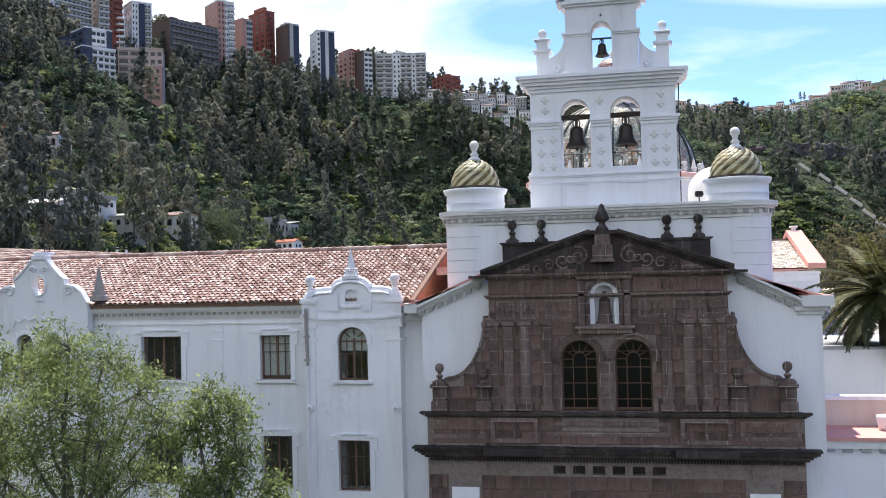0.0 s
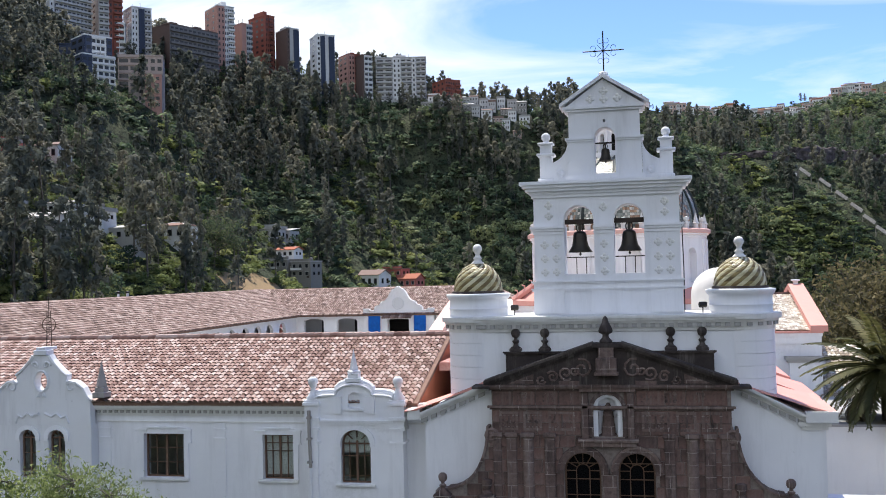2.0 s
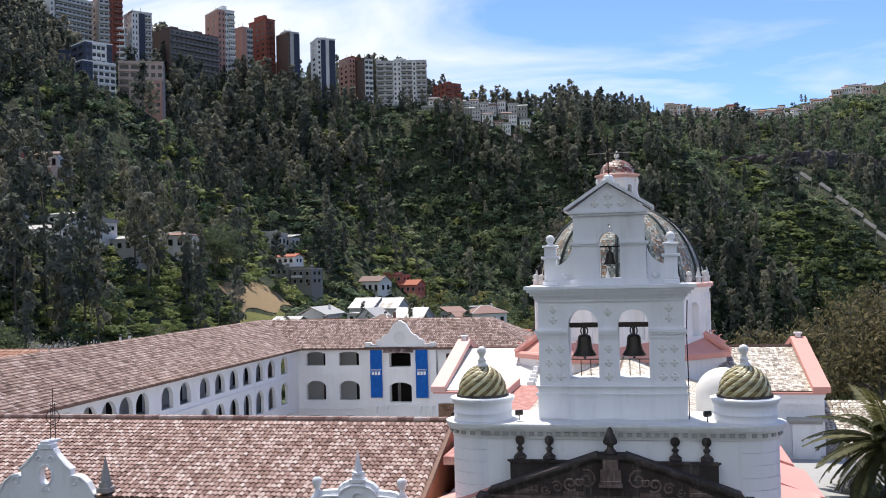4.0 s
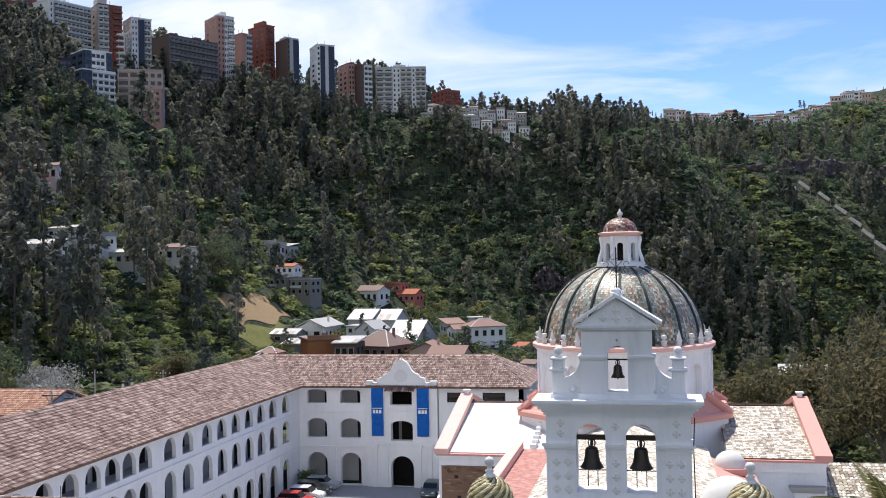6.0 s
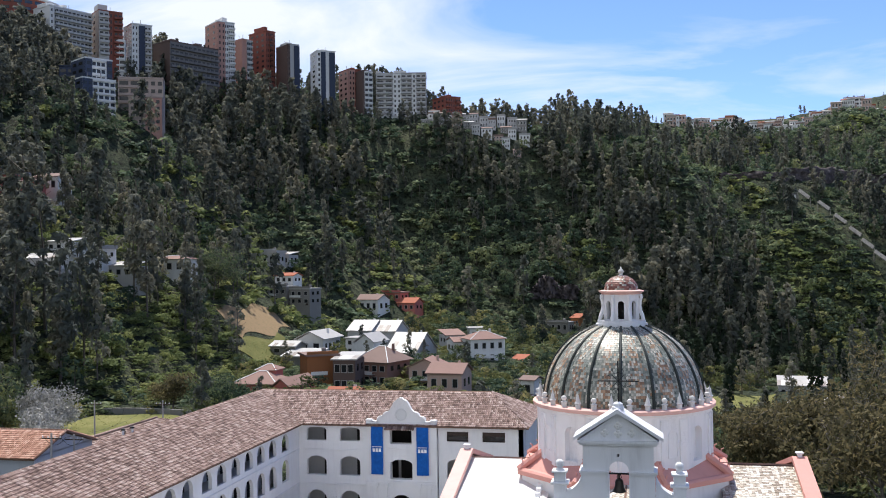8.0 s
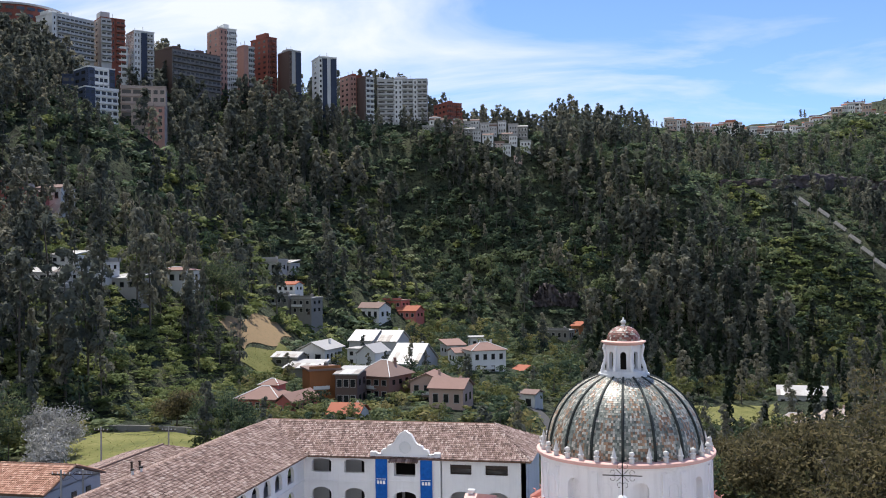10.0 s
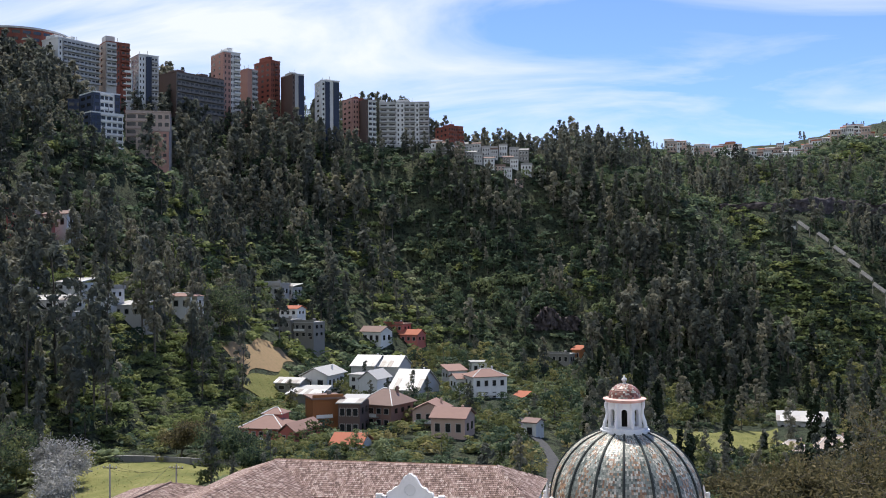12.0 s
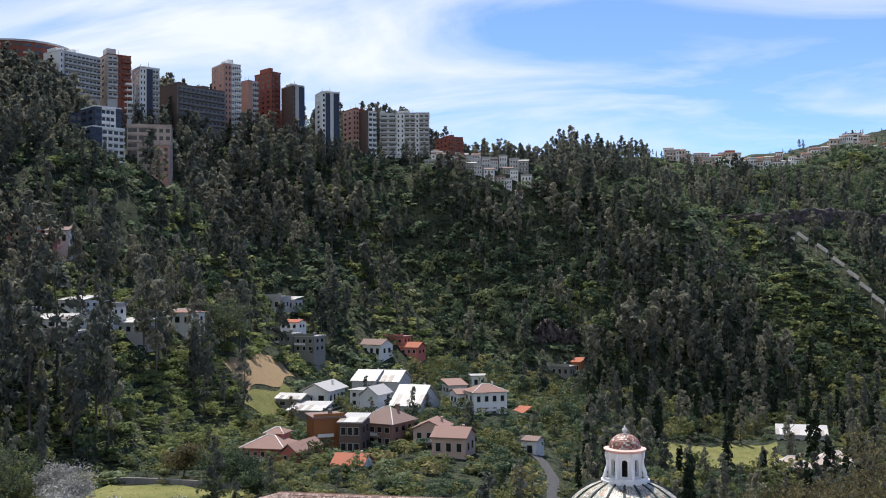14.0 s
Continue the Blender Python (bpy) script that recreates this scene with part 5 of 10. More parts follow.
    part("lantern_finial", bm, TRIM, d, "", True)
    return d


DOME_GREEN_DARK = plain("dark_green_rib_tile", (0.020, 0.027, 0.024), 0.5, 0, 0.4, 2.0, 0.5)
build_dome()


def build_transept():
    t = thing("transept", (-2.2, 38, 0), "white church transept with pink gable copings and a tiled roof", "church wing")
    xl, xr, yf, yr, yb = -15.6, 11.3, 32.7, 43.2, 53.7
    ze, zr = 15.0, 17.2
    arms = ((xl, -8.3), (5.0, xr))
    gable = [(yf - 0.03, 0), (yb + 0.03, 0), (yb + 0.03, ze - 0.1), (yr, zr - 0.1), (yf - 0.03, ze - 0.1)]
    for name, x in (("end_wall", xl - 0.2), ("end_wall", xr - 0.3)):
        M = wall_matrix((x + (0.0), 0, 0), (0, 1, 0), (-1, 0, 0))
        part(name, plate(B(), gable, [], M, 0, 0.5), WHITE, t)
    for x0, x1 in arms:
        part("front_wall", box(B(), x0, x1, yf, yf + 0.6, 0, 14.2), WHITE, t)
        part("inner_wall", box(B(), x1 - 0.5 if x0 == xl else x0, x1 if x0 == xl else x0 + 0.5, yf + 0.61, yf + 6.0, 0, 15.1), WHITE, t)
    part("rear_wall", box(B(), xl, xr, yb - 0.6, yb, 0, 14.6), WHITE, t)
    bk = part("brick_facing", box(B(), xl + 0.02, -7.5, yf - 0.06, yf + 0.02, 0, 14.0), BRICK, t, "old brown brick wall with small holes")
    # holes are near-black patches on the face, standing for the shade inside
    bm = B()
    for hx, hz in ((-14.6, 13.1), (-13.2, 12.4), (-11.3, 13.0), (-9.2, 12.9), (-12.9, 10.6), (-10.6, 11.2), (-14.4, 11.6)):
        box(bm, hx, hx + 0.28, yf - 0.09, yf - 0.05, hz, hz + 0.2)
    part("putlog_hole", bm, DARK, bk, "near-black patches for the shade in small putlog holes")
    brick_rng = random.Random(77)
    kinds = [as_mesh("brick", box(B(), 0, w, -0.03, 0.02, 0, 0.1), BRICK_ONE) for w in (0.34, 0.42, 0.5)]
    for _ in range(230):
        ob = new("brick", kinds[brick_rng.randrange(3)])
        ob.matrix_basis = Matrix.Translation((xl + 0.2 + round(brick_rng.uniform(0, 7.2) / 0.24) * 0.24, yf - 0.062, 8.6 + round(brick_rng.uniform(0, 5.2) / 0.14) * 0.14))
        adopt(ob, bk)
    for x0, x1 in arms:
        bm = box(B(), x0 - 0.15, x1 + 0.15, yf - 0.12, yf + 0.5, 14.05, 14.55)
        box(bm, x0 - 0.25, x1 + 0.25, yf - 0.25, yf + 0.5, 14.55, 14.78)
        part("eaves_band", bm, WHITE, t)
        part("eaves_coping", box(B(), x0 - 0.3, x1 + 0.3, yf - 0.32, yf + 0.5, 14.78, 14.92), PINK, t)
    part("corner_pier", box(B(), 9.3, 11.08, yf - 0.55, yf - 0.002, -6, 13.0), WHITE, t, "white corner pier")
    bm = box(B(), 9.15, 11.25, yf - 0.7, yf - 0.004, 12.8, 13.0)
    box(bm, 9.0, 11.4, yf - 0.85, yf - 0.004, 13.0, 13.2)
    part("pier_cap", bm, CONCRETE, t, "grey stone cap of the corner pier")
    # copings on the gables
    for x, w, s in ((xl - 0.45, 1.05, -1), (xr - 0.55, 1.15, 1)):
        M = wall_matrix((x, 0, 0), (0, 1, 0), (-1, 0, 0))
        bm = plate(B(), [(yf - 0.35, ze - 0.12), (yr, zr + 0.35), (yb + 0.35, ze - 0.12), (yb + 0.35, ze + 0.3), (yr, zr + 0.78), (yf - 0.35, ze + 0.3)], [], M, 0, w)
        part("gable_coping", bm, PINK_LIGHT if s < 0 else PINK, t, "pink painted gable coping")
        bm = box(B(), x + w / 2 - 0.18, x + w / 2 + 0.18, yr - 0.2, yr + 0.2, zr + 0.7, zr + 1.0, 0.03)
        box(bm, x + w / 2 - 0.3, x + w / 2 + 0.3, yr - 0.28, yr + 0.28, zr + 0.98, zr + 1.12, 0.03)
        part("gable_stone", bm, WHITE_OLD, t)
    # roof slopes
    up = Vector((0, yr - yf, zr - ze))
    ln = up.length
    # west arm: sun glare on its tiles is put into a plain white colour
    M = Matrix(((1, 0, 0, 0), (0, up.y / ln, up.z / ln, yf), (0, up.z / ln, -up.y / ln, ze), (0, 0, 0, 1)))
    bm = plate(B(), rect(xl, -8.0, 0, ln), [], M, 0, 0.15)
    part("roof_slope", bm, ROOF_WHITE, t, "roof slope in white that stands for sun glare on tiles")
    bm = plate(B(), rect(5.0, xr, 0, ln), [], M, 0.05, 0.2)
    roof = part("roof_slope", bm, CLAY_BED, t, "slope of mottled pale tiles")
    V, F, n = tile_field((5.0, yf, ze), (1, 0, 0), tuple(up), 26, int(ln / 0.30), 0.24, 0.30, None, 3, 0.5, 8, bulge=0.22)
    ob = new("roof_tiles", raw_mesh("roof_tiles", V, F, PALE_TILE))
    tagged(adopt(ob, roof), "pale grey and brown glazed tiles", kind="stuff")
    M = Matrix(((1, 0, 0, 0), (0, -up.y / ln, up.z / ln, yb), (0, up.z / ln, up.y / ln, ze), (0, 0, 0, 1)))
    part("roof_slope", plate(B(), rect(xl, xr, 0, ln), [], M, 0.0, 0.15), CLAY_GREY, t)
    # stepped white blocks where the roof meets the dome base
    bm = B()
    for k in range(11):
        y = yf + 0.4 + k * 0.85
        z = ze + (y - yf) * (zr - ze) / (yr - yf)
        box(bm, -9.0 + 0.02 * k, -8.55, y, y + 0.42, z - 0.3, z + 0.5, 0.02)
    part("stepped_block", bm, WHITE, t, "white stepped block beside the roof")
    # nave roof
    nave = thing("nave_roof", (-2.0, 20, 15), "nave roof of mottled pale brown tiles", "roof")
    for sgn in (-1, 1):
        e, r = Vector((-2.0 + sgn * 5.7, 4.7, 15.2)), Vector((-2.0, 4.7, 17.3))
        u = r - e
        Mx = Matrix(((0, u.x / u.length, 0, e.x), (1, 0, 0, e.y), (0, u.z / u.length, 0, e.z), (0, 0, 0, 1)))
        nr = Vector((0, 1, 0)).cross(u.normalized())
        nr = nr if nr.z < 0 else -nr
        for j in range(3):
            Mx[j][2] = nr[j]
        bed = part("slope", plate(B(), rect(0, 30.2, 0, u.length), [], Mx, 0.04, 0.2), CLAY_BED, nave)
        V, F, n = tile_field(tuple(e), (0, 1, 0), tuple(u), 124, int(u.length / 0.30), 0.243, 0.30, None, 3, 0.5, 12 + sgn, bulge=0.22)
        ob = new("roof_tiles", raw_mesh("roof_tiles", V, F, PALE_TILE))
        tagged(adopt(ob, bed), "pale grey and brown glazed tiles", kind="stuff")
    # a small white cupola over an aisle
    c = thing("stair_cupola", (3.1, 5.2, 15.5), "smooth white plastered cupola behind the corner tower", "cupola")
    part("shell", lathe(B(), [(1.2, 0)] + [(1.2 * math.cos(radians(a)), 2.8 + 1.15 * math.sin(radians(a))) for a in range(0, 91, 10)], (3.1, 5.2, 15.5), 28), ROOF_WHITE, c, "", True)
    c = thing("aisle_cupola", (4.95, 30.5, 14.5), "small smooth white cupola on a pink plinth", "cupola")
    part("plinth", lathe(B(), [(1.35, 0), (1.35, 0.45), (0, 0.45)], (4.95, 30.5, 14.4), 8), PINK, c, "pink eight-sided plinth")
    part("shell", lathe(B(), [(1.05 * math.cos(radians(a)), 0.45 + 1.05 * math.sin(radians(a))) for a in range(0, 91, 10)], (4.95, 30.5, 14.4), 24), ROOF_WHITE, c, "", True)
    s = thing("side_terrace_roof", (-8.3, 18, 15), "pink painted flat roof strip beside the nave", "roof")
    part("deck", box(B(), -9.35, -7.15, 5.2, 32.2, 15.05, 15.42), RED_DECK, s, "worn brick-red roof paving")
    part("parapet", box(B(), -10.05, -9.35, 15.0, 32.2, 14.4, 15.95, 0.03), PINK_LIGHT, s, "pink parapet")
    return t


RED_DECK = speckled("worn_red_paving", [(0.3, (0.28, 0.12, 0.10)), (0.5, (0.40, 0.19, 0.16)), (0.7, (0.52, 0.30, 0.26))], 2.2, 0.85, 0.3, 0.01, "object", 0.0)
PALE_TILE = speckled("pale_glazed_tile", [(0.2, (0.28, 0.225, 0.17)), (0.42, (0.46, 0.40, 0.325)), (0.6, (0.60, 0.55, 0.475)), (0.8, (0.70, 0.67, 0.61))], 2.0, 0.5, 0.3, 0.02, "island", 0.65)
build_transept()


# ---- the monastery wing beside the church ----
def window_unit(parent, x0, x1, z0, z1, y, bars_x, bars_z, arched=None, curtain=False, sill=True, mats=None, label="brown wooden window with small panes"):
    """A framed window set 0.22 m behind a wall face at y that faces -y."""
    hole = arch(x0, x1, z0, z1, arched) if arched is not None else rect(x0, x1, z0, z1)
    small = arch(x0 + 0.07, x1 - 0.07, z0 + 0.07, z1 - 0.07, None if arched is None else max(0.05, arched - 0.04)) if arched is not None else rect(x0 + 0.07, x1 - 0.07, z0 + 0.07, z1 - 0.07)
    win = part("window", plate(B(), hole, [small], FRONT, y + 0.20, y + 0.29), WOOD, parent, label)
    bm = B()
    top = z1 - (arched * 0.8 if arched else 0)
    for k in range(1, bars_x):
        x = x0 + (x1 - x0) * k / bars_x
        w = 0.045 if bars_x % 2 == 0 and k == bars_x // 2 else 0.013
        box(bm, x - w, x + w, y + 0.205, y + 0.28, z0 + 0.05, top)
    for k in bars_z:
        z = z0 + (z1 - z0) * k
        box(bm, x0 + 0.05, x1 - 0.05, y + 0.21, y + 0.275, z - 0.013, z + 0.013)
    if arched:
        c, sp, r = (x0 + x1) / 2, z1 - arched, (x1 - x0) / 2
        box(bm, x0 + 0.05, x1 - 0.05, y + 0.2, y + 0.285, sp - 0.03, sp + 0.03)
        for k in range(1, 4):
            a = math.pi * k / 4
            d, i = Vector((math.cos(a) * r * 0.95, math.sin(a) * arched * 0.95)), 0.45
            q = Vector((-d.y, d.x)).normalized() * 0.018
            p0, p1 = Vector((c, sp)) + d * i, Vector((c, sp)) + d
            plate(bm, [tuple(p0 - q), tuple(p1 - q), tuple(p1 + q), tuple(p0 + q)], [], FRONT, y + 0.21, y + 0.27)
    part("glazing_bar", bm, WOOD, win)
    part("pane", plate(B(), hole, [], FRONT, y + 0.24, y + 0.246), GLASS_CLEAR, win, "window glass").visible_shadow = False
    if curtain:
        bm = box(B(), x0 + 0.02, x1 - 0.02, y + 0.31, y + 0.33, z0 + 0.18 if arched is None else z0 + (z1 - z0) * 0.55, z1)
        part("curtain", bm, CURTAIN, win, "pale drawn curtain")
    if sill:
        bm = box(B(), x0 - 0.22, x1 + 0.22, y - 0.14, y + 0.2, z0 - 0.14, z0 - 0.02, 0.02)
        part("window_sill", bm, TRIM, parent)
    return win


def eared_frame(bm, x0, x1, z0, z1, y, w=0.22):
    """A raised plaster surround with stepped ears at the top."""
    plate(bm, [(x0 - w, z0), (x0 - w, z1 - 0.35), (x0 - w - 0.12, z1 - 0.35), (x0 - w - 0.12, z1 + w), (x0 + 0.18, z1 + w + 0.10), (x0 + 0.18, z1 + w), (x1 - 0.18, z1 + w), (x1 - 0.18, z1 + w + 0.10),
               (x1 + w + 0.12, z1 + w), (x1 + w + 0.12, z1 - 0.35), (x1 + w, z1 - 0.35), (x1 + w, z0), (x1, z0), (x1, z1), (x0, z1), (x0, z0)], [], FRONT, y - 0.07, y + 0.01)
    box(bm, x0 + 0.10, x1 - 0.10, y - 0.13, y, z1 + w + 0.02, z1 + w + 0.09)
    for a, b in ((x0 - w - 0.16, x0 + 0.16), (x1 - 0.16, x1 + w + 0.16)):
        box(bm, a, b, y - 0.13, y, z1 + w - 0.10, z1 + w - 0.03)
    for a, b in ((x0 - w - 0.15, x0 - w + 0.02), (x1 + w - 0.02, x1 + w + 0.15)):
        box(bm, a, b, y - 0.10, y, z1 - 0.42, z1 - 0.35)


def glass_clear():
    m = Mat("clear_pane", 0.05, 0, 0.5)
    m.p.inputs["Transmission Weight"].default_value = 1.0
    m.p.inputs["IOR"].default_value = 1.45
    m.colour((0.8, 0.85, 0.85))
    return m.m


GLASS_CLEAR = glass_clear()


def build_wing():
    Y = 2.1
    wing = thing("monastery_wing", (-25, 6, 0), "long two-storey whitewashed monastery wing with a clay tile roof", "building")
    xs0, xs1 = -52.0, -9.05
    bay0, bay1 = -14.3, -10.35
    wins, holes = [], []
    for c, w, kind in ((-15.99, 1.42, "curtain"), (-21.43, 1.95, "dark"), (-32.2, 1.6, "dark"), (-36.5, 1.6, "dark"), (-41.0, 1.6, "dark")):
        wins.append((c - w / 2, c + w / 2, 10.62, 12.58, None, kind))
        wins.append((c - w / 2, c + w / 2, 5.95, 8.18, None, "dark"))
    wins.append((-12.94, -11.62, 10.64, 12.92, 0.62, "dark"))
    wins.append((-12.99, -11.60, 5.95, 8.12, None, "dark"))
    wins.append((-28.32, -27.50, 10.6, 12.8, 0.40, "dark"))
    wins.append((-26.86, -26.02, 10.6, 12.8, 0.40, "dark"))
    for x0, x1, z0, z1, ar, kind in wins:
        holes.append(arch(x0, x1, z0, z1, ar) if ar else rect(x0, x1, z0, z1))
    part("wall", plate(B(), rect(xs0, xs1, 0, 13.5), holes, FRONT, Y, Y + 0.55), WHITE, wing)
    bay = [arch(-12.94, -11.62, 10.64, 12.92, 0.62), rect(-12.99, -11.60, 5.95, 8.12)]
    part("bay_wall", plate(B(), rect(-14.42, -10.16, 0, 13.5), bay, FRONT, Y - 0.58, Y - 0.002), WHITE, wing, "projecting whitewashed bay")
    bay = [arch(-28.32, -27.50, 10.6, 12.8, 0.40), arch(-26.86, -26.02, 10.6, 12.8, 0.40)]
    part("bay_wall", plate(B(), rect(-29.6, -24.7, 0, 13.0), bay, FRONT, Y - 0.6, Y - 0.002), WHITE_OLD, wing, "projecting weathered bay below the gable")
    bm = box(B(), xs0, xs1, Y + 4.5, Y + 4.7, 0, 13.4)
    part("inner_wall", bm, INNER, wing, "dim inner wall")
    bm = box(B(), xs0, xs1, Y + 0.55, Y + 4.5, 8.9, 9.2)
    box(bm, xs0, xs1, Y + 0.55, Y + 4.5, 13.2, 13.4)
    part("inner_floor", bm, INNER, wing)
    part("back_wall", box(B(), xs0, xs1, 15.4, 15.9, 0, 13.6), WHITE, wing)
    fr = B()
    for x0, x1, z0, z1, ar, kind in wins:
        Y = 1.52 if x0 > -14 or -29 < x0 < -25 else 2.1
        if ar is None:
            window_unit(wing, x0, x1, z0, z1, Y, 4, (0.08, 0.62, 0.8) if kind == "curtain" else (0.33, 0.66), None, kind == "curtain", z0 > 9)
            eared_frame(fr, x0, x1, z0, z1, Y)
        else:
            window_unit(wing, x0, x1, z0, z1, Y, 4 if x1 - x0 > 1 else 2, (0.13, 0.5), ar, x0 > -14)
            plate(fr, ring(x0, x1, z1 - ar - 0.1, z1, 0.2, ar), [], FRONT, Y - 0.09, Y + 0.01)
    part("window_surround", fr, WHITE, wing, "raised white plaster surrounds")
    Y = 2.1
    # eaves cornice and its row of small blocks
    bm = B()
    for a, b in ((xs0, -29.6), (-24.7, bay0 - 0.12), (bay1 + 0.19, xs1)):
        moulding(bm, a, b, Y, 13.38, [(0.12, 0.08), (0.16, 0.12), (0.10, 0.24), (0.14, 0.36), (0.10, 0.44)], False)
        moulding(bm, a, b, Y, 13.08, [(0.07, 0.05)], False)
    part("eaves_cornice", bm, TRIM, wing, "grey-white stepped eaves cornice")
    bm = B()
    for i in range(150):
        x = xs0 + 0.1 + i * 0.29
        if -29.7 < x < -24.7 or bay0 - 0.3 < x < bay1 + 0.2 or x > xs1 - 0.2:
            continue
        box(bm, x, x + 0.14, Y - 0.2, Y, 13.52, 13.64)
    part("eaves_blocks", bm, CONCRETE, wing)
    # pilaster strips
    for x in (-18.7, -24.3, -30.3, -34.4):
        bm = box(B(), x - 0.24, x + 0.24, Y - 0.05, Y, 0, 13.1)
        box(bm, x - 0.3, x + 0.3, Y - 0.1, Y, 12.75, 12.85)
        box(bm, x - 0.3, x + 0.3, Y - 0.1, Y, 12.35, 12.42)
        part("pilaster", bm, WHITE, wing)
    # the bay with the arched window and curved parapet
    for x in (-14.18, -10.40):
        bm = box(B(), x - 0.24, x + 0.24, Y - 0.68, Y - 0.57, 0, 12.9)
        for z, h, p in ((12.9, 0.12, 0.2), (13.02, 0.3, 0.14), (13.32, 0.14, 0.26), (13.46, 0.5, 0.16), (13.96, 0.12, 0.28), (14.08, 0.1, 0.2), (12.35, 0.08, 0.2)):
            box(bm, x - 0.24 - p * 0.5, x + 0.24 + p * 0.5, Y - 0.58 - p * 0.7, Y + 0.3, z, z + h)
        lathe(bm, [(0.1, 0), (0.16, 0.06), (0.16, 0.14), (0.05, 0.18)], (0, 0, 0), 10)
        for v in list(bm.verts)[-40:]:
            v.co = Vector((x + v.co.x, Y - 0.66 - v.co.z, 9.5 + v.co.y))
        part("pilaster", bm, WHITE, wing)
        bm = lathe(B(), [(0.3, 0), (0.3, 0.1), (0.22, 0.2), (0.12, 0.36), (0.1, 0.5), (0.16, 0.56)] + [(0.22 * math.sin(radians(a)), 0.78 - 0.22 * math.cos(radians(a))) for a in range(50, 181, 22)], (x, Y - 0.42, 14.18), 14)
        part("ball_finial", bm, WHITE_OLD, wing, "white ball finial", True)
    bm = sweep(B(), [(-14.28, Y - 0.76, 13.75), (-14.28, Y - 0.76, 12.6), (-14.26, Y - 0.72, 11.6), (-14.26, Y - 0.72, 11.3)], 0.075, 8)
    for z in (13.4, 12.5, 11.5):
        box(bm, -14.38, -14.16, Y - 0.85, Y - 0.66, z, z + 0.09, 0.01)
    part("downpipe", bm, STAINED, wing, "black-stained upper length of the downpipe")
    part("downpipe", sweep(B(), [(-14.26, Y - 0.72, 11.3), (-14.26, Y - 0.72, 1.0)], 0.07, 8), WHITE, wing, "whitewashed lower length of the downpipe")
    top = [(-14.0, 13.3), (-10.6, 13.3), (-10.6, 14.35)]
    for i in range(1, 6):
        a = radians(90 * i / 5)
        top.append((-11.42 + 0.82 * math.cos(a), 14.35 + 0.12 * math.sin(a)))
    for i in range(9):
        a = radians(180 * i / 8)
        top.append((-12.3 + 0.82 * math.cos(a), 14.47 + 0.46 * math.sin(a)))
    for i in range(5):
        a = radians(90 + 90 * i / 5)
        top.append((-13.18 + 0.82 * math.cos(a), 14.35 + 0.12 * math.sin(a)))
    top.append((-14.0, 14.35))
    part("parapet", plate(B(), top, [arch(-12.56, -12.04, 13.86, 14.52)], FRONT, Y - 0.62, Y - 0.2), WHITE, wing, "curved white parapet with a small blind niche")
    bm = box(B(), -12.6, -12.0, Y - 0.48, Y - 0.3, 13.8, 14.56)
    box(bm, -12.72, -11.88, Y - 0.72, Y - 0.5, 13.74, 13.84)
    moulding(bm, -14.0, -10.6, Y - 0.56, 13.0, [(0.12, 0.05), (0.12, 0.10), (0.1, 0.16)], False)
    sweep(bm, [(u, Y - 0.44, v + 0.03) for u, v in top[2:]], 0.17, 8)
    sweep(bm, [(u, Y - 0.66, v - 0.07) for u, v in top[2:]], 0.06, 6)
    for u in (-13.05, -11.58):
        box(bm, u - 0.2, u + 0.2, Y - 0.7, Y - 0.6, 13.6, 14.35)
    part("parapet_moulding", bm, WHITE, wing)
    bm = box(B(), -12.66, -11.98, Y - 0.7, Y - 0.18, 14.95, 15.12, 0.02)
    box(bm, -12.56, -12.08, Y - 0.62, Y - 0.24, 15.1, 15.3, 0.02)
    lathe(bm, [(0.30, 0), (0.3, 0.1), (0.2, 0.14), (0.0, 1.05)], (-12.32, Y - 0.44, 15.3), 4)
    part("obelisk", bm, WHITE_OLD, wing, "small white obelisk finial")
    # the scrolled gable with the oval opening
    g, z = -27.15, 14.2
    half = [(2.45, 13.0), (2.45, 14.2), (2.3, 14.36), (2.1, 14.72), (1.75, 15.0), (1.42, 15.05), (1.25, 14.95), (1.3, 15.3), (1.05, 15.48), (0.8, 15.72), (0.55, 15.98), (0.42, 16.2)]
    loop = [(g + u, v) for u, v in half] + [(g - u, v) for u, v in reversed(half)]
    oval = [(g + 0.31 * math.cos(radians(a)), 15.0 + 0.42 * math.sin(radians(a))) for a in range(0, 360, 24)]
    part("scrolled_gable", plate(B(), loop, [oval], FRONT, Y - 0.64, Y - 0.24), WHITE_OLD, wing, "weathered white scrolled gable with an oval opening")
    bm = B()
    for s in (-1, 1):
        for cx, cz, r in ((1.5, 14.72, 0.26), (0.28, 15.72, 0.2)):
            pts = [(g + s * (cx + (r - 0.017 * i) * math.cos(0.55 * i)), Y - 0.68, cz + (r - 0.017 * i) * math.sin(0.55 * i)) for i in range(12)]
            sweep(bm, pts, 0.05, 5)
        pts = [(g + s * u, Y - 0.66, v - 0.05) for u, v in half[1:7]]
        sweep(bm, pts, 0.07, 5)
        pts = [(g + s * u, Y - 0.66, v - 0.03) for u, v in half[7:]]
        sweep(bm, pts, 0.07, 5)
        pts = [(g + s * u, Y - 0.66, v) for u, v in ((0.15, 13.55), (0.5, 13.4), (0.75, 13.55), (1.0, 13.35), (1.2, 13.45), (1.35, 13.1))]
        sweep(bm, pts, 0.06, 5)
    sweep(bm, [(g + 0.36 * math.cos(radians(a)), Y - 0.66, 15.0 + 0.47 * math.sin(radians(a))) for a in range(0, 361, 20)], 0.06, 5)
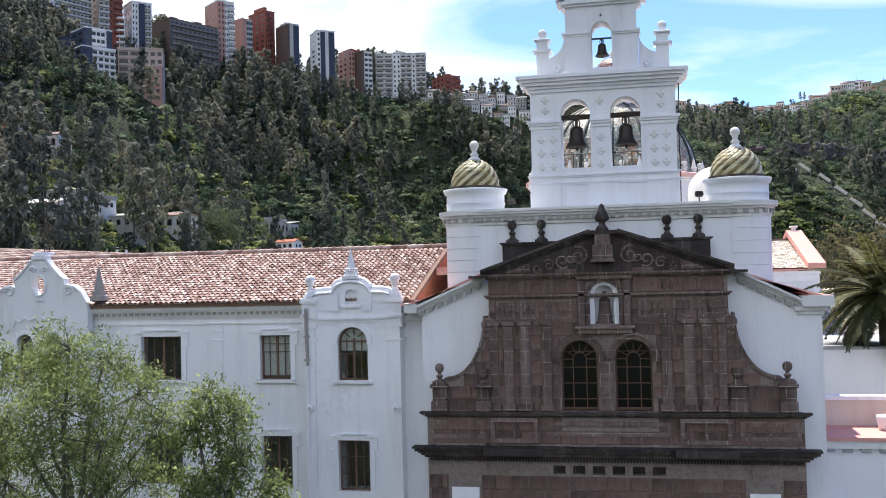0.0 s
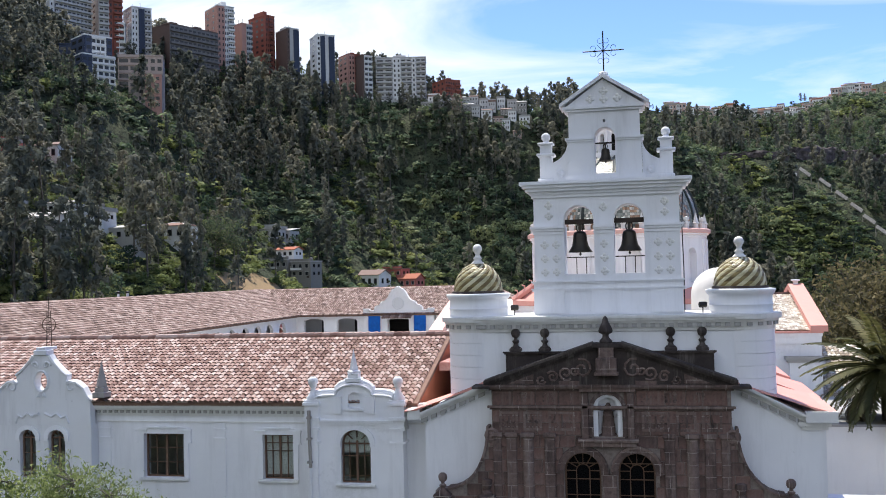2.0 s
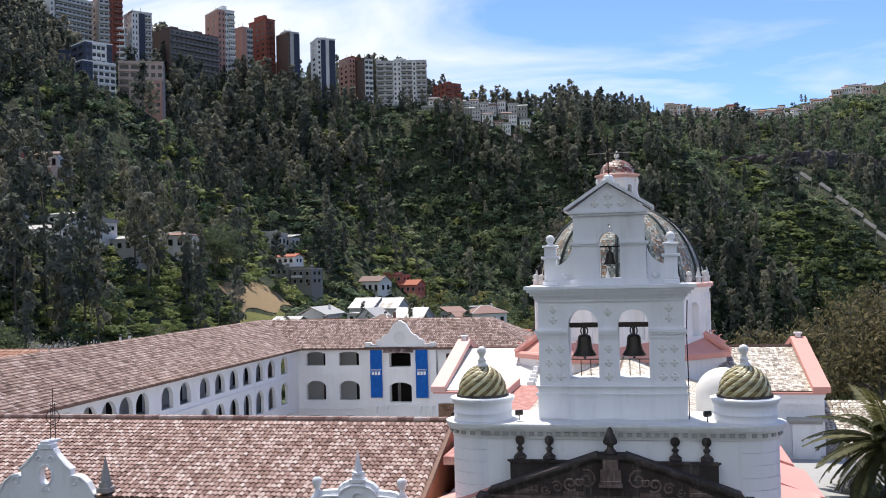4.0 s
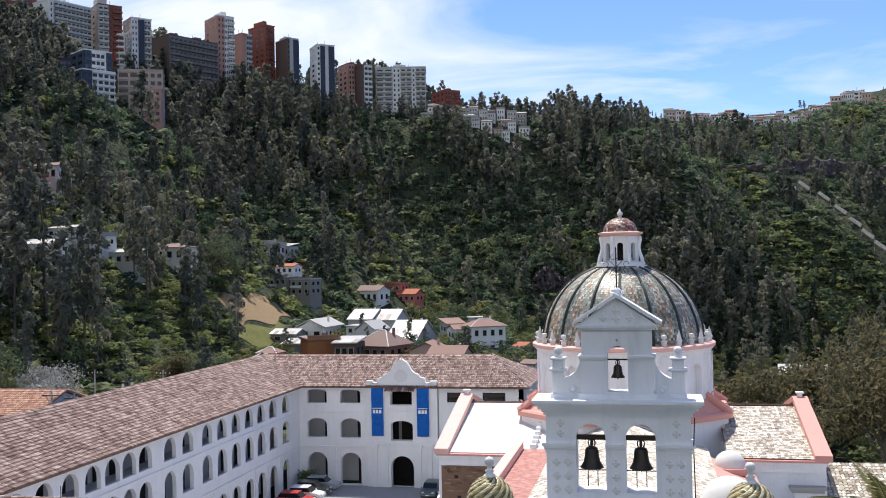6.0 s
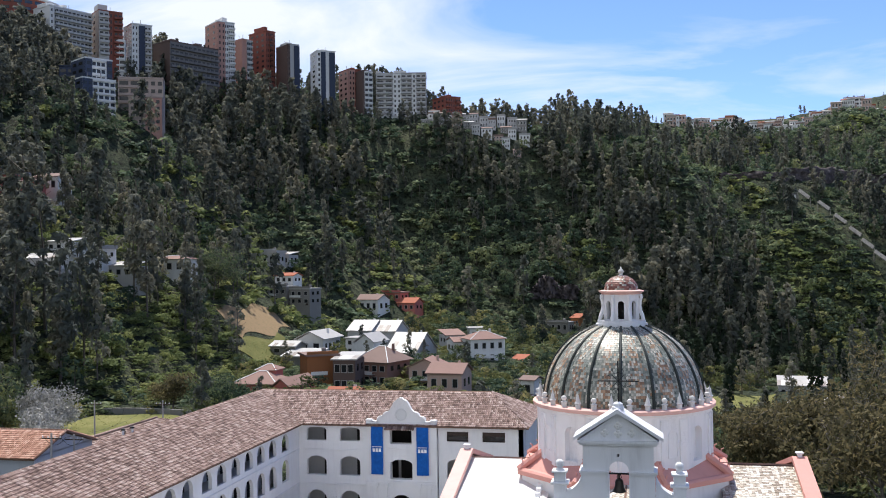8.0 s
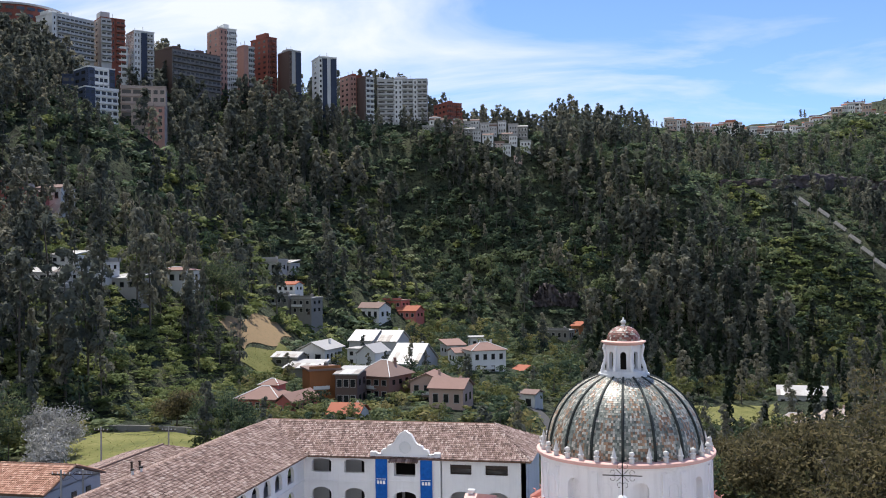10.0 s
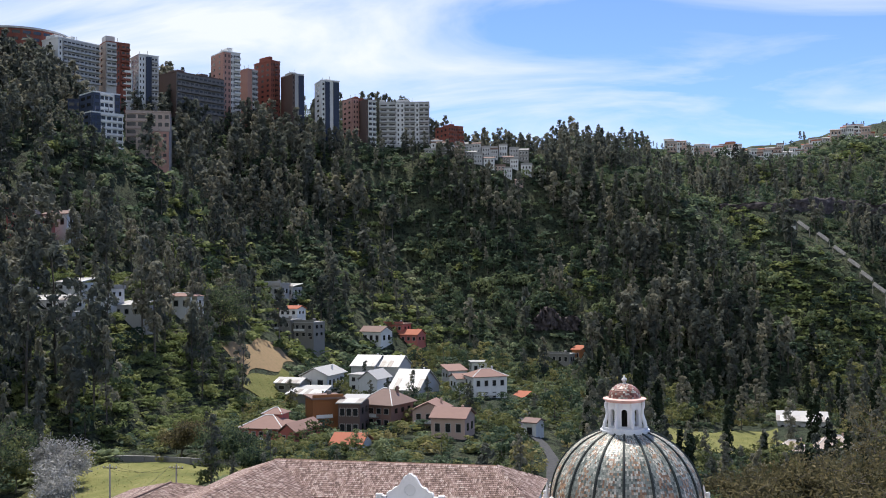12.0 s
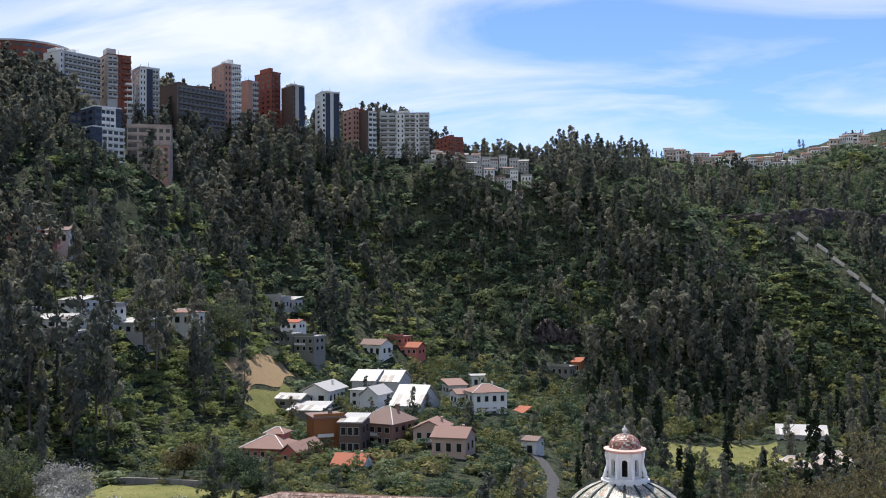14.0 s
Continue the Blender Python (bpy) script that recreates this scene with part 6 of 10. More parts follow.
    for i in range(5):
        sweep(bm, [(g - 0.1 + 0.05 * i, Y - 0.66, 14.5), (g - 0.22 + 0.11 * i, Y - 0.7, 14.28)], 0.035, 5)
    box(bm, g - 0.34, g + 0.34, Y - 0.74, Y - 0.16, 16.18, 16.42, 0.03)
    box(bm, g - 0.24, g + 0.24, Y - 0.68, Y + 0.26, 16.4, 16.55, 0.02)
    part("gable_moulding", bm, WHITE_OLD, wing, "weathered scroll mouldings")
    for s in (-1, 1):
        bm = box(B(), g + s * 2.9 - 0.3, g + s * 2.9 + 0.3, Y - 0.74, Y - 0.1, 14.25, 14.5, 0.03)
        box(bm, g + s * 2.9 - 0.22, g + s * 2.9 + 0.22, Y - 0.64, Y - 0.2, 14.48, 14.72, 0.02)
        lathe(bm, [(0.27, 0), (0.27, 0.08), (0.0, 1.2)], (g + s * 2.9, Y - 0.42, 14.72), 4)
        part("obelisk", bm, STAINED, wing, "grey-brown weathered obelisk finial")
    cross = thing("roof_cross", (g, Y, 16.5), "tall openwork iron cross with a ring", "cross")
    bm = B()
    for dx in (-0.13, 0.13):
        sweep(bm, [(g + dx, Y, 16.5), (g + dx * 0.7, Y, 18.2)], 0.022, 5)
    for k in range(5):
        sweep(bm, [(g - 0.13, Y, 16.7 + 0.3 * k), (g + 0.13, Y, 16.85 + 0.3 * k)], 0.014, 4)
    part("post", bm, RUST, cross)
    bm = sweep(B(), [(g + 0.34 * math.cos(radians(a)), Y, 17.55 + 0.34 * math.sin(radians(a))) for a in range(0, 361, 20)], 0.022, 5)
    part("ring", bm, RUST, cross)
    bm = sweep(B(), [(g, Y, 17.2), (g, Y, 18.9)], 0.02, 5)
    sweep(bm, [(g - 0.45, Y, 17.55), (g + 0.45, Y, 17.55)], 0.02, 5)
    part("arm", bm, RUST, cross)
    # drain pipe stain strip beside the bay
    bm = sweep(B(), [(-14.5, Y - 0.3, 13.4), (-14.5, Y - 0.16, 12.2), (-14.5, Y - 0.16, 10.4)], 0.07, 6)
    part("drain_pipe", bm, CONCRETE, wing, "short grey drain pipe")
    # roof
    e, r = Vector((xs0, 1.62, 14.03)), Vector((xs0, 9.15, 16.42))
    u = r - e
    ln = u.length
    M = Matrix(((1, 0, 0, xs0), (0, u.y / ln, u.z / ln, e.y), (0, u.z / ln, -u.y / ln, e.z), (0, 0, 0, 1)))
    width = -9.55 - xs0
    roof = part("roof", plate(B(), rect(0, width, 0, ln), [], M, 0.0, 0.16), CLAY_BED, wing, "roof slope of round clay tiles")
    M2 = Matrix(((1, 0, 0, xs0), (0, -u.y / ln, u.z / ln, 2 * r.y - e.y), (0, u.z / ln, u.y / ln, e.z), (0, 0, 0, 1)))
    part("rear_roof", plate(B(), rect(0, width, 0, ln), [], M2, 0.0, 0.16), CLAY, wing)
    gl = wall_matrix((-9.65, 0, 0), (0, 1, 0), (1, 0, 0))
    part("gable_wall", plate(B(), [(2.4, 12.5), (15.6, 12.5), (15.6, 14.2), (r.y, 16.3), (2.4, 14.2)], [], gl, 0, 0.35), ORANGE_WALL, wing, "orange painted gable wall")
    # 1.5 rows of ridge tiles
    bm = B()
    for i in range(int(width / 0.42)):
        x = xs0 + i * 0.42
        sweep(bm, [(x, r.y, r.z + 0.05), (x + 0.45, r.y, r.z + 0.09)], 0.13, 8)
    part("ridge_tiles", bm, CLAY, wing)
    return wing, roof, (xs0, e, u, ln, width)


RUST = plain("rusty_iron", (0.075, 0.05, 0.04), 0.8, 0.3)
WING, WING_ROOF, WING_SLOPE = build_wing()


# ---- the courtyard buildings behind ----
def arcade(parent, M, length, bays, storeys, w1=0.6, back=3.0, doors=True, rng=None, lead=0.0):
    """Three storeys of arched openings on one face, with the gallery behind. bays: (centre, width) along u. storeys: (sill, head, rise)."""
    holes = []
    for c, w in bays:
        for z0, z1, rise in storeys:
            holes.append(arch(c - w / 2, c + w / 2, z0, z1, rise))
    part("wall", plate(B(), rect(0, length, 0.0, 14.9), holes, M, 0.0, w1), WHITE_COURT, parent, "whitewashed gallery wall")
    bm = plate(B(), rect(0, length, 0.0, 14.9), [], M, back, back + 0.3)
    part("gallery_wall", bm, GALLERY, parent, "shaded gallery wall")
    bm = B()
    for z in (7.45, 11.6, 14.7):
        plate(bm, rect(0, length, z, z + 0.3), [], M, w1, back)
    part("gallery_floor", bm, INNER, parent)
    # near-black panels stand for doors and the deep shade beside them
    bm = B()
    for c, w in bays:
        for z0, z1, rise in storeys:
            k = (rng.random() - 0.5) * (0.5 if length > 20 else 0.2) - (0.2 if length > 20 else -0.1)
            h = min(2.6, z1 - z0 + 0.2)
            plate(bm, rect(c + k - 0.15, c + k + (1.2 if length < 20 else 1.25), z0 - 1.0, z0 + h), [], M, back - 0.08, back + 0.05)
    part("gallery_door", bm, DARK, parent, "near-black panels for the doors and deep shade of the gallery")
    # string courses and thin strips between the bays
    bm = B()
    for z, p in ((7.5, 0.08), (7.62, 0.13), (11.55, 0.06), (11.68, 0.10), (14.6, 0.12), (14.74, 0.2)):
        plate(bm, rect(0, length, z, z + 0.12), [], M, -p, 0.02)
    for (a, wa), (b, wb) in zip(bays, bays[1:]):
        m = (a + b) / 2
        plate(bm, rect(m - 0.3, m + 0.3, 3.0, 7.5), [], M, -0.10, 0.02)
        plate(bm, rect(m - 0.4, m + 0.4, 6.0, 6.2), [], M, -0.16, 0.02)
    part("string_course", bm, WHITE_COURT, parent)


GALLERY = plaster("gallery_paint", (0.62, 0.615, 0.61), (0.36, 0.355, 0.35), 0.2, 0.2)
STOREYS = ((3.2, 6.95, 1.2), (8.72, 11.0, 0.75), (12.8, 14.42, 0.35))
STOREYS_SIDE = ((3.2, 6.9, 1.1), (8.8, 11.3, 1.05), (12.3, 14.25, 1.05))


def hip_slope(parent, o, along, up, length, slope, lo, hi, seed, mat, name="roof", pitch=0.27, gap=0.42, label="", lo0=0.0, hi0=0.0):
    """One roof slope whose ends run in from lo0 and hi0 at the eaves to lo and hi at the ridge, with its field of tiles."""
    a, u = Vector(along).normalized(), Vector(up).normalized()
    n = a.cross(u)
    n = n if n.z < 0 else -n
    M = Matrix.Identity(4)
    for j in range(3):
        M[j][0], M[j][1], M[j][2], M[j][3] = a[j], u[j], n[j], o[j]
    bed = part(name, plate(B(), [(lo0, 0), (length - hi0, 0), (length - hi, slope), (lo, slope)], [], M, 0.03, 0.2), CLAY_BED, parent, label)

    def keep(cx, cy):
        return (cx > lo0 + (lo - lo0) * cy / slope + 0.05) & (cx < length - hi0 - (hi - hi0) * cy / slope - 0.05)
    V, F, k = tile_field(o, tuple(a), tuple(u), int(length / pitch), int(slope / gap), pitch, gap, keep, 4, 0.5, seed)
    ob = new("roof_tiles", raw_mesh("roof_tiles", V, F, mat))
    tagged(adopt(ob, bed), "weathered brownish clay tiles", kind="stuff")
    return bed


def build_court():
    rng = random.Random(5)
    YF, XW = 73.15, -41.6
    c = thing("court_building", (-28, 80, 3), "white three-storey arcaded courtyard building with a scrolled portal gable", "building")
    L = -14.6 - XW
    M = wall_matrix((XW, YF, 0), (1, 0, 0), (0, -1, 0))
    bays = [(-39.4 - XW, 2.45), (-35.25 - XW, 2.5)]
    arcade(c, M, -33.2 - XW, bays, STOREYS, rng=rng)
    # plain part right of the portal, with low windows above
    M2 = wall_matrix((-24.5, YF, 0), (1, 0, 0), (0, -1, 0))
    lw = [rect(x0 + 24.5, x1 + 24.5, 13.0, 14.15) for x0, x1 in ((-23.5, -20.95), (-19.3, -16.65))]
    lw += [arch(x0 + 24.5, x1 + 24.5, 8.72, 11.0, 0.7) for x0, x1 in ((-23.5, -20.95), (-19.3, -16.65))]
    part("wall", plate(B(), rect(0, 9.9, 0, 14.9), lw, M2, 0, 0.6), WHITE_COURT, c)
    bm = B()
    for h in lw[:2]:
        plate(bm, rect(h[0][0], h[1][0], h[0][1], h[2][1]), [rect(h[0][0] + 0.15, h[1][0] - 0.15, h[0][1] + 0.15, h[2][1] - 0.5)], M2, 0.2, 0.3)
    part("window_frame", bm, WOOD_DARK, c)
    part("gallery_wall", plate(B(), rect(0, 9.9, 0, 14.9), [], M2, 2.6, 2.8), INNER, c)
    # portal
    po = wall_matrix((-33.1, YF - 0.45, 0), (1, 0, 0), (0, -1, 0))
    W = 8.5
    half_top = [(W, 14.9), (W, 15.35), (W - 0.75, 15.35), (W - 0.75, 15.15), (7.05, 15.15), (6.95, 15.7), (6.4, 15.8), (6.2, 16.2), (5.75, 16.3), (5.4, 16.65), (5.1, 17.2), (4.85, 17.6), (4.55, 17.7), (4.25, 18.0)]
    g = [(0, 0), (W, 0)] + half_top + [(W - u, v) for u, v in half_top[-2:0:-1]]
    h = [arch(2.85, 5.6, 3.1, 6.75, 1.35), arch(2.9, 5.55, 8.52, 10.85, 0.55), arch(2.9, 5.5, 12.67, 14.3, 0.12)]
    part("portal", plate(B(), g, h, po, 0, 1.0), WHITE_COURT, c, "white portal bay with a scrolled gable")
    bm = B()
    for a, b in zip(g[3:], g[4:]):
        d = Vector((b[0] - a[0], b[1] - a[1]))
        q = Vector((d.y, -d.x)).normalized() * 0.16
        plate(bm, [a, b, (b[0] - q.x * -1, b[1] - q.y * -1), (a[0] + q.x, a[1] + q.y)], [], po, -0.12, 0.5)
    for u in (0.9, 2.2, 6.2, 7.5):
        plate(bm, rect(u - 0.35, u + 0.35, 3, 8.0), [], po, -0.15, 0.02)
        plate(bm, rect(u - 0.5, u + 0.5, 7.7, 8.1), [], po, -0.28, 0.02)
    plate(bm, rect(0, W, 8.1, 8.3), [], po, -0.15, 0.02)
    plate(bm, rect(0, W, 12.0, 12.15), [], po, -0.1, 0.02)
    plate(bm, rect(0, W, 15.0, 15.14), [], po, -0.14, 0.02)
    part("portal_moulding", bm, WHITE_COURT, c)
    bm = B()
    lathe(bm, [(0.72, 0), (0.72, 0.1), (0.6, 0.12), (0.58, 0.04), (0.0, 0.04)], (0, 0, 0), 20)
    for v in bm.verts:
        v.co = Vector((-28.85 + v.co.x, YF - 0.47 - v.co.z, 16.1 + v.co.y))
    part("crest", bm, TRIM, c, "round plaster crest")
    # tiled hood over the upper window
    bm = B()
    for k in range(14):
        x = -30.6 + k * 0.255
        sweep(bm, [(x, YF - 1.15, 14.45), (x, YF - 0.4, 14.85)], 0.13, 6)
    part("window_hood", bm, CLAY_GREY, c, "small tiled hood")
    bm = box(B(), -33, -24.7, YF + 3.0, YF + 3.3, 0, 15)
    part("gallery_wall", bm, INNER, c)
    bm = box(B(), -33, -24.7, YF + 0.5, YF + 3.2, 7.5, 7.8)
    box(bm, -33, -24.7, YF + 0.5, YF + 3.2, 11.6, 11.9)
    part("gallery_floor", bm, WOOD_DARK, c)
    # near-black panels paint the portal's inner shade, placed for the camera's view
    bm = box(B(), -31.2, -28.1, YF + 2.8, YF + 3.05, 3.0, 6.9)
    box(bm, -31.3, -30.1, YF + 2.8, YF + 3.05, 7.9, 10.9)
    box(bm, -29.7, -28.0, YF + 2.8, YF + 3.05, 7.9, 10.6)
    box(bm, -31.2, -28.1, YF + 2.8, YF + 3.05, 12.0, 14.3)
    part("gallery_door", bm, DARK, c, "near-black panels for the shade behind the portal openings")
    part("end_wall", plate(B(), rect(YF, YF + 14, 0, 14.9), [], wall_matrix((-14.6, 0, 0), (0, 1, 0), (1, 0, 0)), 0, 0.5), WHITE_COURT, c)
    part("rear_wall", box(B(), XW - 7, -14.6, YF + 14, YF + 14.5, -3, 14.9), WHITE_COURT, c)
    # main roof, hipped at the east end
    e, rz, ry = 14.85, 18.0, 80.2
    up = (0, ry - (YF - 0.7), rz - e)
    sl = Vector(up).length
    hip_slope(c, (-48.9, YF - 0.7, e), (1, 0, 0), up, 35.1, sl, 0.0, 5.6, 21, CLAY_GREY, label="front roof slope of weathered clay tiles", lo0=8.0)
    upb = (0, -(2 * ry - (YF - 0.7) - ry), rz - e)
    hip_slope(c, (XW - 7.5, 2 * ry - YF + 0.7, e), (1, 0, 0), upb, L + 8.3, sl, 0, 5.6, 22, CLAY_GREY)
    hx = -14.6 + 0.8
    hip_slope(c, (hx, YF - 0.7, e), (0, 1, 0), (-5.6, 0, rz - e), 2 * (ry - YF + 0.7), Vector((5.6, 0, rz - e)).length, ry - YF + 0.7, ry - YF + 0.7, 23, CLAY_GREY)
    # --- west wing of the court
    w = thing("court_wing", (XW - 4, 45, 3), "long white arcaded court wing with a weathered tile roof", "building")
    y0, y1 = 5.0, YF
    Mw = wall_matrix((XW, y0, 0), (0, 1, 0), (1, 0, 0))
    bw = []
    for y in (68.6, 64.7, 61.3, 58.0, 54.65, 51.3, 48.0, 44.0, 40.6, 36.3, 33.7, 31.15, 28.4, 25.4, 22.2, 19.0):
        bw.append((y - y0, 2.15))
    bw.reverse()
    arcade(w, Mw, y1 - y0, bw, STOREYS_SIDE, w1=0.38, rng=rng)
    xr = -48.9
    up = (xr - (XW + 0.7), 0, 18.0 - 14.85)
    hip_slope(w, (XW + 0.7, y0, 14.85), (0, 1, 0), up, 80.2 - y0, Vector(up).length, 0, 0.0, 25, CLAY_GREY, label="long roof slope of weathered clay tiles", hi0=7.75)
    up = (-(xr - (XW + 0.7)), 0, 3.0)
    hip_slope(w, (2 * xr - XW - 0.7, y0, 14.75), (0, 1, 0), up, y1 - y0 + 14, Vector(up).length, 0, 7, 26, CLAY_GREY)
    part("rear_wall", box(B(), 2 * xr - XW, 2 * xr - XW + 0.5, y0, y1 + 14, -2, 14.9), WHITE_COURT, w)
    # banners on the portal: blue cloth with white print bars
    for x0 in (-32.45, -26.97):
        ban = thing("banner", (x0 + 0.72, YF - 0.6, 12), "long blue cloth banner with white print on a white wall", "banner", "portal banners")
        bm = B()
        n = 14
        for i in range(n):
            z0, z1 = 9.1 + 5.8 * i / n, 9.1 + 5.8 * (i + 1) / n
            o0, o1 = 0.04 * math.sin(i * 1.3), 0.04 * math.sin((i + 1) * 1.3)
            vs = [bm.verts.new(p) for p in ((x0, YF - 0.66 - o0, z0), (x0 + 1.44, YF - 0.66 - o0, z0), (x0 + 1.44, YF - 0.66 - o1, z1), (x0, YF - 0.66 - o1, z1))]
            bm.faces.new(vs)
        bmesh.ops.remove_doubles(bm, verts=bm.verts, dist=0.001)
        bmesh.ops.solidify(bm, geom=bm.faces, thickness=0.02)
        part("cloth", bm, BLUE, ban)
        bm = B()
        for k in range(3):
            box(bm, x0 + 0.2 + k * 0.37, x0 + 0.48 + k * 0.37, YF - 0.75, YF - 0.73, 11.75, 12.15)
        box(bm, x0 + 0.15, x0 + 1.3, YF - 0.75, YF - 0.73, 12.3, 12.38)
        part("print", bm, PAPER, ban, "white printed bars")
    # paved court
    bm = box(B(), XW + 0.1, -16.0, 16.5, YF - 0.1, 2.6, 3.12)
    single("court_paving", bm, PAVING, "dark grey paved courtyard", "pavement", kind="structure")


build_court()


# ---- houses and towers on the slopes ----
BRICK_RED = plaster("red_brick_cladding", (0.22, 0.075, 0.055), (0.13, 0.05, 0.04), 0.3, 0.2)
BRICK_BROWN = plaster("brown_brick_cladding", (0.12, 0.085, 0.075), (0.07, 0.055, 0.05), 0.3, 0.2)
TOWER_WHITE = plaster("tower_white", (0.66, 0.67, 0.67), (0.36, 0.36, 0.36), 0.3, 0.3)
TOWER_GREY = plaster("tower_grey", (0.44, 0.445, 0.45), (0.25, 0.25, 0.25), 0.3, 0.3)
TOWER_SLATE = plaster("tower_slate", (0.16, 0.155, 0.155), (0.1, 0.1, 0.1), 0.3, 0.3)
TOWER_BEIGE = plaster("tower_beige", (0.36, 0.30, 0.27), (0.22, 0.18, 0.16), 0.3, 0.3)
TOWER_PINK = plaster("tower_salmon", (0.42, 0.24, 0.20), (0.25, 0.14, 0.12), 0.3, 0.3)
TOWER_BLUE = plaster("tower_dark_blue", (0.045, 0.06, 0.10), (0.03, 0.035, 0.05), 0.3, 0.3)
HOUSE_PINK = plaster("house_pink", (0.46, 0.15, 0.13), (0.25, 0.10, 0.085), 0.3, 0.3)
HOUSE_PALE = plaster("house_pale", (0.46, 0.34, 0.29), (0.25, 0.19, 0.16), 0.3, 0.3)
HOUSE_ORANGE = plaster("house_orange_wood", (0.28, 0.12, 0.05), (0.16, 0.07, 0.035), 0.3, 0.3)
METAL_ROOF = plaster("pale_metal_roof", (0.42, 0.41, 0.40), (0.22, 0.21, 0.20), 0.4, 0.15, 0.5)
ROOF_ORANGE = plaster("orange_roof", (0.36, 0.12, 0.07), (0.22, 0.08, 0.05), 0.3, 0.2)
ROOF_BROWN = plaster("brown_tile_roof", (0.21, 0.145, 0.125), (0.12, 0.085, 0.075), 0.4, 0.3)
ROOF_BEIGE = plaster("pale_tile_roof", (0.50, 0.41, 0.36), (0.30, 0.24, 0.21), 0.4, 0.3)
BRICK_PALE = plaster("rosy_brick_wall", (0.25, 0.15, 0.125), (0.15, 0.095, 0.08), 0.35, 0.2)
ROOF_PINK = plaster("pinkish_tile_roof", (0.25, 0.155, 0.13), (0.14, 0.09, 0.075), 0.4, 0.3)
SHEET = speckled("old_and_new_roof_sheets", [(0.25, (0.20, 0.165, 0.145)), (0.42, (0.34, 0.31, 0.285)), (0.58, (0.48, 0.465, 0.45)), (0.8, (0.64, 0.64, 0.64))], 0.6, 0.5, 0.2, 0.02, "object", 0.6)
BLOCK_GREY = plaster("bare_block_wall", (0.22, 0.215, 0.20), (0.13, 0.13, 0.12), 0.4, 0.4)


def add_windows(parent, x0, x1, z0, z1, y, cols, floors, w=0.55, h=0.5, out=-1, mat=None, frame=None, balcony=0.0, skip=(), balc_mat=None, name="window", M=Matrix()):
    """Rows of windows on a face at y that looks towards -y: one mesh shared by alike windows, an object each."""
    cw, ch = (x1 - x0) / cols, (z1 - z0) / floors
    bm = box(B(), -cw * w / 2, cw * w / 2, -0.06, 0.10, -ch * h / 2, ch * h / 2)
    pane = as_mesh("window", bm, mat or GLASS)
    bal = None
    if balcony:
        bm = box(B(), -cw * 0.47, cw * 0.47, -balcony, 0.05, -ch * 0.5, -ch * 0.42)
        box(bm, -cw * 0.47, cw * 0.47, -balcony, -balcony + 0.12, -ch * 0.42, -ch * 0.14)
        bal = as_mesh("balcony", bm, balc_mat or TOWER_WHITE)
    for i in range(cols):
        for k in range(floors):
            if (i, k) in skip:
                continue
            p = (x0 + (i + 0.5) * cw, y, z0 + (k + 0.5) * ch)
            ob = new(name, pane)
            ob.matrix_basis = M @ Matrix.Translation(p)
            adopt(ob, parent)
            if bal:
                ob = new("balcony", bal)
                ob.matrix_basis = M @ Matrix.Translation(p)
                adopt(ob, parent)


def slab_lines(bm, x0, x1, z0, z1, y, floors, p=0.18, t=0.3):
    for k in range(floors + 1):
        z = z0 + (z1 - z0) * k / floors
        box(bm, x0 - 0.1, x1 + 0.1, y - p, y + 0.02, z - t / 2, z + t / 2)


def footing(x0, x1, y0, y1):
    """The lowest ground under a plot."""
    return float(ground_z(np.array([x0, x1, x0, x1]), np.array([y0, y0, y1, y1])).min())


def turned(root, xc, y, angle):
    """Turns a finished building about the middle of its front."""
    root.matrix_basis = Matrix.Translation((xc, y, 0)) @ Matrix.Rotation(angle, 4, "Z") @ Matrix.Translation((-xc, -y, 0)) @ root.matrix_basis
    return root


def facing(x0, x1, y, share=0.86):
    """Ends of a front turned most of the way to the camera and narrowed to fit its view, and its angle."""
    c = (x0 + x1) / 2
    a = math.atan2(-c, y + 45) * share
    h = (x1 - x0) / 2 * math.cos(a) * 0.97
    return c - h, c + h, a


def left_side(x0, y, depth):
    """From the plane of a front to that of the left-hand side, as add_windows needs it."""
    return Matrix.Translation((x0, y + depth, 0)) @ Matrix.Rotation(radians(-90), 4, "Z")


def right_side(x1, y):
    return Matrix.Translation((x1, y, 0)) @ Matrix.Rotation(radians(90), 4, "Z")


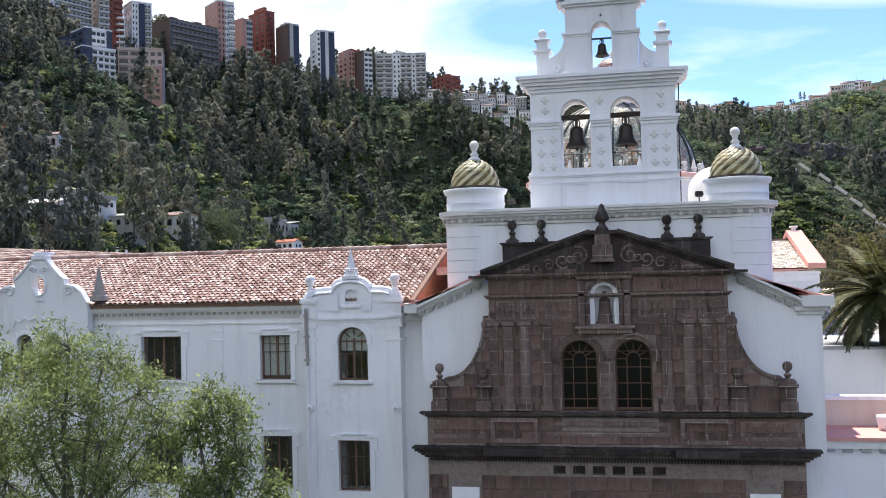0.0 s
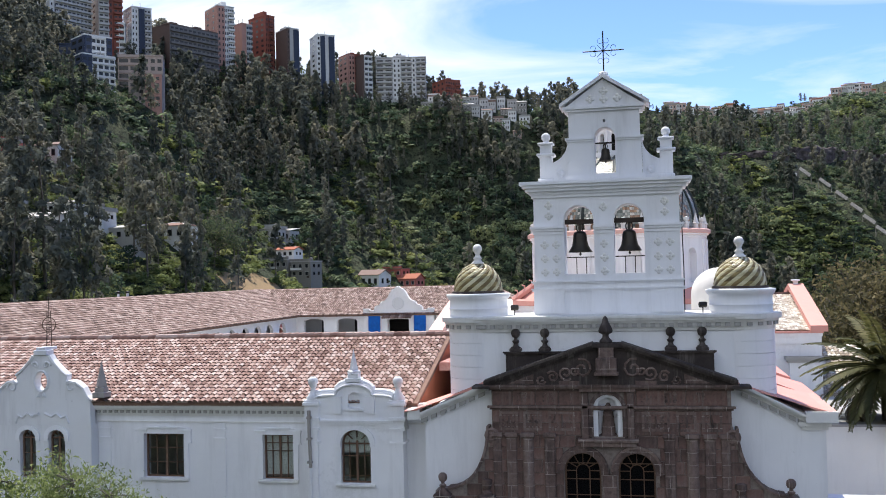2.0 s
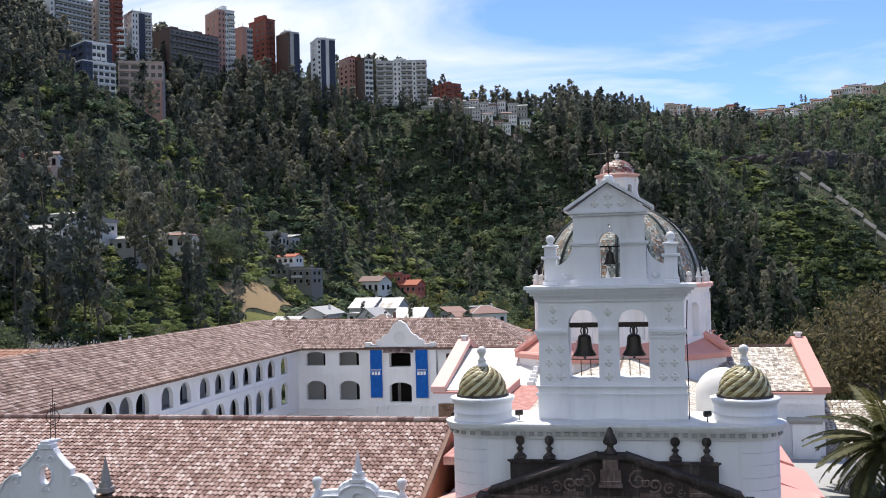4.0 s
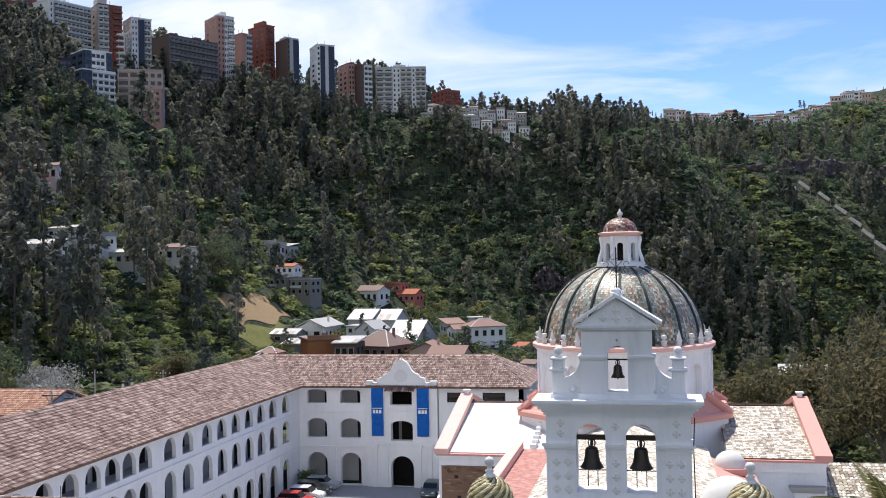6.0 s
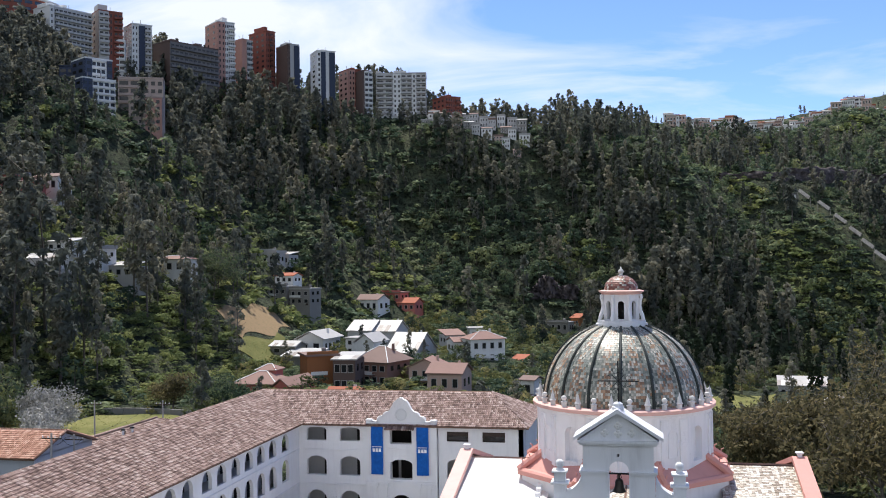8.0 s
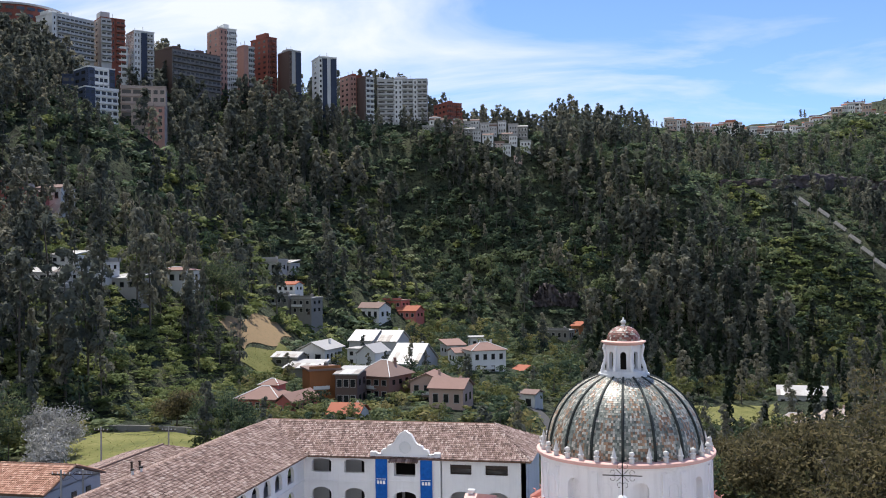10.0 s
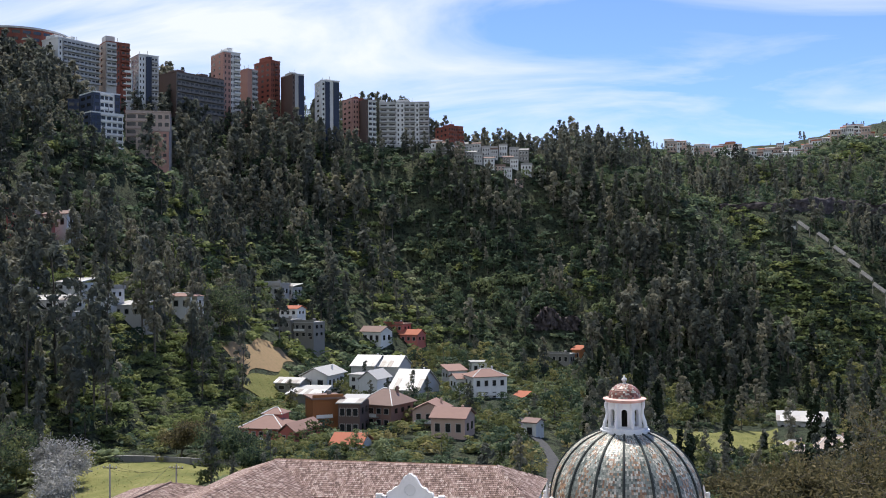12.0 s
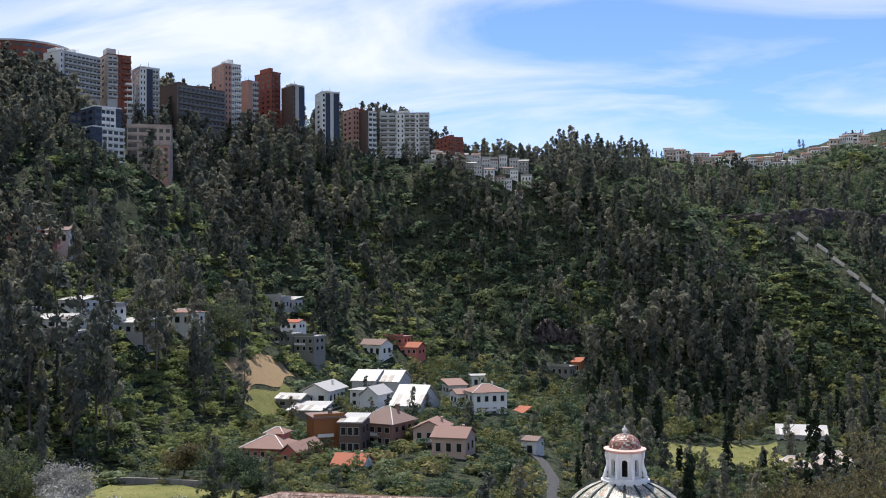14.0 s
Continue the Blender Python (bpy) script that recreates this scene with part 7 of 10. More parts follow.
def tower(name_label, x0, x1, y, z0, z1, mat, zones, depth=14.0, extras=(), spin=0.0, side=None):
    """An apartment block. zones: (share from, share to, columns, window share, kind) along its front; kind: plain, balcony, glass or blank.
    spin: degrees by which it is turned on, so that its left-hand side shows; side: that side's material, columns of windows and window share."""
    floors = max(3, round((z1 - z0) / 2.9))
    # breadth, place and angle are set so its outline fits the camera's view
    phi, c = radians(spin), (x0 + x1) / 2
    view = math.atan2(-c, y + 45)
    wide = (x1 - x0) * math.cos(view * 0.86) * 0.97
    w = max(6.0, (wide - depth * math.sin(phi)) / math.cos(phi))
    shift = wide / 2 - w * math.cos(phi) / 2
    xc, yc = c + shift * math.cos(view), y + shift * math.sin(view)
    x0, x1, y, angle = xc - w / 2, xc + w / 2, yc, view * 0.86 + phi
    base = footing(x0 - 4, x1 + 4, y - 3, y + depth) - 1.0
    t = thing("apartment_building", ((x0 + x1) / 2, y + depth / 2, base), name_label, "apartment building", "towers on the ridge")
    part("wall", box(B(), x0, x1, y, y + depth, base, z1), mat, t)
    bm = box(B(), x0 - 0.2, x1 + 0.2, y - 0.25, y + depth + 0.2, z1, z1 + 0.5)
    part("roof", bm, mat, t)
    for fx, fw, fh, m in extras:
        cx = x0 + (x1 - x0) * fx
        part("roof_housing", box(B(), cx, cx + (x1 - x0) * fw, y + 3, y + depth - 3, z1 + 0.5, z1 + 0.5 + fh, 0.1), m or mat, t)
    for k in range(2):
        cx = x0 + (x1 - x0) * (0.25 + 0.4 * k)
        part("mast", box(B(), cx, cx + 0.14, y + depth * 0.5, y + depth * 0.5 + 0.14, z1 + 0.5, z1 + 3.0 + k), TOWER_SLATE, t, "thin roof mast")
    for a, b, cols, share, kind, zm in zones:
        xa, xb = x0 + (x1 - x0) * a, x0 + (x1 - x0) * b
        if zm is not None and kind != "glass":
            part("facing", box(B(), xa, xb, y - 0.35, y + 0.1, base, z1 - 0.1), zm, t)
        yy = y - (0.35 if zm is not None else 0)
        if kind == "glass":
            part("glass_front", box(B(), xa, xb, y - 0.5, y + 0.1, base, z1 - 0.6), GLASS_BLUE if zm is None else zm, t, "dark glass front")
            bm = B()
            slab_lines(bm, xa, xb, z0, z1 - 0.6, y - 0.5, floors, 0.06, 0.18)
            for k in range(cols + 1):
                x = xa + (xb - xa) * k / cols
                box(bm, x - 0.06, x + 0.06, y - 0.58, y - 0.48, base, z1 - 0.6)
            part("mullion", bm, TOWER_BLUE, t)
        elif kind != "blank":
            add_windows(t, xa, xb, z0, z1 - 0.4, yy, cols, floors, share, 0.5, balcony=1.1 if kind == "balcony" else 0, balc_mat=zm or mat)
            if kind == "band":
                bm = B()
                slab_lines(bm, xa, xb, z0, z1 - 0.4, yy, floors, 0.5, 0.7)
                part("floor_band", bm, zm or mat, t)
    if spin and side:
        sm, cols, share = side
        if sm is not mat:
            part("side_facing", box(B(), x0 - 0.3, x0 + 0.1, y + 0.1, y + depth - 0.1, base, z1 - 0.1), sm, t)
        if cols:
            add_windows(t, 0.6, depth - 0.6, z0, z1 - 0.4, 0, cols, floors, share, 0.42, M=left_side(x0 - (0.3 if sm is not mat else 0.0), y, depth))
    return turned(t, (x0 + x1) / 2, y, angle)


def round_tower(x, y, r, z0, z1):
    """The red brick tower with a bowed front: a wall, a glass band and a brick band for each storey."""
    base = footing(x - r, x + r, y - r, y + r) - 1.0
    t = thing("apartment_building", (x, y, base), "round-fronted red brick apartment tower with blue glass", "apartment building", "towers on the ridge")
    part("wall", lathe(B(), [(0.01, base), (r, base), (r, z1), (0.01, z1)], (x, y, 0), 40), BRICK_RED, t)
    part("roof", lathe(B(), [(0.01, z1), (r + 0.5, z1), (r + 0.5, z1 + 0.9), (0.01, z1 + 0.9)], (x, y, 0), 40), TOWER_GREY, t, "pale roof rim")
    floors = round((z1 - z0) / 3.0)
    for k in range(floors):
        z = z0 + (z1 - z0) * (k + 0.5) / floors
        for a0 in range(-126, 18, 12):
            bm = lathe(B(), [(r - 0.2, z - 0.7), (r + 0.06, z - 0.7), (r + 0.06, z + 0.7), (r - 0.2, z + 0.7)], (x, y, 0), 3, 0, radians(a0), radians(a0 + (9 if k % 2 else 7)))
            part("window", bm, GLASS_BLUE if -60 < a0 < -20 else GLASS, t)


round_tower(-294.0, 376, 22.0, 133, 158.2)
tower("long white apartment slab with rows of balconies", -276.5, -247.5, 366, 134, 153.0, TOWER_WHITE, [(0, 0.1, 1, 0.3, "plain", None), (0.1, 0.62, 5, 0.75, "balcony", TOWER_GREY), (0.62, 1.0, 4, 0.7, "balcony", TOWER_GREY)], 13, [(0.0, 0.2, 1.4, None), (0.4, 0.1, 2.2, None)], 38, (TOWER_WHITE, 1, 0.12))
tower("red and grey apartment tower with a round tank", -256.5, -239.6, 380, 134, 154.6, BRICK_RED, [(0, 0.42, 2, 0.7, "balcony", TOWER_GREY), (0.42, 0.62, 1, 0.3, "plain", None), (0.62, 1, 2, 0.6, "balcony", BRICK_RED)], 12, [(0.05, 0.4, 3.2, TOWER_GREY)], 22, (TOWER_BEIGE, 1, 0.2))
tower("narrow white tower with a dark blue glass stripe", -246.6, -231.0, 392, 128, 150.6, TOWER_WHITE, [(0, 0.3, 2, 0.35, "plain", None), (0.34, 0.62, 2, 0.8, "glass", TOWER_BLUE), (0.62, 0.94, 2, 0.6, "balcony", TOWER_GREY)], 12, [(0.3, 0.3, 1.0, None)], 24, (TOWER_WHITE, 3, 0.35))
tower("low white apartment block below the towers", -249.5, -239.9, 383, 127, 141.5, TOWER_WHITE, [(0, 1, 3, 0.7, "band", None)], 8)
tower("long dark brown apartment slab with pale balconies", -238.0, -203.6, 406, 124, 142.6, BRICK_BROWN, [(0.0, 0.55, 6, 0.66, "balcony", TOWER_SLATE), (0.55, 1, 5, 0.66, "balcony", TOWER_SLATE)], 14, [(0.1, 0.14, 1.6, None), (0.6, 0.14, 1.8, None)], 40, (BRICK_BROWN, 0, 0))
tower("tall red and white apartment tower", -222.1, -205.3, 430, 126, 159.2, TOWER_WHITE, [(0, 0.42, 2, 0.35, "plain", TOWER_PINK), (0.42, 0.62, 2, 0.5, "plain", None), (0.62, 1, 3, 0.7, "balcony", None)], 15, [(0.4, 0.3, 2.8, None)], 28, (TOWER_PINK, 2, 0.25))
tower("low salmon tower with a green glass front", -210.4, -200.6, 441, 124, 152.0, TOWER_PINK, [(0, 0.4, 1, 0.3, "blank", None), (0.45, 1, 3, 0.8, "band", TOWER_GREY)], 10, (), 38, (TOWER_PINK, 0, 0))
tower("tall dark red brick apartment tower", -207.0, -192.0, 452, 122, 158.6, BRICK_RED, [(0, 0.35, 2, 0.4, "plain", None), (0.35, 0.65, 2, 0.6, "balcony", BRICK_RED), (0.65, 1, 2, 0.4, "plain", None)], 15, [(0.2, 0.35, 2.6, None)], 40, (BRICK_RED, 3, 0.4))
tower("white tower with a tall dark blue glass front", -192.4, -179.1, 453, 120, 151.0, TOWER_GREY, [(0.0, 0.2, 1, 0.3, "plain", BRICK_BROWN), (0.2, 0.5, 1, 0.2, "blank", None), (0.55, 1, 3, 0.8, "glass", TOWER_BLUE)], 13, [(0.1, 0.5, 1.2, None)], 30, (BRICK_BROWN, 0, 0))
tower("white tower with two dark glass stripes", -177.2, -162.4, 463, 118, 148.6, TOWER_WHITE, [(0, 0.2, 1, 0.5, "plain", None), (0.2, 0.44, 2, 0.8, "glass", TOWER_BLUE), (0.66, 0.97, 3, 0.8, "glass", TOWER_BLUE)], 13, [(0.3, 0.35, 1.2, None)], 20, (TOWER_WHITE, 1, 0.3))
tower("stepped red brick apartment block", -169.0, -156.0, 488, 114, 143.0, BRICK_RED, [(0, 0.5, 2, 0.4, "plain", TOWER_PINK), (0.5, 1, 2, 0.4, "plain", None)], 12, [(0.45, 0.3, 1.4, None)], 30, (TOWER_PINK, 2, 0.4))
tower("white apartment block with stacked balcony bands", -158.2, -148.3, 485, 112, 141.2, BRICK_BROWN, [(0.2, 1, 2, 0.8, "band", TOWER_WHITE)], 10, (), 30, (BRICK_BROWN, 0, 0))
tower("broad pale apartment tower with curved balconies", -149.5, -119.9, 496, 116, 141.0, TOWER_GREY, [(0.0, 0.34, 2, 0.72, "balcony", None), (0.34, 0.5, 2, 0.4, "plain", TOWER_WHITE), (0.5, 0.72, 2, 0.7, "balcony", None), (0.72, 0.8, 1, 0.4, "plain", TOWER_WHITE), (0.8, 1, 2, 0.7, "balcony", None)], 18, [(0.0, 0.1, 1.6, None), (0.35, 0.25, 1.6, None)])
tower("white podium below the broad tower", -152.4, -116.6, 492, 106, 116.3, TOWER_WHITE, [(0, 0.22, 4, 0.6, "plain", None), (0.22, 0.6, 3, 0.2, "plain", None), (0.6, 1, 6, 0.6, "plain", None)], 4)
tower("squat red brick apartment block", -116.0, -99.7, 490, 108, 125.3, BRICK_RED, [(0, 0.34, 2, 0.5, "balcony", BRICK_RED), (0.34, 0.66, 2, 0.4, "plain", None), (0.66, 1, 2, 0.5, "balcony", BRICK_RED)], 14, [(0.35, 0.25, 1.4, None)], 32, (BRICK_RED, 3, 0.4))
tower("stepped white and dark modern apartment block", -224.2, -206.1, 313, 105, 116.8, TOWER_WHITE, [(0, 0.25, 1, 0.6, "plain", TOWER_BLUE), (0.25, 0.75, 3, 0.75, "band", None), (0.8, 1, 1, 0.7, "plain", TOWER_BLUE)], 12, (), 30, (TOWER_BLUE, 2, 0.6))
tower("lower white terrace block with dark bays", -217.5, -200.7, 306, 94, 107.2, TOWER_WHITE, [(0, 0.3, 2, 0.6, "plain", TOWER_BLUE), (0.3, 1, 4, 0.7, "band", None)], 6, (), 30, (TOWER_BLUE, 1, 0.6))
tower("dark grey block with a glass corner", -230.2, -224.5, 317, 102, 115.3, TOWER_BLUE, [(0, 1, 2, 0.7, "plain", None)], 10)
tower("beige apartment block with wide windows", -211.2, -191.3, 327, 98, 111.0, TOWER_BEIGE, [(0, 0.5, 2, 0.8, "band", None), (0.55, 1, 3, 0.6, "plain", None)], 12)
tower("pinkish beige lower apartment block", -202.2, -187.7, 319, 88, 101.6, TOWER_BEIGE, [(0, 0.5, 2, 0.5, "plain", None), (0.5, 1, 2, 0.4, "plain", TOWER_PINK)], 7)


def house(x0, x1, y, d, z0, z1, wall, roof, kind, rise, label, cols=3, floors=2, over=0.5, share=0.45, group="village houses", axis="x", spin=None):
    """A village house: walls, roof of a kind (gable, hip, flat, shed), windows in front and a door."""
    # turned to the camera and narrowed to fit its view
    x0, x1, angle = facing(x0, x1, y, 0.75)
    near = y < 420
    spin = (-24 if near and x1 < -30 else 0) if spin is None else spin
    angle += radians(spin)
    h = thing("house", ((x0 + x1) / 2, y + d / 2, z0), label, "house", group)
    part("wall", box(B(), x0, x1, y, y + d, min(z0, footing(x0, x1, y, y + d)) - 0.6, z1), wall, h)
    bm = B()
    xa, xb, ya, yb = x0 - over, x1 + over, y - over, y + d + over
    if kind == "flat":
        box(bm, xa, xb, ya, yb, z1, z1 + rise)
    elif kind == "shed":
        M = wall_matrix((xa, 0, 0), (0, 1, 0), (-1, 0, 0))
        plate(bm, [(ya, z1), (yb, z1 + rise), (yb, z1 + rise + 0.25), (ya, z1 + 0.25)], [], M, 0, xb - xa)
    elif kind == "gable" and axis == "x":
        M = wall_matrix((xa, 0, 0), (0, 1, 0), (-1, 0, 0))
        m = (ya + yb) / 2
        plate(bm, [(ya, z1 - 0.1), (m, z1 + rise), (yb, z1 - 0.1), (yb, z1 + 0.15), (m, z1 + rise + 0.28), (ya, z1 + 0.15)], [], M, 0, xb - xa)
        part("gable_wall", plate(B(), [(y, z1 - 0.1), (y + d, z1 - 0.1), (m, z1 + rise - 0.1)], [], wall_matrix((x0, 0, 0), (0, 1, 0), (-1, 0, 0)), 0, x1 - x0), wall, h)
    elif kind == "gable":
        m = (xa + xb) / 2
        plate(bm, [(xa, z1 - 0.1), (m, z1 + rise), (xb, z1 - 0.1), (xb, z1 + 0.15), (m, z1 + rise + 0.28), (xa, z1 + 0.15)], [], FRONT, ya, yb)
        part("gable_wall", plate(B(), [(x0, z1 - 0.1), (x1, z1 - 0.1), (m, z1 + rise - 0.1)], [], FRONT, y, y + d), wall, h)
    else:
        run = min(d, x1 - x0) / 2 * 0.98
        ra, rb, m = xa + run, xb - run, (ya + yb) / 2
        lo = [bm.verts.new(p) for p in ((xa, ya, z1), (xb, ya, z1), (xb, yb, z1), (xa, yb, z1))]
        lo2 = [bm.verts.new(p) for p in ((xa, ya, z1 + 0.15), (xb, ya, z1 + 0.15), (xb, yb, z1 + 0.15), (xa, yb, z1 + 0.15))]
        r0, r1 = bm.verts.new((ra, m, z1 + rise)), bm.verts.new((max(rb, ra + 0.1), m, z1 + rise))
        bm.faces.new(lo)
        for i in range(4):
            j = (i + 1) % 4
            bm.faces.new((lo[i], lo[j], lo2[j], lo2[i]))
        bm.faces.new((lo2[0], lo2[1], r1, r0))
        bm.faces.new((lo2[1], lo2[2], r1))
        bm.faces.new((lo2[2], lo2[3], r0, r1))
        bm.faces.new((lo2[3], lo2[0], r0))
    part("roof", bm, roof, h)
    if near and kind == "hip":
        part("ridge", sweep(B(), [(ra, m, z1 + rise + 0.03), (max(rb, ra + 0.1), m, z1 + rise + 0.03)], 0.16, 6), TRIM, h, "pale ridge tiles")
        for p0, p1 in (((xa, ya, z1 + 0.17), (ra, m, z1 + rise)), ((xb, ya, z1 + 0.17), (max(rb, ra + 0.1), m, z1 + rise))):
            part("hip_ridge", sweep(B(), [p0, p1], 0.13, 6), TRIM, h, "pale hip tiles")
    if near and roof is METAL_ROOF and kind in ("gable", "shed") and axis == "x":
        # sheets of several ages, laid down the front slope
        top_y, top_z = ((ya + yb) / 2, z1 + rise + 0.3) if kind == "gable" else (yb, z1 + rise + 0.27)
        eave_z = z1 + 0.17 if kind == "gable" else z1 + 0.27
        n, rows = max(3, round((xb - xa) / 1.5)), 2
        for i in range(n):
            for k in range(rows):
                f0, f1 = k / rows, (k + 1.06 if k < rows - 1 else 1.0) / rows
                u0, u1 = xa + (xb - xa) * i / n + 0.03, xa + (xb - xa) * (i + 1) / n - 0.03
                lo, hi = (ya + (top_y - ya) * f0, eave_z + (top_z - eave_z) * f0 - 0.02 * k), (ya + (top_y - ya) * f1, eave_z + (top_z - eave_z) * f1)
                M = wall_matrix((u0, 0, 0), (0, 1, 0), (-1, 0, 0))
                part("roof_sheet", plate(B(), [(lo[0], lo[1] - 0.03), (hi[0], hi[1] - 0.03), (hi[0], hi[1] + 0.05), (lo[0], lo[1] + 0.05)], [], M, 0, u1 - u0), SHEET, h)
    w = x1 - x0
    if kind == "flat" and w > 6:
        part("parapet", box(B(), x0 - 0.1, x1 + 0.1, y - 0.15, y + 0.1, z1 + rise, z1 + rise + 0.7), wall, h)
        part("water_tank", lathe(B(), [(0.6, 0), (0.62, 1.0), (0.3, 1.25), (0, 1.25)], (x0 + w * 0.7, y + d * 0.6, z1 + rise), 10), TOWER_SLATE, h, "dark water tank")
    elif w > 7 and kind != "shed":
        part("chimney", box(B(), x0 + w * 0.72, x0 + w * 0.72 + 0.6, y + d * 0.6, y + d * 0.6 + 0.6, z1, z1 + rise + 0.6, 0.03), wall, h)
    if floors >= 2 and w > 6.5:
        zb = (z0 + z1) / 2
        xb, xe = x0 + w * 0.08, x0 + w * 0.62
        part("balcony", box(B(), xb, xe, y - 1.3, y, zb - 0.15, zb), CONCRETE, h)
        part("balcony_rail", box(B(), xb, xe, y - 1.3, y - 1.2, zb, zb + 0.8), TOWER_WHITE, h)
        part("door", box(B(), x1 - w * 0.2, x1 - w * 0.2 + 1.1, y - 0.05, y + 0.06, z0, z0 + 2.1), WOOD_DARK, h, "dark wooden door")
    if cols:
        add_windows(h, x0 + 0.3, x1 - 0.3, z0 + 0.2, z1 - 0.1, y, cols, floors, share, 0.45)
        fw, fh = (x1 - x0 - 0.6) / cols * share, (z1 - z0) / floors * 0.45
        me = as_mesh("window_frame", plate(B(), rect(-fw / 2 - 0.12, fw / 2 + 0.12, -fh / 2 - 0.12, fh / 2 + 0.12), [rect(-fw / 2, fw / 2, -fh / 2, fh / 2)], FRONT, -0.1, 0.02), CONCRETE if near else TRIM)
        for i in range(cols):
            for k in range(floors):
                ob = new("window_frame", me)
                ob.matrix_basis = Matrix.Translation((x0 + 0.3 + (i + 0.5) * (x1 - x0 - 0.6) / cols, y, z0 + 0.2 + (k + 0.5) * (z1 - z0 - 0.3) / floors))
                adopt(ob, h)
        if near and d > 5:
            for M in (left_side(x0, y, d), right_side(x1, y)):
                add_windows(h, 0.8, d - 0.8, z0 + 0.2, z1 - 0.1, 0, max(1, round(d / 4)), floors, 0.4, 0.42, M=M)
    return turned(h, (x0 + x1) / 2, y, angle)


# the pink house with several roofs
house(-97.0, -86.0, 179, 10, 0.6, 6.0, HOUSE_PINK, ROOF_PINK, "hip", 2.6, "large pink house with a hipped tile roof", 5, 2, over=0.8, spin=-18)
house(-93.4, -88.6, 185, 5, 4.4, 8.6, HOUSE_PINK, ROOF_PINK, "hip", 1.4, "pink tower room with a hipped tile roof", 2, 1, spin=-18)
house(-86.0, -81.6, 176, 12, 0.2, 5.8, HOUSE_PINK, ROOF_PINK, "gable", 1.8, "pink house wing with an arched porch", 2, 2, axis="y", spin=-26)
house(-84.9, -76.6, 197, 9, 2.0, 11.0, HOUSE_ORANGE, ROOF_BROWN, "flat", 0.5, "modern house clad in orange timber", 0, 2, spin=18)
house(-77.6, -71.6, 195, 10, 2.0, 10.2, BRICK_BROWN, METAL_ROOF, "shed", 1.0, "modern brick house with a sloping metal roof", 3, 2, share=0.7, spin=-10)
house(-76.2, -65.6, 206, 11, 2.5, 8.6, BRICK_PALE, ROOF_BROWN, "hip", 3.8, "broad brick house with a hipped brown tile roof", 4, 2, share=0.55, over=0.9, spin=-30)
house(-61.0, -52.2, 206, 9, 1.0, 7.4, HOUSE_PALE, ROOF_PINK, "gable", 2.0, "pale house with a gabled tile roof", 3, 2, axis="y", spin=-10)
house(-53.5, -44.5, 194, 9, 2.5, 7.2, HOUSE_PALE, ROOF_PINK, "gable", 2.0, "pale pink house with a low tile roof", 3, 1, spin=-14)
house(-72.0, -64.4, 172, 8, 0.2, 3.9, TOWER_WHITE, ROOF_ORANGE, "gable", 2.0, "small white house with an orange roof", 2, 1, share=0.6, spin=-14)
# sheds with pale metal roofs
house(-112.5, -103.0, 264, 14, 5.0, 10.0, TOWER_WHITE, METAL_ROOF, "gable", 2.4, "white shed with a bright metal roof", 2, 1, over=1.0, group="metal-roofed sheds", axis="y", spin=-20)
house(-110.5, -99.5, 246, 10, 3.0, 6.0, BLOCK_GREY, METAL_ROOF, "shed", 1.6, "open carport with a pale metal roof", 0, 1, over=0.8, group="metal-roofed sheds", spin=-14)
house(-118.5, -109.0, 255, 7, 5.6, 8.4, BLOCK_GREY, METAL_ROOF, "gable", 1.4, "low grey shed beside the bank", 2, 1, group="metal-roofed sheds")
house(-92.5, -85.6, 262, 10, 3.5, 9.2, TOWER_WHITE, METAL_ROOF, "gable", 2.6, "white gabled workshop with a pale roof", 0, 1, 0.5, group="metal-roofed sheds", axis="y", spin=-24)
house(-103.0, -94.0, 288, 16, 6.0, 11.0, TOWER_GREY, METAL_ROOF, "gable", 3.2, "grey shed with a patched metal roof", 0, 1, group="metal-roofed sheds", spin=-16)
house(-94.0, -86.0, 290, 14, 6.0, 10.6, TOWER_GREY, METAL_ROOF, "gable", 3.4, "grey shed with an old metal roof", 0, 1, group="metal-roofed sheds", spin=-16)
house(-83.0, -72.5, 264, 20, 2.0, 5.6, TOWER_GREY, METAL_ROOF, "gable", 5.8, "long shed with translucent roof sheets", 0, 1, group="metal-roofed sheds", spin=-18)
house(-97.5, -91.5, 268, 7, 4.5, 10.0, TOWER_WHITE, METAL_ROOF, "flat", 0.3, "small white store between the sheds", 2, 2, group="metal-roofed sheds")
# up the slope behind
house(-144.6, -133.5, 312.6, 9, 19.5, 25.9, BLOCK_GREY, CONCRETE, "flat", 0.4, "unfinished grey block house on the bank", 4, 2, 0.2)
house(-133.2, -124.1, 311.5, 9, 19.0, 25.0, BLOCK_GREY, CONCRETE, "flat", 0.4, "grey block house with dark openings", 3, 2, 0.2)
house(-124.4, -108.5, 353, 9, 14.3, 19.4, TOWER_WHITE, ROOF_BROWN, "gable", 2.0, "white house with a long brown roof", 5, 1, spin=-30)
house(-115.3, -104.0, 370, 8, 15.5, 21.6, HOUSE_PINK, ROOF_PINK, "flat", 0.5, "red house with stacked terraces", 4, 2)
house(-105.5, -96.8, 366, 8, 14.0, 17.4, HOUSE_PINK, ROOF_ORANGE, "gable", 2.0, "red house with an orange tile roof", 3, 1)
house(-143.0, -134.5, 322, 7, 27.0, 30.0, TOWER_WHITE, ROOF_ORANGE, "gable", 1.0, "small white house with a red awning", 3, 1)
house(-57.4, -45.4, 275, 10, -2.5, 9.2, TOWER_WHITE, ROOF_PINK, "hip", 2.4, "white three-storey house with balconies and a pinkish roof", 4, 3, share=0.4, spin=22)
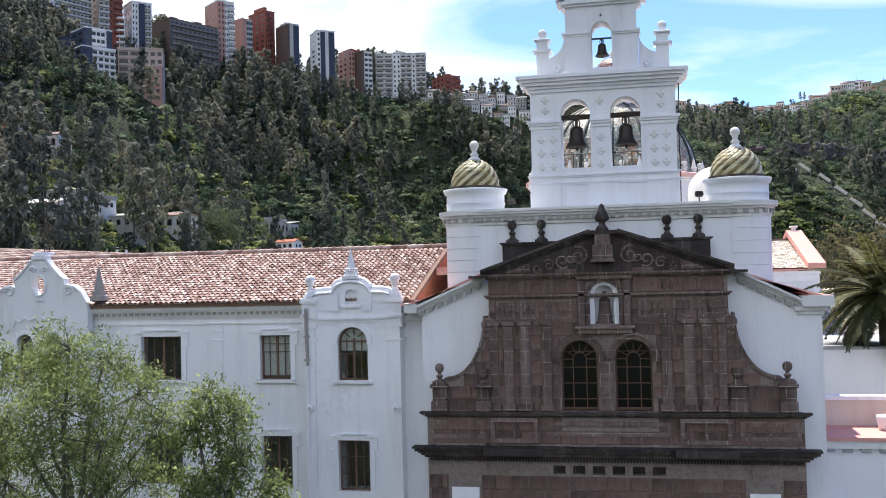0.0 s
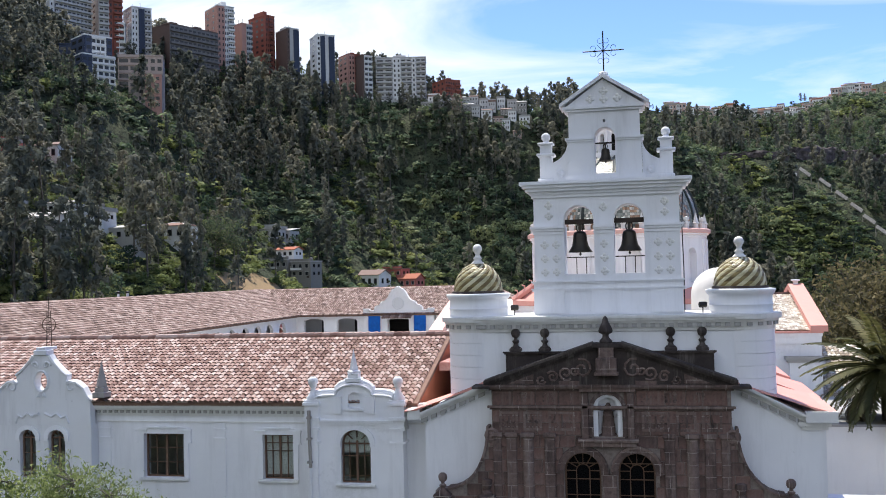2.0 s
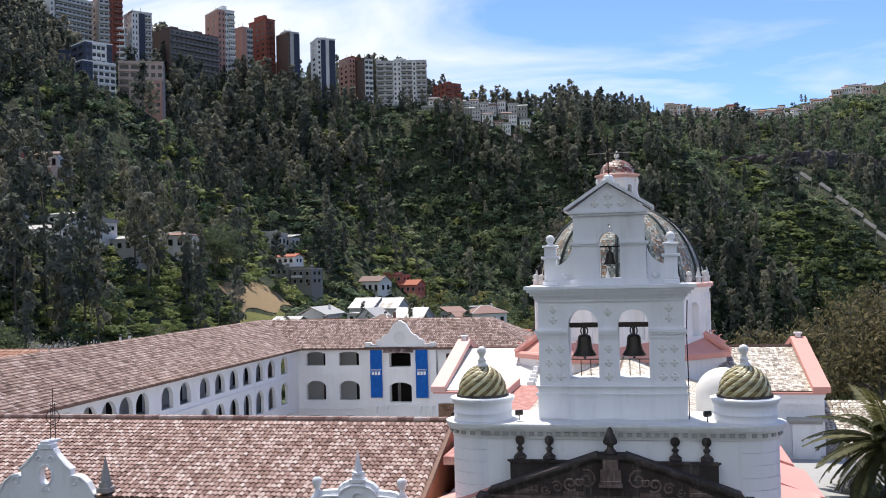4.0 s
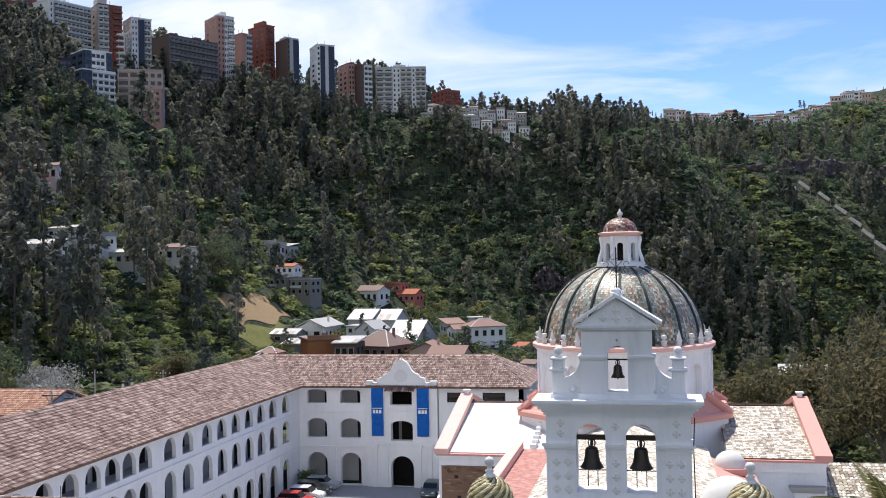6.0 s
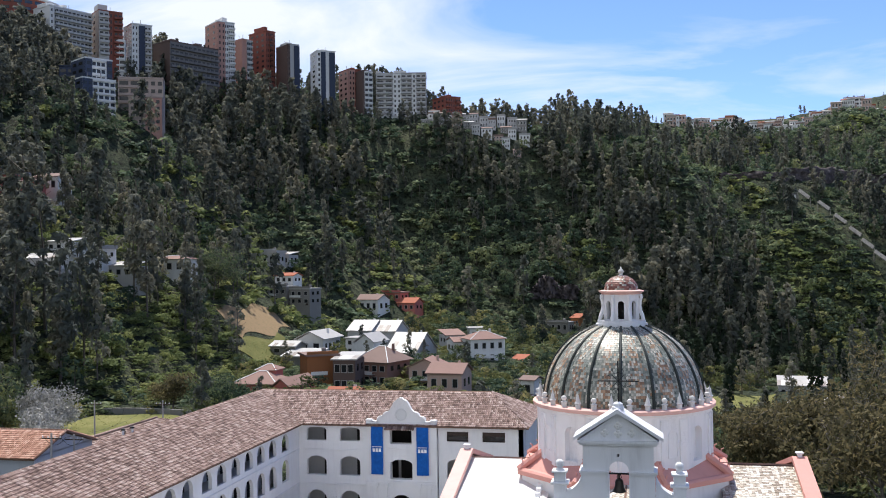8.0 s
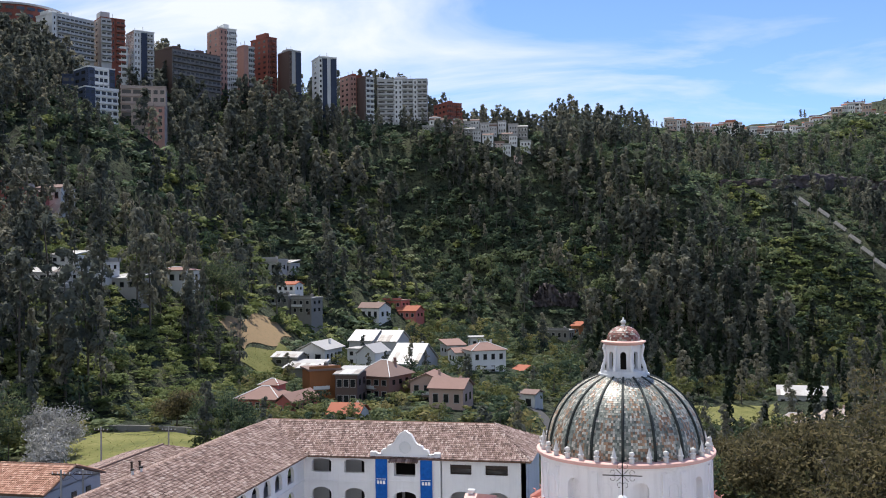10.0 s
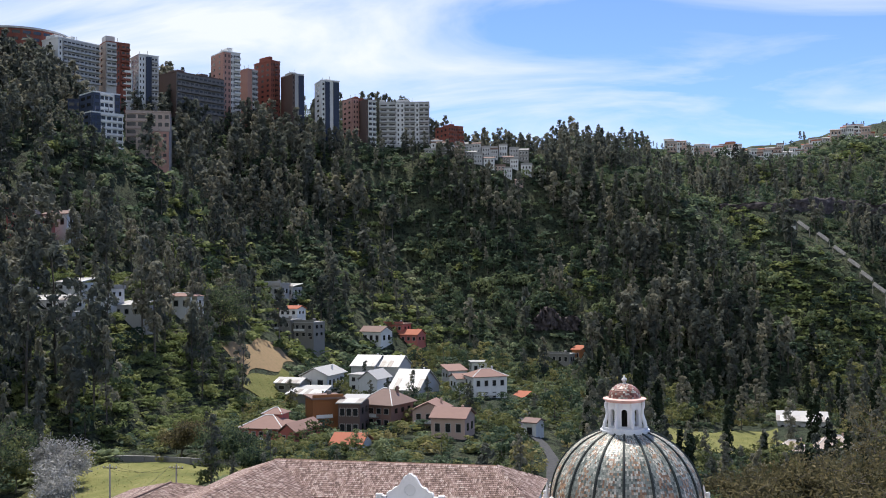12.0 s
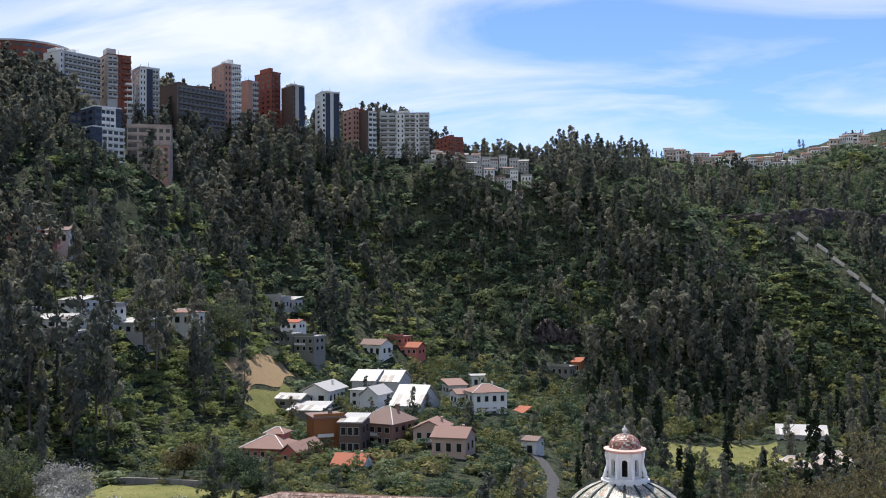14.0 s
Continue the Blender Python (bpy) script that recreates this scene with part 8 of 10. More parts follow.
house(-70.5, -63.5, 300, 8, 2.0, 8.6, TOWER_GREY, ROOF_PINK, "shed", 1.6, "grey house with a pinkish lean-to roof", 2, 2, spin=22)
house(-67.5, -61.5, 330, 7, 4.5, 9.0, TOWER_WHITE, CONCRETE, "flat", 0.4, "small white house with a flat roof", 2, 1, spin=10)
house(-63.6, -57.0, 280, 9, 0.0, 8.0, TOWER_WHITE, ROOF_PINK, "gable", 1.2, "white house with a pinkish roof", 2, 2, spin=20)
house(-80.1, -75.1, 375.5, 6, 3.5, 6.8, TOWER_WHITE, ROOF_BROWN, "hip", 1.2, "small white house with a brown roof", 2, 1)
house(-46.0, -42.0, 285, 6, -3.0, 1.2, HOUSE_PINK, ROOF_ORANGE, "shed", 1.6, "small house with a bright orange roof", 2, 1)
house(-43.0, -36.5, 281, 7, -5.0, -1.4, HOUSE_PALE, METAL_ROOF, "gable", 1.2, "pale house with a metal roof", 2, 1)
house(-34.2, -30.2, 221, 5, -2.0, 2.6, TOWER_WHITE, ROOF_BROWN, "gable", 0.8, "tiny white house with one window", 1, 1)
house(-34.7, -30.5, 398.6, 5, 4.0, 9.0, HOUSE_ORANGE, ROOF_ORANGE, "shed", 1.6, "orange house under the cliff", 2, 1)
house(-46.9, -34.5, 394.8, 6, 3.0, 7.5, BLOCK_GREY, CONCRETE, "flat", 0.3, "grey terrace house under the cliff", 4, 1)
house(46.8, 65.6, 353, 10, -19.5, -14.4, TOWER_GREY, METAL_ROOF, "shed", 2.6, "long low building with a pale metal roof", 6, 1)
house(38.5, 48.5, 284, 9, -20.0, -14.5, HOUSE_PALE, ROOF_BEIGE, "hip", 3.4, "house with a pale pinkish hipped roof among trees", 2, 1, over=1.0)
house(51.0, 62.0, 288, 9, -19.0, -13.6, HOUSE_PALE, ROOF_BEIGE, "hip", 3.8, "pale house with a steep roof among trees", 2, 1, over=1.0)
# the upper village on the left slope
for _i, (_x0, _x1, _y, _z0, _z1, _w, _r, _k, _l) in enumerate((
        (-159.7, -151.8, 172.6, 33, 39.1, BLOCK_GREY, CONCRETE, "flat", "grey block house on the slope"), (-160.9, -148.4, 189, 34, 36.6, TOWER_WHITE, METAL_ROOF, "gable", "white house with a pale metal roof"),
        (-156.1, -144.7, 183.4, 30.1, 32.6, BLOCK_GREY, METAL_ROOF, "flat", "low grey house with roof slabs"), (-162.9, -154.1, 203.7, 38.8, 41.2, TOWER_WHITE, METAL_ROOF, "shed", "small white house above the lane"),
        (-159.1, -150.2, 211.8, 36.2, 39.3, TOWER_WHITE, CONCRETE, "flat", "white house with a flat roof terrace"), (-152.5, -142.6, 215.7, 31, 34.4, TOWER_GREY, METAL_ROOF, "shed", "pale house with a lean-to roof"),
        (-153.5, -141.7, 246, 32, 36.4, TOWER_WHITE, ROOF_PINK, "hip", "white villa with a pink tile roof"), (-197.2, -190.0, 229.6, 57.6, 63.2, HOUSE_PINK, CONCRETE, "flat", "red house high on the slope"),
        (-190.0, -184.4, 229.6, 57.2, 60.8, HOUSE_PINK, ROOF_BROWN, "shed", "red house with a veranda"), (-191.9, -182.2, 240.6, 58.4, 63.2, TOWER_WHITE, ROOF_BROWN, "gable", "white house beside the red one"),
        (-158.1, -147.2, 337, 34.5, 39, TOWER_GREY, METAL_ROOF, "flat", "grey house on the wooded slope"), (-152.8, -144.8, 345, 34, 38.4, TOWER_GREY, METAL_ROOF, "shed", "grey house with a lean-to roof"))):
    house(_x0, _x1, _y, 8, _z0, _z1, _w, _r, _k, 1.2, _l, 3, 1 if _z1 - _z0 < 5 else 2, 0.4, group="slope houses")
# far houses on the right-hand ridge
for _i in range(52):
    _r = random.Random(100 + _i)
    _x = 14 + (_i % 26) * 6.6 + _r.uniform(-2, 2)
    _y = (748 if _i < 26 else 728) + _r.uniform(-8, 8)
    _g = float(ground_z(np.array([_x]), np.array([_y]))[0])
    _h = _r.uniform(5, 9)
    house(_x, _x + _r.uniform(5, 9), _y, 8, _g, _g + _h, _r.choice((TOWER_WHITE, TOWER_GREY, TOWER_WHITE, HOUSE_PALE)), _r.choice((CONCRETE, ROOF_BROWN, ROOF_ORANGE, CONCRETE)), _r.choice(("flat", "flat", "gable")), 0.9,
          "small pale house on the far ridge", 3, 2, 0.3, group="houses on the far ridge")
tower("white and red banded apartment block on the ridge", 146.0, 161.2, 752, 134, 155.2, BRICK_RED, [(0, 1, 4, 0.7, "band", TOWER_WHITE)], 12)
for _i in range(30):
    _r = random.Random(400 + _i)
    _row, _k = divmod(_i, 10)
    _x0 = -118.0 + 5.4 * _k + 2.4 * (_row % 2) + _r.uniform(-0.8, 0.8)
    _x1, _y, _h = _x0 + _r.uniform(4.2, 6.6), (490, 483, 476)[_row] + _r.uniform(-1.5, 1.5), _r.choice((3.4, 5.2, 5.6, 6.4))
    _g = float(ground_z(np.array([(_x0 + _x1) / 2]), np.array([float(_y)]))[0])
    house(_x0, _x1, _y, 7, _g, _g + _h, _r.choice((TOWER_WHITE, HOUSE_PALE, TOWER_WHITE, TOWER_BEIGE, TOWER_GREY, BLOCK_GREY)), _r.choice((CONCRETE, ROOF_BROWN, CONCRETE)), _r.choice(("flat", "gable", "flat")), 0.9, "pale house below the ridge towers", 3, 2, 0.2, group="houses below the towers")


SIDE_TOP = 10.35  # top of the plain building on the far side of the church
# ---- near left: low tiled building, and the sacristy at the church's right ----
_n = thing("tiled_annex", (-70, 56, 3), "low annex with an orange tile roof and grey-blue gable wall", "building")
_w = plaster("grey_blue_wall", (0.42, 0.46, 0.52), (0.3, 0.32, 0.36), 0.2, 0.3)
part("wall", box(B(), -84, -62.2, 51.2, 62.0, -2, 14.4), _w, _n)
part("gable_wall", plate(B(), [(51.2, 14.3), (62.0, 14.3), (56.5, 16.05)], [], wall_matrix((-62.2, 0, 0), (0, 1, 0), (1, 0, 0)), 0, 0.4), _w, _n, "grey-blue plastered gable")
hip_slope(_n, (-84, 50.6, 14.35), (1, 0, 0), (0, 5.9, 2.0), 22.2, 6.25, 0, 0.0, 41, CLAY_ORANGE, label="orange clay tile slope")
hip_slope(_n, (-84, 62.6, 14.35), (1, 0, 0), (0, -6.1, 2.0), 22.2, 6.4, 0, 0.0, 42, CLAY_ORANGE)
bm_ = B()
for _y in (53.4, 56.2, 59.0):
    box(bm_, -62.22, -62.1, _y, _y + 0.9, 12.2, 13.4)
part("window", bm_, GLASS, _n, "small dark gable windows")

VENTS = ((-63.14, 70.65, 13.7), (-62.69, 71.81, 13.6))
# low building between the annex and the court wing
_n = thing("court_annex", (-67, 78, 3), "low building with a weathered hipped tile roof", "building")
part("wall", box(B(), -76.0, -58.0, 62.4, 92.4, -2, 10.25), WHITE_COURT, _n)
_l = math.hypot(9.5, 2.7)
hip_slope(_n, (-57.5, 62.2, 10.3), (0, 1, 0), (-9.5, 0, 2.7), 30.8, _l, 0.0, 7.0, 51, CLAY_GREY, label="slope of weathered clay tiles")
hip_slope(_n, (-76.5, 62.2, 10.3), (0, 1, 0), (9.5, 0, 2.7), 30.8, _l, 0.0, 7.0, 52, CLAY_GREY)
hip_slope(_n, (-76.5, 93.0, 10.3), (1, 0, 0), (0, -7.0, 2.7), 19.0, math.hypot(7.0, 2.7), 9.5, 9.5, 53, CLAY_GREY)
part("ridge", sweep(B(), [(-67, 62.2, 13.08), (-67, 86.0, 13.08)], 0.16, 6), CLAY_GREY, _n, "row of ridge tiles")
for _x, _y, _z in VENTS:
    _b = lathe(B(), [(0.13, 10.5), (0.13, _z), (0.2, _z + 0.02), (0.2, _z + 0.12), (0, _z + 0.14)], (_x, _y, 0), 10)
    single("vent_pipe", _b, WOOD_DARK, "dark vent pipe with a pale cap standing on the roof", "pipe", group="vent pipes on the annex")

_s = thing("sacristy", (20, 40, 0), "low white sacristy with a mottled tile roof", "building")
part("wall", box(B(), 11.3, 34, 32.0, 48, -6, 10.0), WHITE, _s)
part("eaves_band", box(B(), 11.2, 34.2, 31.8, 32.1, 9.5, 10.0), TRIM, _s)
_b = hip_slope(_s, (11.0, 31.6, 10.0), (1, 0, 0), (0, 8.4, 3.3), 23.2, 9.0, 0, 0, 45, PALE_TILE, pitch=0.30, gap=0.36, label="mottled pale tile slope")
hip_slope(_s, (11.0, 48.4, 10.0), (1, 0, 0), (0, -8.4, 3.3), 23.2, 9.0, 0, 0, 46, PALE_TILE, pitch=0.30, gap=0.36)
PALE_STAINED = plaster("stained_pale_wall", (0.60, 0.52, 0.47), (0.36, 0.30, 0.27), 0.4, 0.5)
_t = thing("side_building", (20, 26, 0), "plain off-white flat-roofed building beside the church", "building")
part("wall", box(B(), 6.56, 34, 20.0, 31.7, -4, SIDE_TOP), WHITE_COURT, _t)
part("roof_edge", box(B(), 6.56, 34.1, 19.85, 31.7, SIDE_TOP, SIDE_TOP + 0.14), CONCRETE, _t, "thin grey roof edge")
_t = thing("side_terrace", (20, 6, 0), "low white terrace wall with pink coping beside the church", "wall")
part("wall", box(B(), 6.56, 34, 3.4, 3.9, -4, 7.9), WHITE, _t)
bm_ = B()
for _i in range(40):
    box(bm_, 6.9 + _i * 0.68, 7.25 + _i * 0.68, 3.24, 3.42, 7.55, 7.75)
part("coping_block", bm_, CONCRETE, _t, "row of grey blocks")
bm_ = box(B(), 6.56, 34, 3.2, 4.4, 7.70, 8.02)
part("cornice", bm_, TRIM, _t)
part("coping", box(B(), 6.56, 34, 3.1, 6.4, 8.02, 8.16), PINK, _t, "pink coping")
part("parapet", box(B(), 6.56, 34, 6.4, 6.8, 7.6, 9.25), PALE_STAINED, _t, "stained pale parapet wall")
part("parapet_top", box(B(), 6.56, 34, 6.3, 6.95, 9.25, 9.42), WHITE, _t)
part("deck", box(B(), 6.56, 34, 6.8, 19.9, -6, 4.6), CONCRETE, _t)
_p = lathe(B(), [(0.0, 0), (0.3, 0), (0.38, 0.55), (0.36, 0.6), (0.33, 0.55), (0.26, 0.05), (0, 0.05)], (9.6, 5.2, 8.16), 16)
single("white_pot", _p, WHITE_OLD, "empty white pot standing on the pink coping", "pot", smooth=True)

STAIR_SLAB = plain("worn_stair_slab", (0.26, 0.245, 0.215), 0.85, 0, 0.2, 1.0, 0.35)
# the roofed stairway that climbs the far slope
for _i, (_x, _y, _z) in enumerate(((75.0, 500, 71.6), (83.7, 494, 65.2), (90.4, 488, 58.0), (96.2, 482, 51.3), (100.7, 476, 45.0), (105.2, 470, 39.1), (109.6, 464, 32.6), (112.9, 458, 27.4))):
    _x, _z = _x + 4.2, _z - 4.2
    _t = thing("stair_roof", (_x, _y, _z - 4), "pale slab roof over a stairway on the slope", "roof", "stairway roofs")
    _m = Matrix.Translation((_x, _y, _z)) @ Matrix.Rotation(radians(38), 4, "Y") @ Matrix.Rotation(radians(42), 4, "X")
    _b = box(B(), -3.3, 3.3, -1.5, 1.5, -0.2, 0.2)
    bmesh.ops.transform(_b, matrix=_m, verts=_b.verts)
    part("slab", _b, STAIR_SLAB, _t)
    _b = B()
    for _dx in (-3.0, 3.0):
        box(_b, _x + _dx - 0.2, _x + _dx + 0.2, _y - 0.2, _y + 0.2, max(float(ground_z(np.array([_x + _dx]), np.array([_y]))[0]) - 1, _z - _dx * 0.72 - 5.0), _z - _dx * 0.72)
    part("post", _b, STAIR_SLAB, _t)


def rock_cutting(name, pts, height, seed, label):
    """A bare rough rock face along a line on the slope, as a thick sheet with an uneven front."""
    rng = np.random.default_rng(seed)
    n, m = 70, 9
    P = np.array(pts, float)
    t = np.linspace(0, len(P) - 1, n)
    xs, ys = np.interp(t, np.arange(len(P)), P[:, 0]), np.interp(t, np.arange(len(P)), P[:, 1])
    g = ground_z(xs, ys)
    hh = height * (0.75 + 0.25 * np.sin(np.linspace(0, 9, n) + seed)) * np.sin(np.pi * np.clip(np.linspace(0.04, 0.96, n), 0, 1)) ** 0.4
    V, F = [], []
    for k in range(m):
        f = k / (m - 1)
        V.append(np.stack([xs + rng.normal(size=n) * 0.5, ys - 1.5 + 2.2 * f + rng.normal(size=n) * 0.7, g - 1.0 + (hh + 1.0) * f + rng.normal(size=n) * 0.3], -1))
    V.append(np.stack([xs, ys + 9, g + hh - 2.0], -1))
    V = np.concatenate(V)
    for k in range(m):
        for i in range(n - 1):
            F.append((k * n + i, k * n + i + 1, (k + 1) * n + i + 1, (k + 1) * n + i))
    tagged(new(name, raw_mesh(name, V, F, ROCK)), label, "rock face", kind="structure")


ROCK = speckled("dark_bare_rock", [(0.3, (0.035, 0.030, 0.033)), (0.5, (0.075, 0.064, 0.066)), (0.7, (0.14, 0.118, 0.112))], 0.35, 0.95, 1.0, 0.8, "object", 0.0)
CUTTINGS = ([(38, 512), (60, 512), (84, 528), (108, 560), (140, 572), (180, 580)], [(-54, 407), (-43, 410), (-32, 412)], [(20, 536), (44, 540)])
rock_cutting("rock_face", CUTTINGS[0], 8.5, 3, "dark rock cutting along the road on the slope")
rock_cutting("rock_face", CUTTINGS[1], 10.0, 5, "bare brown cliff above the last houses")
rock_cutting("rock_face", CUTTINGS[2], 5.0, 6, "bare rock ledge between the trees")
# a white-lettered hoarding at the head of the stairway
_h = thing("hoarding", (72.5, 503, 62), "low grey hoarding with large pale letters at the stairway", "sign")
part("board", box(B(), 67.0, 76.5, 503, 503.3, 61.0, 68.4), BLOCK_GREY, _h)
for _i, _x in enumerate((67.8, 70.6, 73.6)):
    part("lettering", box(B(), _x, _x + 2.2, 502.9, 503.0, 64.4, 67.4), PAPER, _h, "pale bar of lettering")


# ---- cars and small things in and round the court ----
CAR_GLASS = glass("car_glass", (0.012, 0.014, 0.016))
TYRE = plain("tyre_rubber", (0.02, 0.02, 0.02), 0.9)
RIM = plain("grey_rim", (0.30, 0.30, 0.31), 0.4, 0.8)
LAMP_GLASS = plain("clear_lamp_glass", (0.6, 0.6, 0.6), 0.2, 0, 0.6)


def car_paint(name, c):
    return plain(name, c, 0.28, 0.0, 0.6, 0.8, 0.06)


def car(x, y, z, turn, paint, label, length=4.2, width=1.76, height=1.48):
    """A parked hatchback: body, cabin glass, roof, wheels and lamps. Its nose points along its own +x."""
    L, W = length / 2, width / 2
    at = pose(x, y, z, 0, 0, turn)
    c = thing("car", (x, y, z), label, "car", "cars parked in the court")

    def placed(bm):
        bmesh.ops.transform(bm, matrix=at, verts=bm.verts)
        return bm
    side = wall_matrix((0, -W, 0), (1, 0, 0), (0, -1, 0))
    low = [(-L, 0.35), (-L + 0.05, 0.92), (-L + 0.35, 0.98), (L - 1.25, 0.95), (L - 0.35, 0.80), (L - 0.02, 0.62), (L, 0.34), (L - 0.2, 0.22), (-L + 0.2, 0.22)]
    bm = plate(B(), low, [], side, 0.0, width)
    bmesh.ops.bevel(bm, geom=[e for e in bm.edges], offset=0.05, segments=2, affect="EDGES")
    part("body", placed(bm), paint, c)
    cab = [(-L + 0.22, 0.95), (-L + 0.55, height - 0.1), (0.35, height - 0.08), (L - 1.2, 0.94)]
    bm = plate(B(), cab, [], side, 0.10, width - 0.10)
    part("window_glass", placed(bm), CAR_GLASS, c, "dark car glass")
    bm = box(B(), -L + 0.5, 0.42, -W + 0.12, W - 0.12, height - 0.11, height, 0.04)
    part("roof", placed(bm), paint, c)
    for sx in (-L + 0.78, L - 0.8):
        for sy in (-1, 1):
            bm = lathe(B(), [(0.19, -0.1), (0.30, -0.1), (0.31, 0.0), (0.30, 0.1), (0.19, 0.1)], (0, 0, 0), 14)
            for v in bm.verts:
                v.co = Vector((sx + v.co.x, sy * (W - 0.09) + v.co.z, 0.31 + v.co.y))
            wheel = part("wheel", placed(bm), TYRE, c, "black tyre")
            bm = lathe(B(), [(0.0, -0.06), (0.19, -0.06), (0.19, 0.08), (0.0, 0.10)], (0, 0, 0), 12)
            for v in bm.verts:
                v.co = Vector((sx + v.co.x, sy * (W - 0.09) + v.co.z * sy, 0.31 + v.co.y))
            part("rim", placed(bm), RIM, wheel, "grey wheel rim")
    for sy in (-1, 1):
        part("headlight", placed(box(B(), L - 0.30, L - 0.04, sy * (W - 0.3) - 0.16, sy * (W - 0.3) + 0.16, 0.62, 0.76, 0.03)), LAMP_GLASS, c, "clear headlight")
        part("mirror", placed(box(B(), L - 1.35, L - 1.2, sy * (W + 0.08) - 0.09, sy * (W + 0.08) + 0.09, 0.92, 1.04, 0.03)), paint, c)
    part("number_plate", placed(box(B(), L - 0.02, L + 0.012, -0.22, 0.22, 0.36, 0.46)), PAPER, c)
    return c


for _x, _y, _t, _p, _l in ((-38.4, 62.9, 0, car_paint("red_car_paint", (0.42, 0.02, 0.02)), "small red hatchback parked beside the arcade"),
                           (-38.2, 65.6, 0, car_paint("white_car_paint", (0.75, 0.75, 0.75)), "white hatchback parked beside the arcade"),
                           (-38.3, 68.2, 0, car_paint("dark_car_paint", (0.05, 0.055, 0.06)), "dark grey estate car parked beside the arcade"),
                           (-38.1, 70.8, 0, car_paint("silver_car_paint", (0.42, 0.43, 0.44)), "silver car parked in the court corner"),
                           (-24.7, 69.4, -90, car_paint("teal_car_paint", (0.06, 0.09, 0.09)), "dark teal car parked before the portal"),
                           (-22.3, 67.4, -90, car_paint("bright_white_car_paint", (0.8, 0.8, 0.8)), "white car parked beside the brick wall")):
    car(_x, _y, 3.12, _t, _p, _l)


def utility_pole(x, y, z0, z1, label):
    p = thing("utility_pole", (x, y, z0), label, "pole", "utility poles")
    part("pole", lathe(B(), [(0.16, 0), (0.10, z1 - z0), (0, z1 - z0)], (x, y, z0), 8), CONCRETE, p)
    part("crossarm", box(B(), x - 1.1, x + 1.1, y - 0.06, y + 0.06, z1 - 0.6, z1 - 0.48), WOOD_DARK, p)
    for dx in (-1.0, -0.4, 0.4, 1.0):
        part("insulator", lathe(B(), [(0.05, 0), (0.07, 0.08), (0.04, 0.22), (0, 0.24)], (x + dx, y, z1 - 0.48), 6), WHITE_OLD, p)
    return p


POLES = ((-60.7, 52.0, 16.8), (-60.9, 56.4, 15.9), (-76.8, 86.5, 15.2), (-68.2, 90.0, 14.8))
for _x, _y, _z in POLES:
    utility_pole(_x, _y, float(ground_z(np.array([_x]), np.array([_y]))[0]) - 0.5, _z, "grey concrete utility pole with a crossarm")
for (_a, _b) in ((0, 1), (2, 3), (1, 3)):
    _p, _q = Vector(POLES[_a]), Vector(POLES[_b])
    for _dx in (-1.0, 1.0):
        _pts = [tuple(_p.lerp(_q, i / 10) + Vector((_dx, 0, -0.3 - 0.9 * 4 * (i / 10) * (1 - i / 10)))) for i in range(11)]
        single("power_line", sweep(B(), _pts, 0.02, 4), IRON, "black power line strung between poles", "cable", "power lines")
for _x, _y in ((-49.1, 45.9), (-48.9, 47.2)):
    _c = thing("chimney_pot", (_x, _y, 17.6), "small white vent pipe with a dark cap on a tile roof", "chimney", "roof vents")
    part("pipe", lathe(B(), [(0.12, 0), (0.12, 0.7), (0, 0.7)], (_x, _y, 17.6), 10), WHITE_OLD, _c)
    part("cap", lathe(B(), [(0.0, 0), (0.2, 0.0), (0.2, 0.14), (0, 0.2)], (_x, _y, 18.34), 10), IRON, _c)
# low stone wall along the meadow's far side
_w = thing("field_wall", (-98, 147, 3), "low dark stone wall at the meadow's edge", "wall")
for _i in range(12):
    _x = -112 + _i * 2.6
    _g = float(ground_z(np.array([_x]), np.array([147.0]))[0])
    part("wall_section", box(B(), _x, _x + 2.55, 146.6, 147.1, _g - 0.5, _g + 1.3, 0.05), BLOCK_GREY, _w)


# ---- trees ----
# EUCALYPT, BROADLEAF and SHRUB carry distance haze as extra blue in their colours
EUCALYPT = foliage("eucalyptus_leaves", [(0.15, (0.040, 0.050, 0.044)), (0.45, (0.126, 0.138, 0.114)), (0.70, (0.225, 0.22, 0.168)), (0.92, (0.33, 0.30, 0.21))], 0.8, 0.38, 0.05)
BROADLEAF = foliage("broadleaf_leaves", [(0.15, (0.020, 0.038, 0.028)), (0.45, (0.066, 0.102, 0.062)), (0.72, (0.155, 0.190, 0.095)), (0.95, (0.29, 0.285, 0.12))], 0.8, 0.38, 0.05)
SHRUB = foliage("shrub_leaves", [(0.15, (0.030, 0.054, 0.036)), (0.45, (0.096, 0.140, 0.084)), (0.72, (0.195, 0.235, 0.122)), (0.95, (0.30, 0.30, 0.160))], 0.8, 0.38, 0.04)
# yellow-green species, with the glades' sunlight put into the leaf colour
BRIGHT_SHRUB = foliage("sunlit_green_leaves", [(0.15, (0.060, 0.090, 0.036)), (0.45, (0.145, 0.185, 0.068)), (0.72, (0.245, 0.270, 0.100)), (0.95, (0.37, 0.345, 0.155))], 0.8, 0.40, 0.06)
CYPRESS = foliage("cypress_leaves", [(0.1, (0.008, 0.016, 0.009)), (0.5, (0.018, 0.030, 0.014)), (0.9, (0.036, 0.048, 0.024))], 0.85, 0.12, 0.2)
GARDEN = foliage("garden_leaves", [(0.1, (0.045, 0.058, 0.026)), (0.38, (0.105, 0.125, 0.050)), (0.62, (0.20, 0.205, 0.078)), (0.8, (0.29, 0.255, 0.115)), (0.95, (0.33, 0.26, 0.15))], 0.8, 0.42, 0.06)
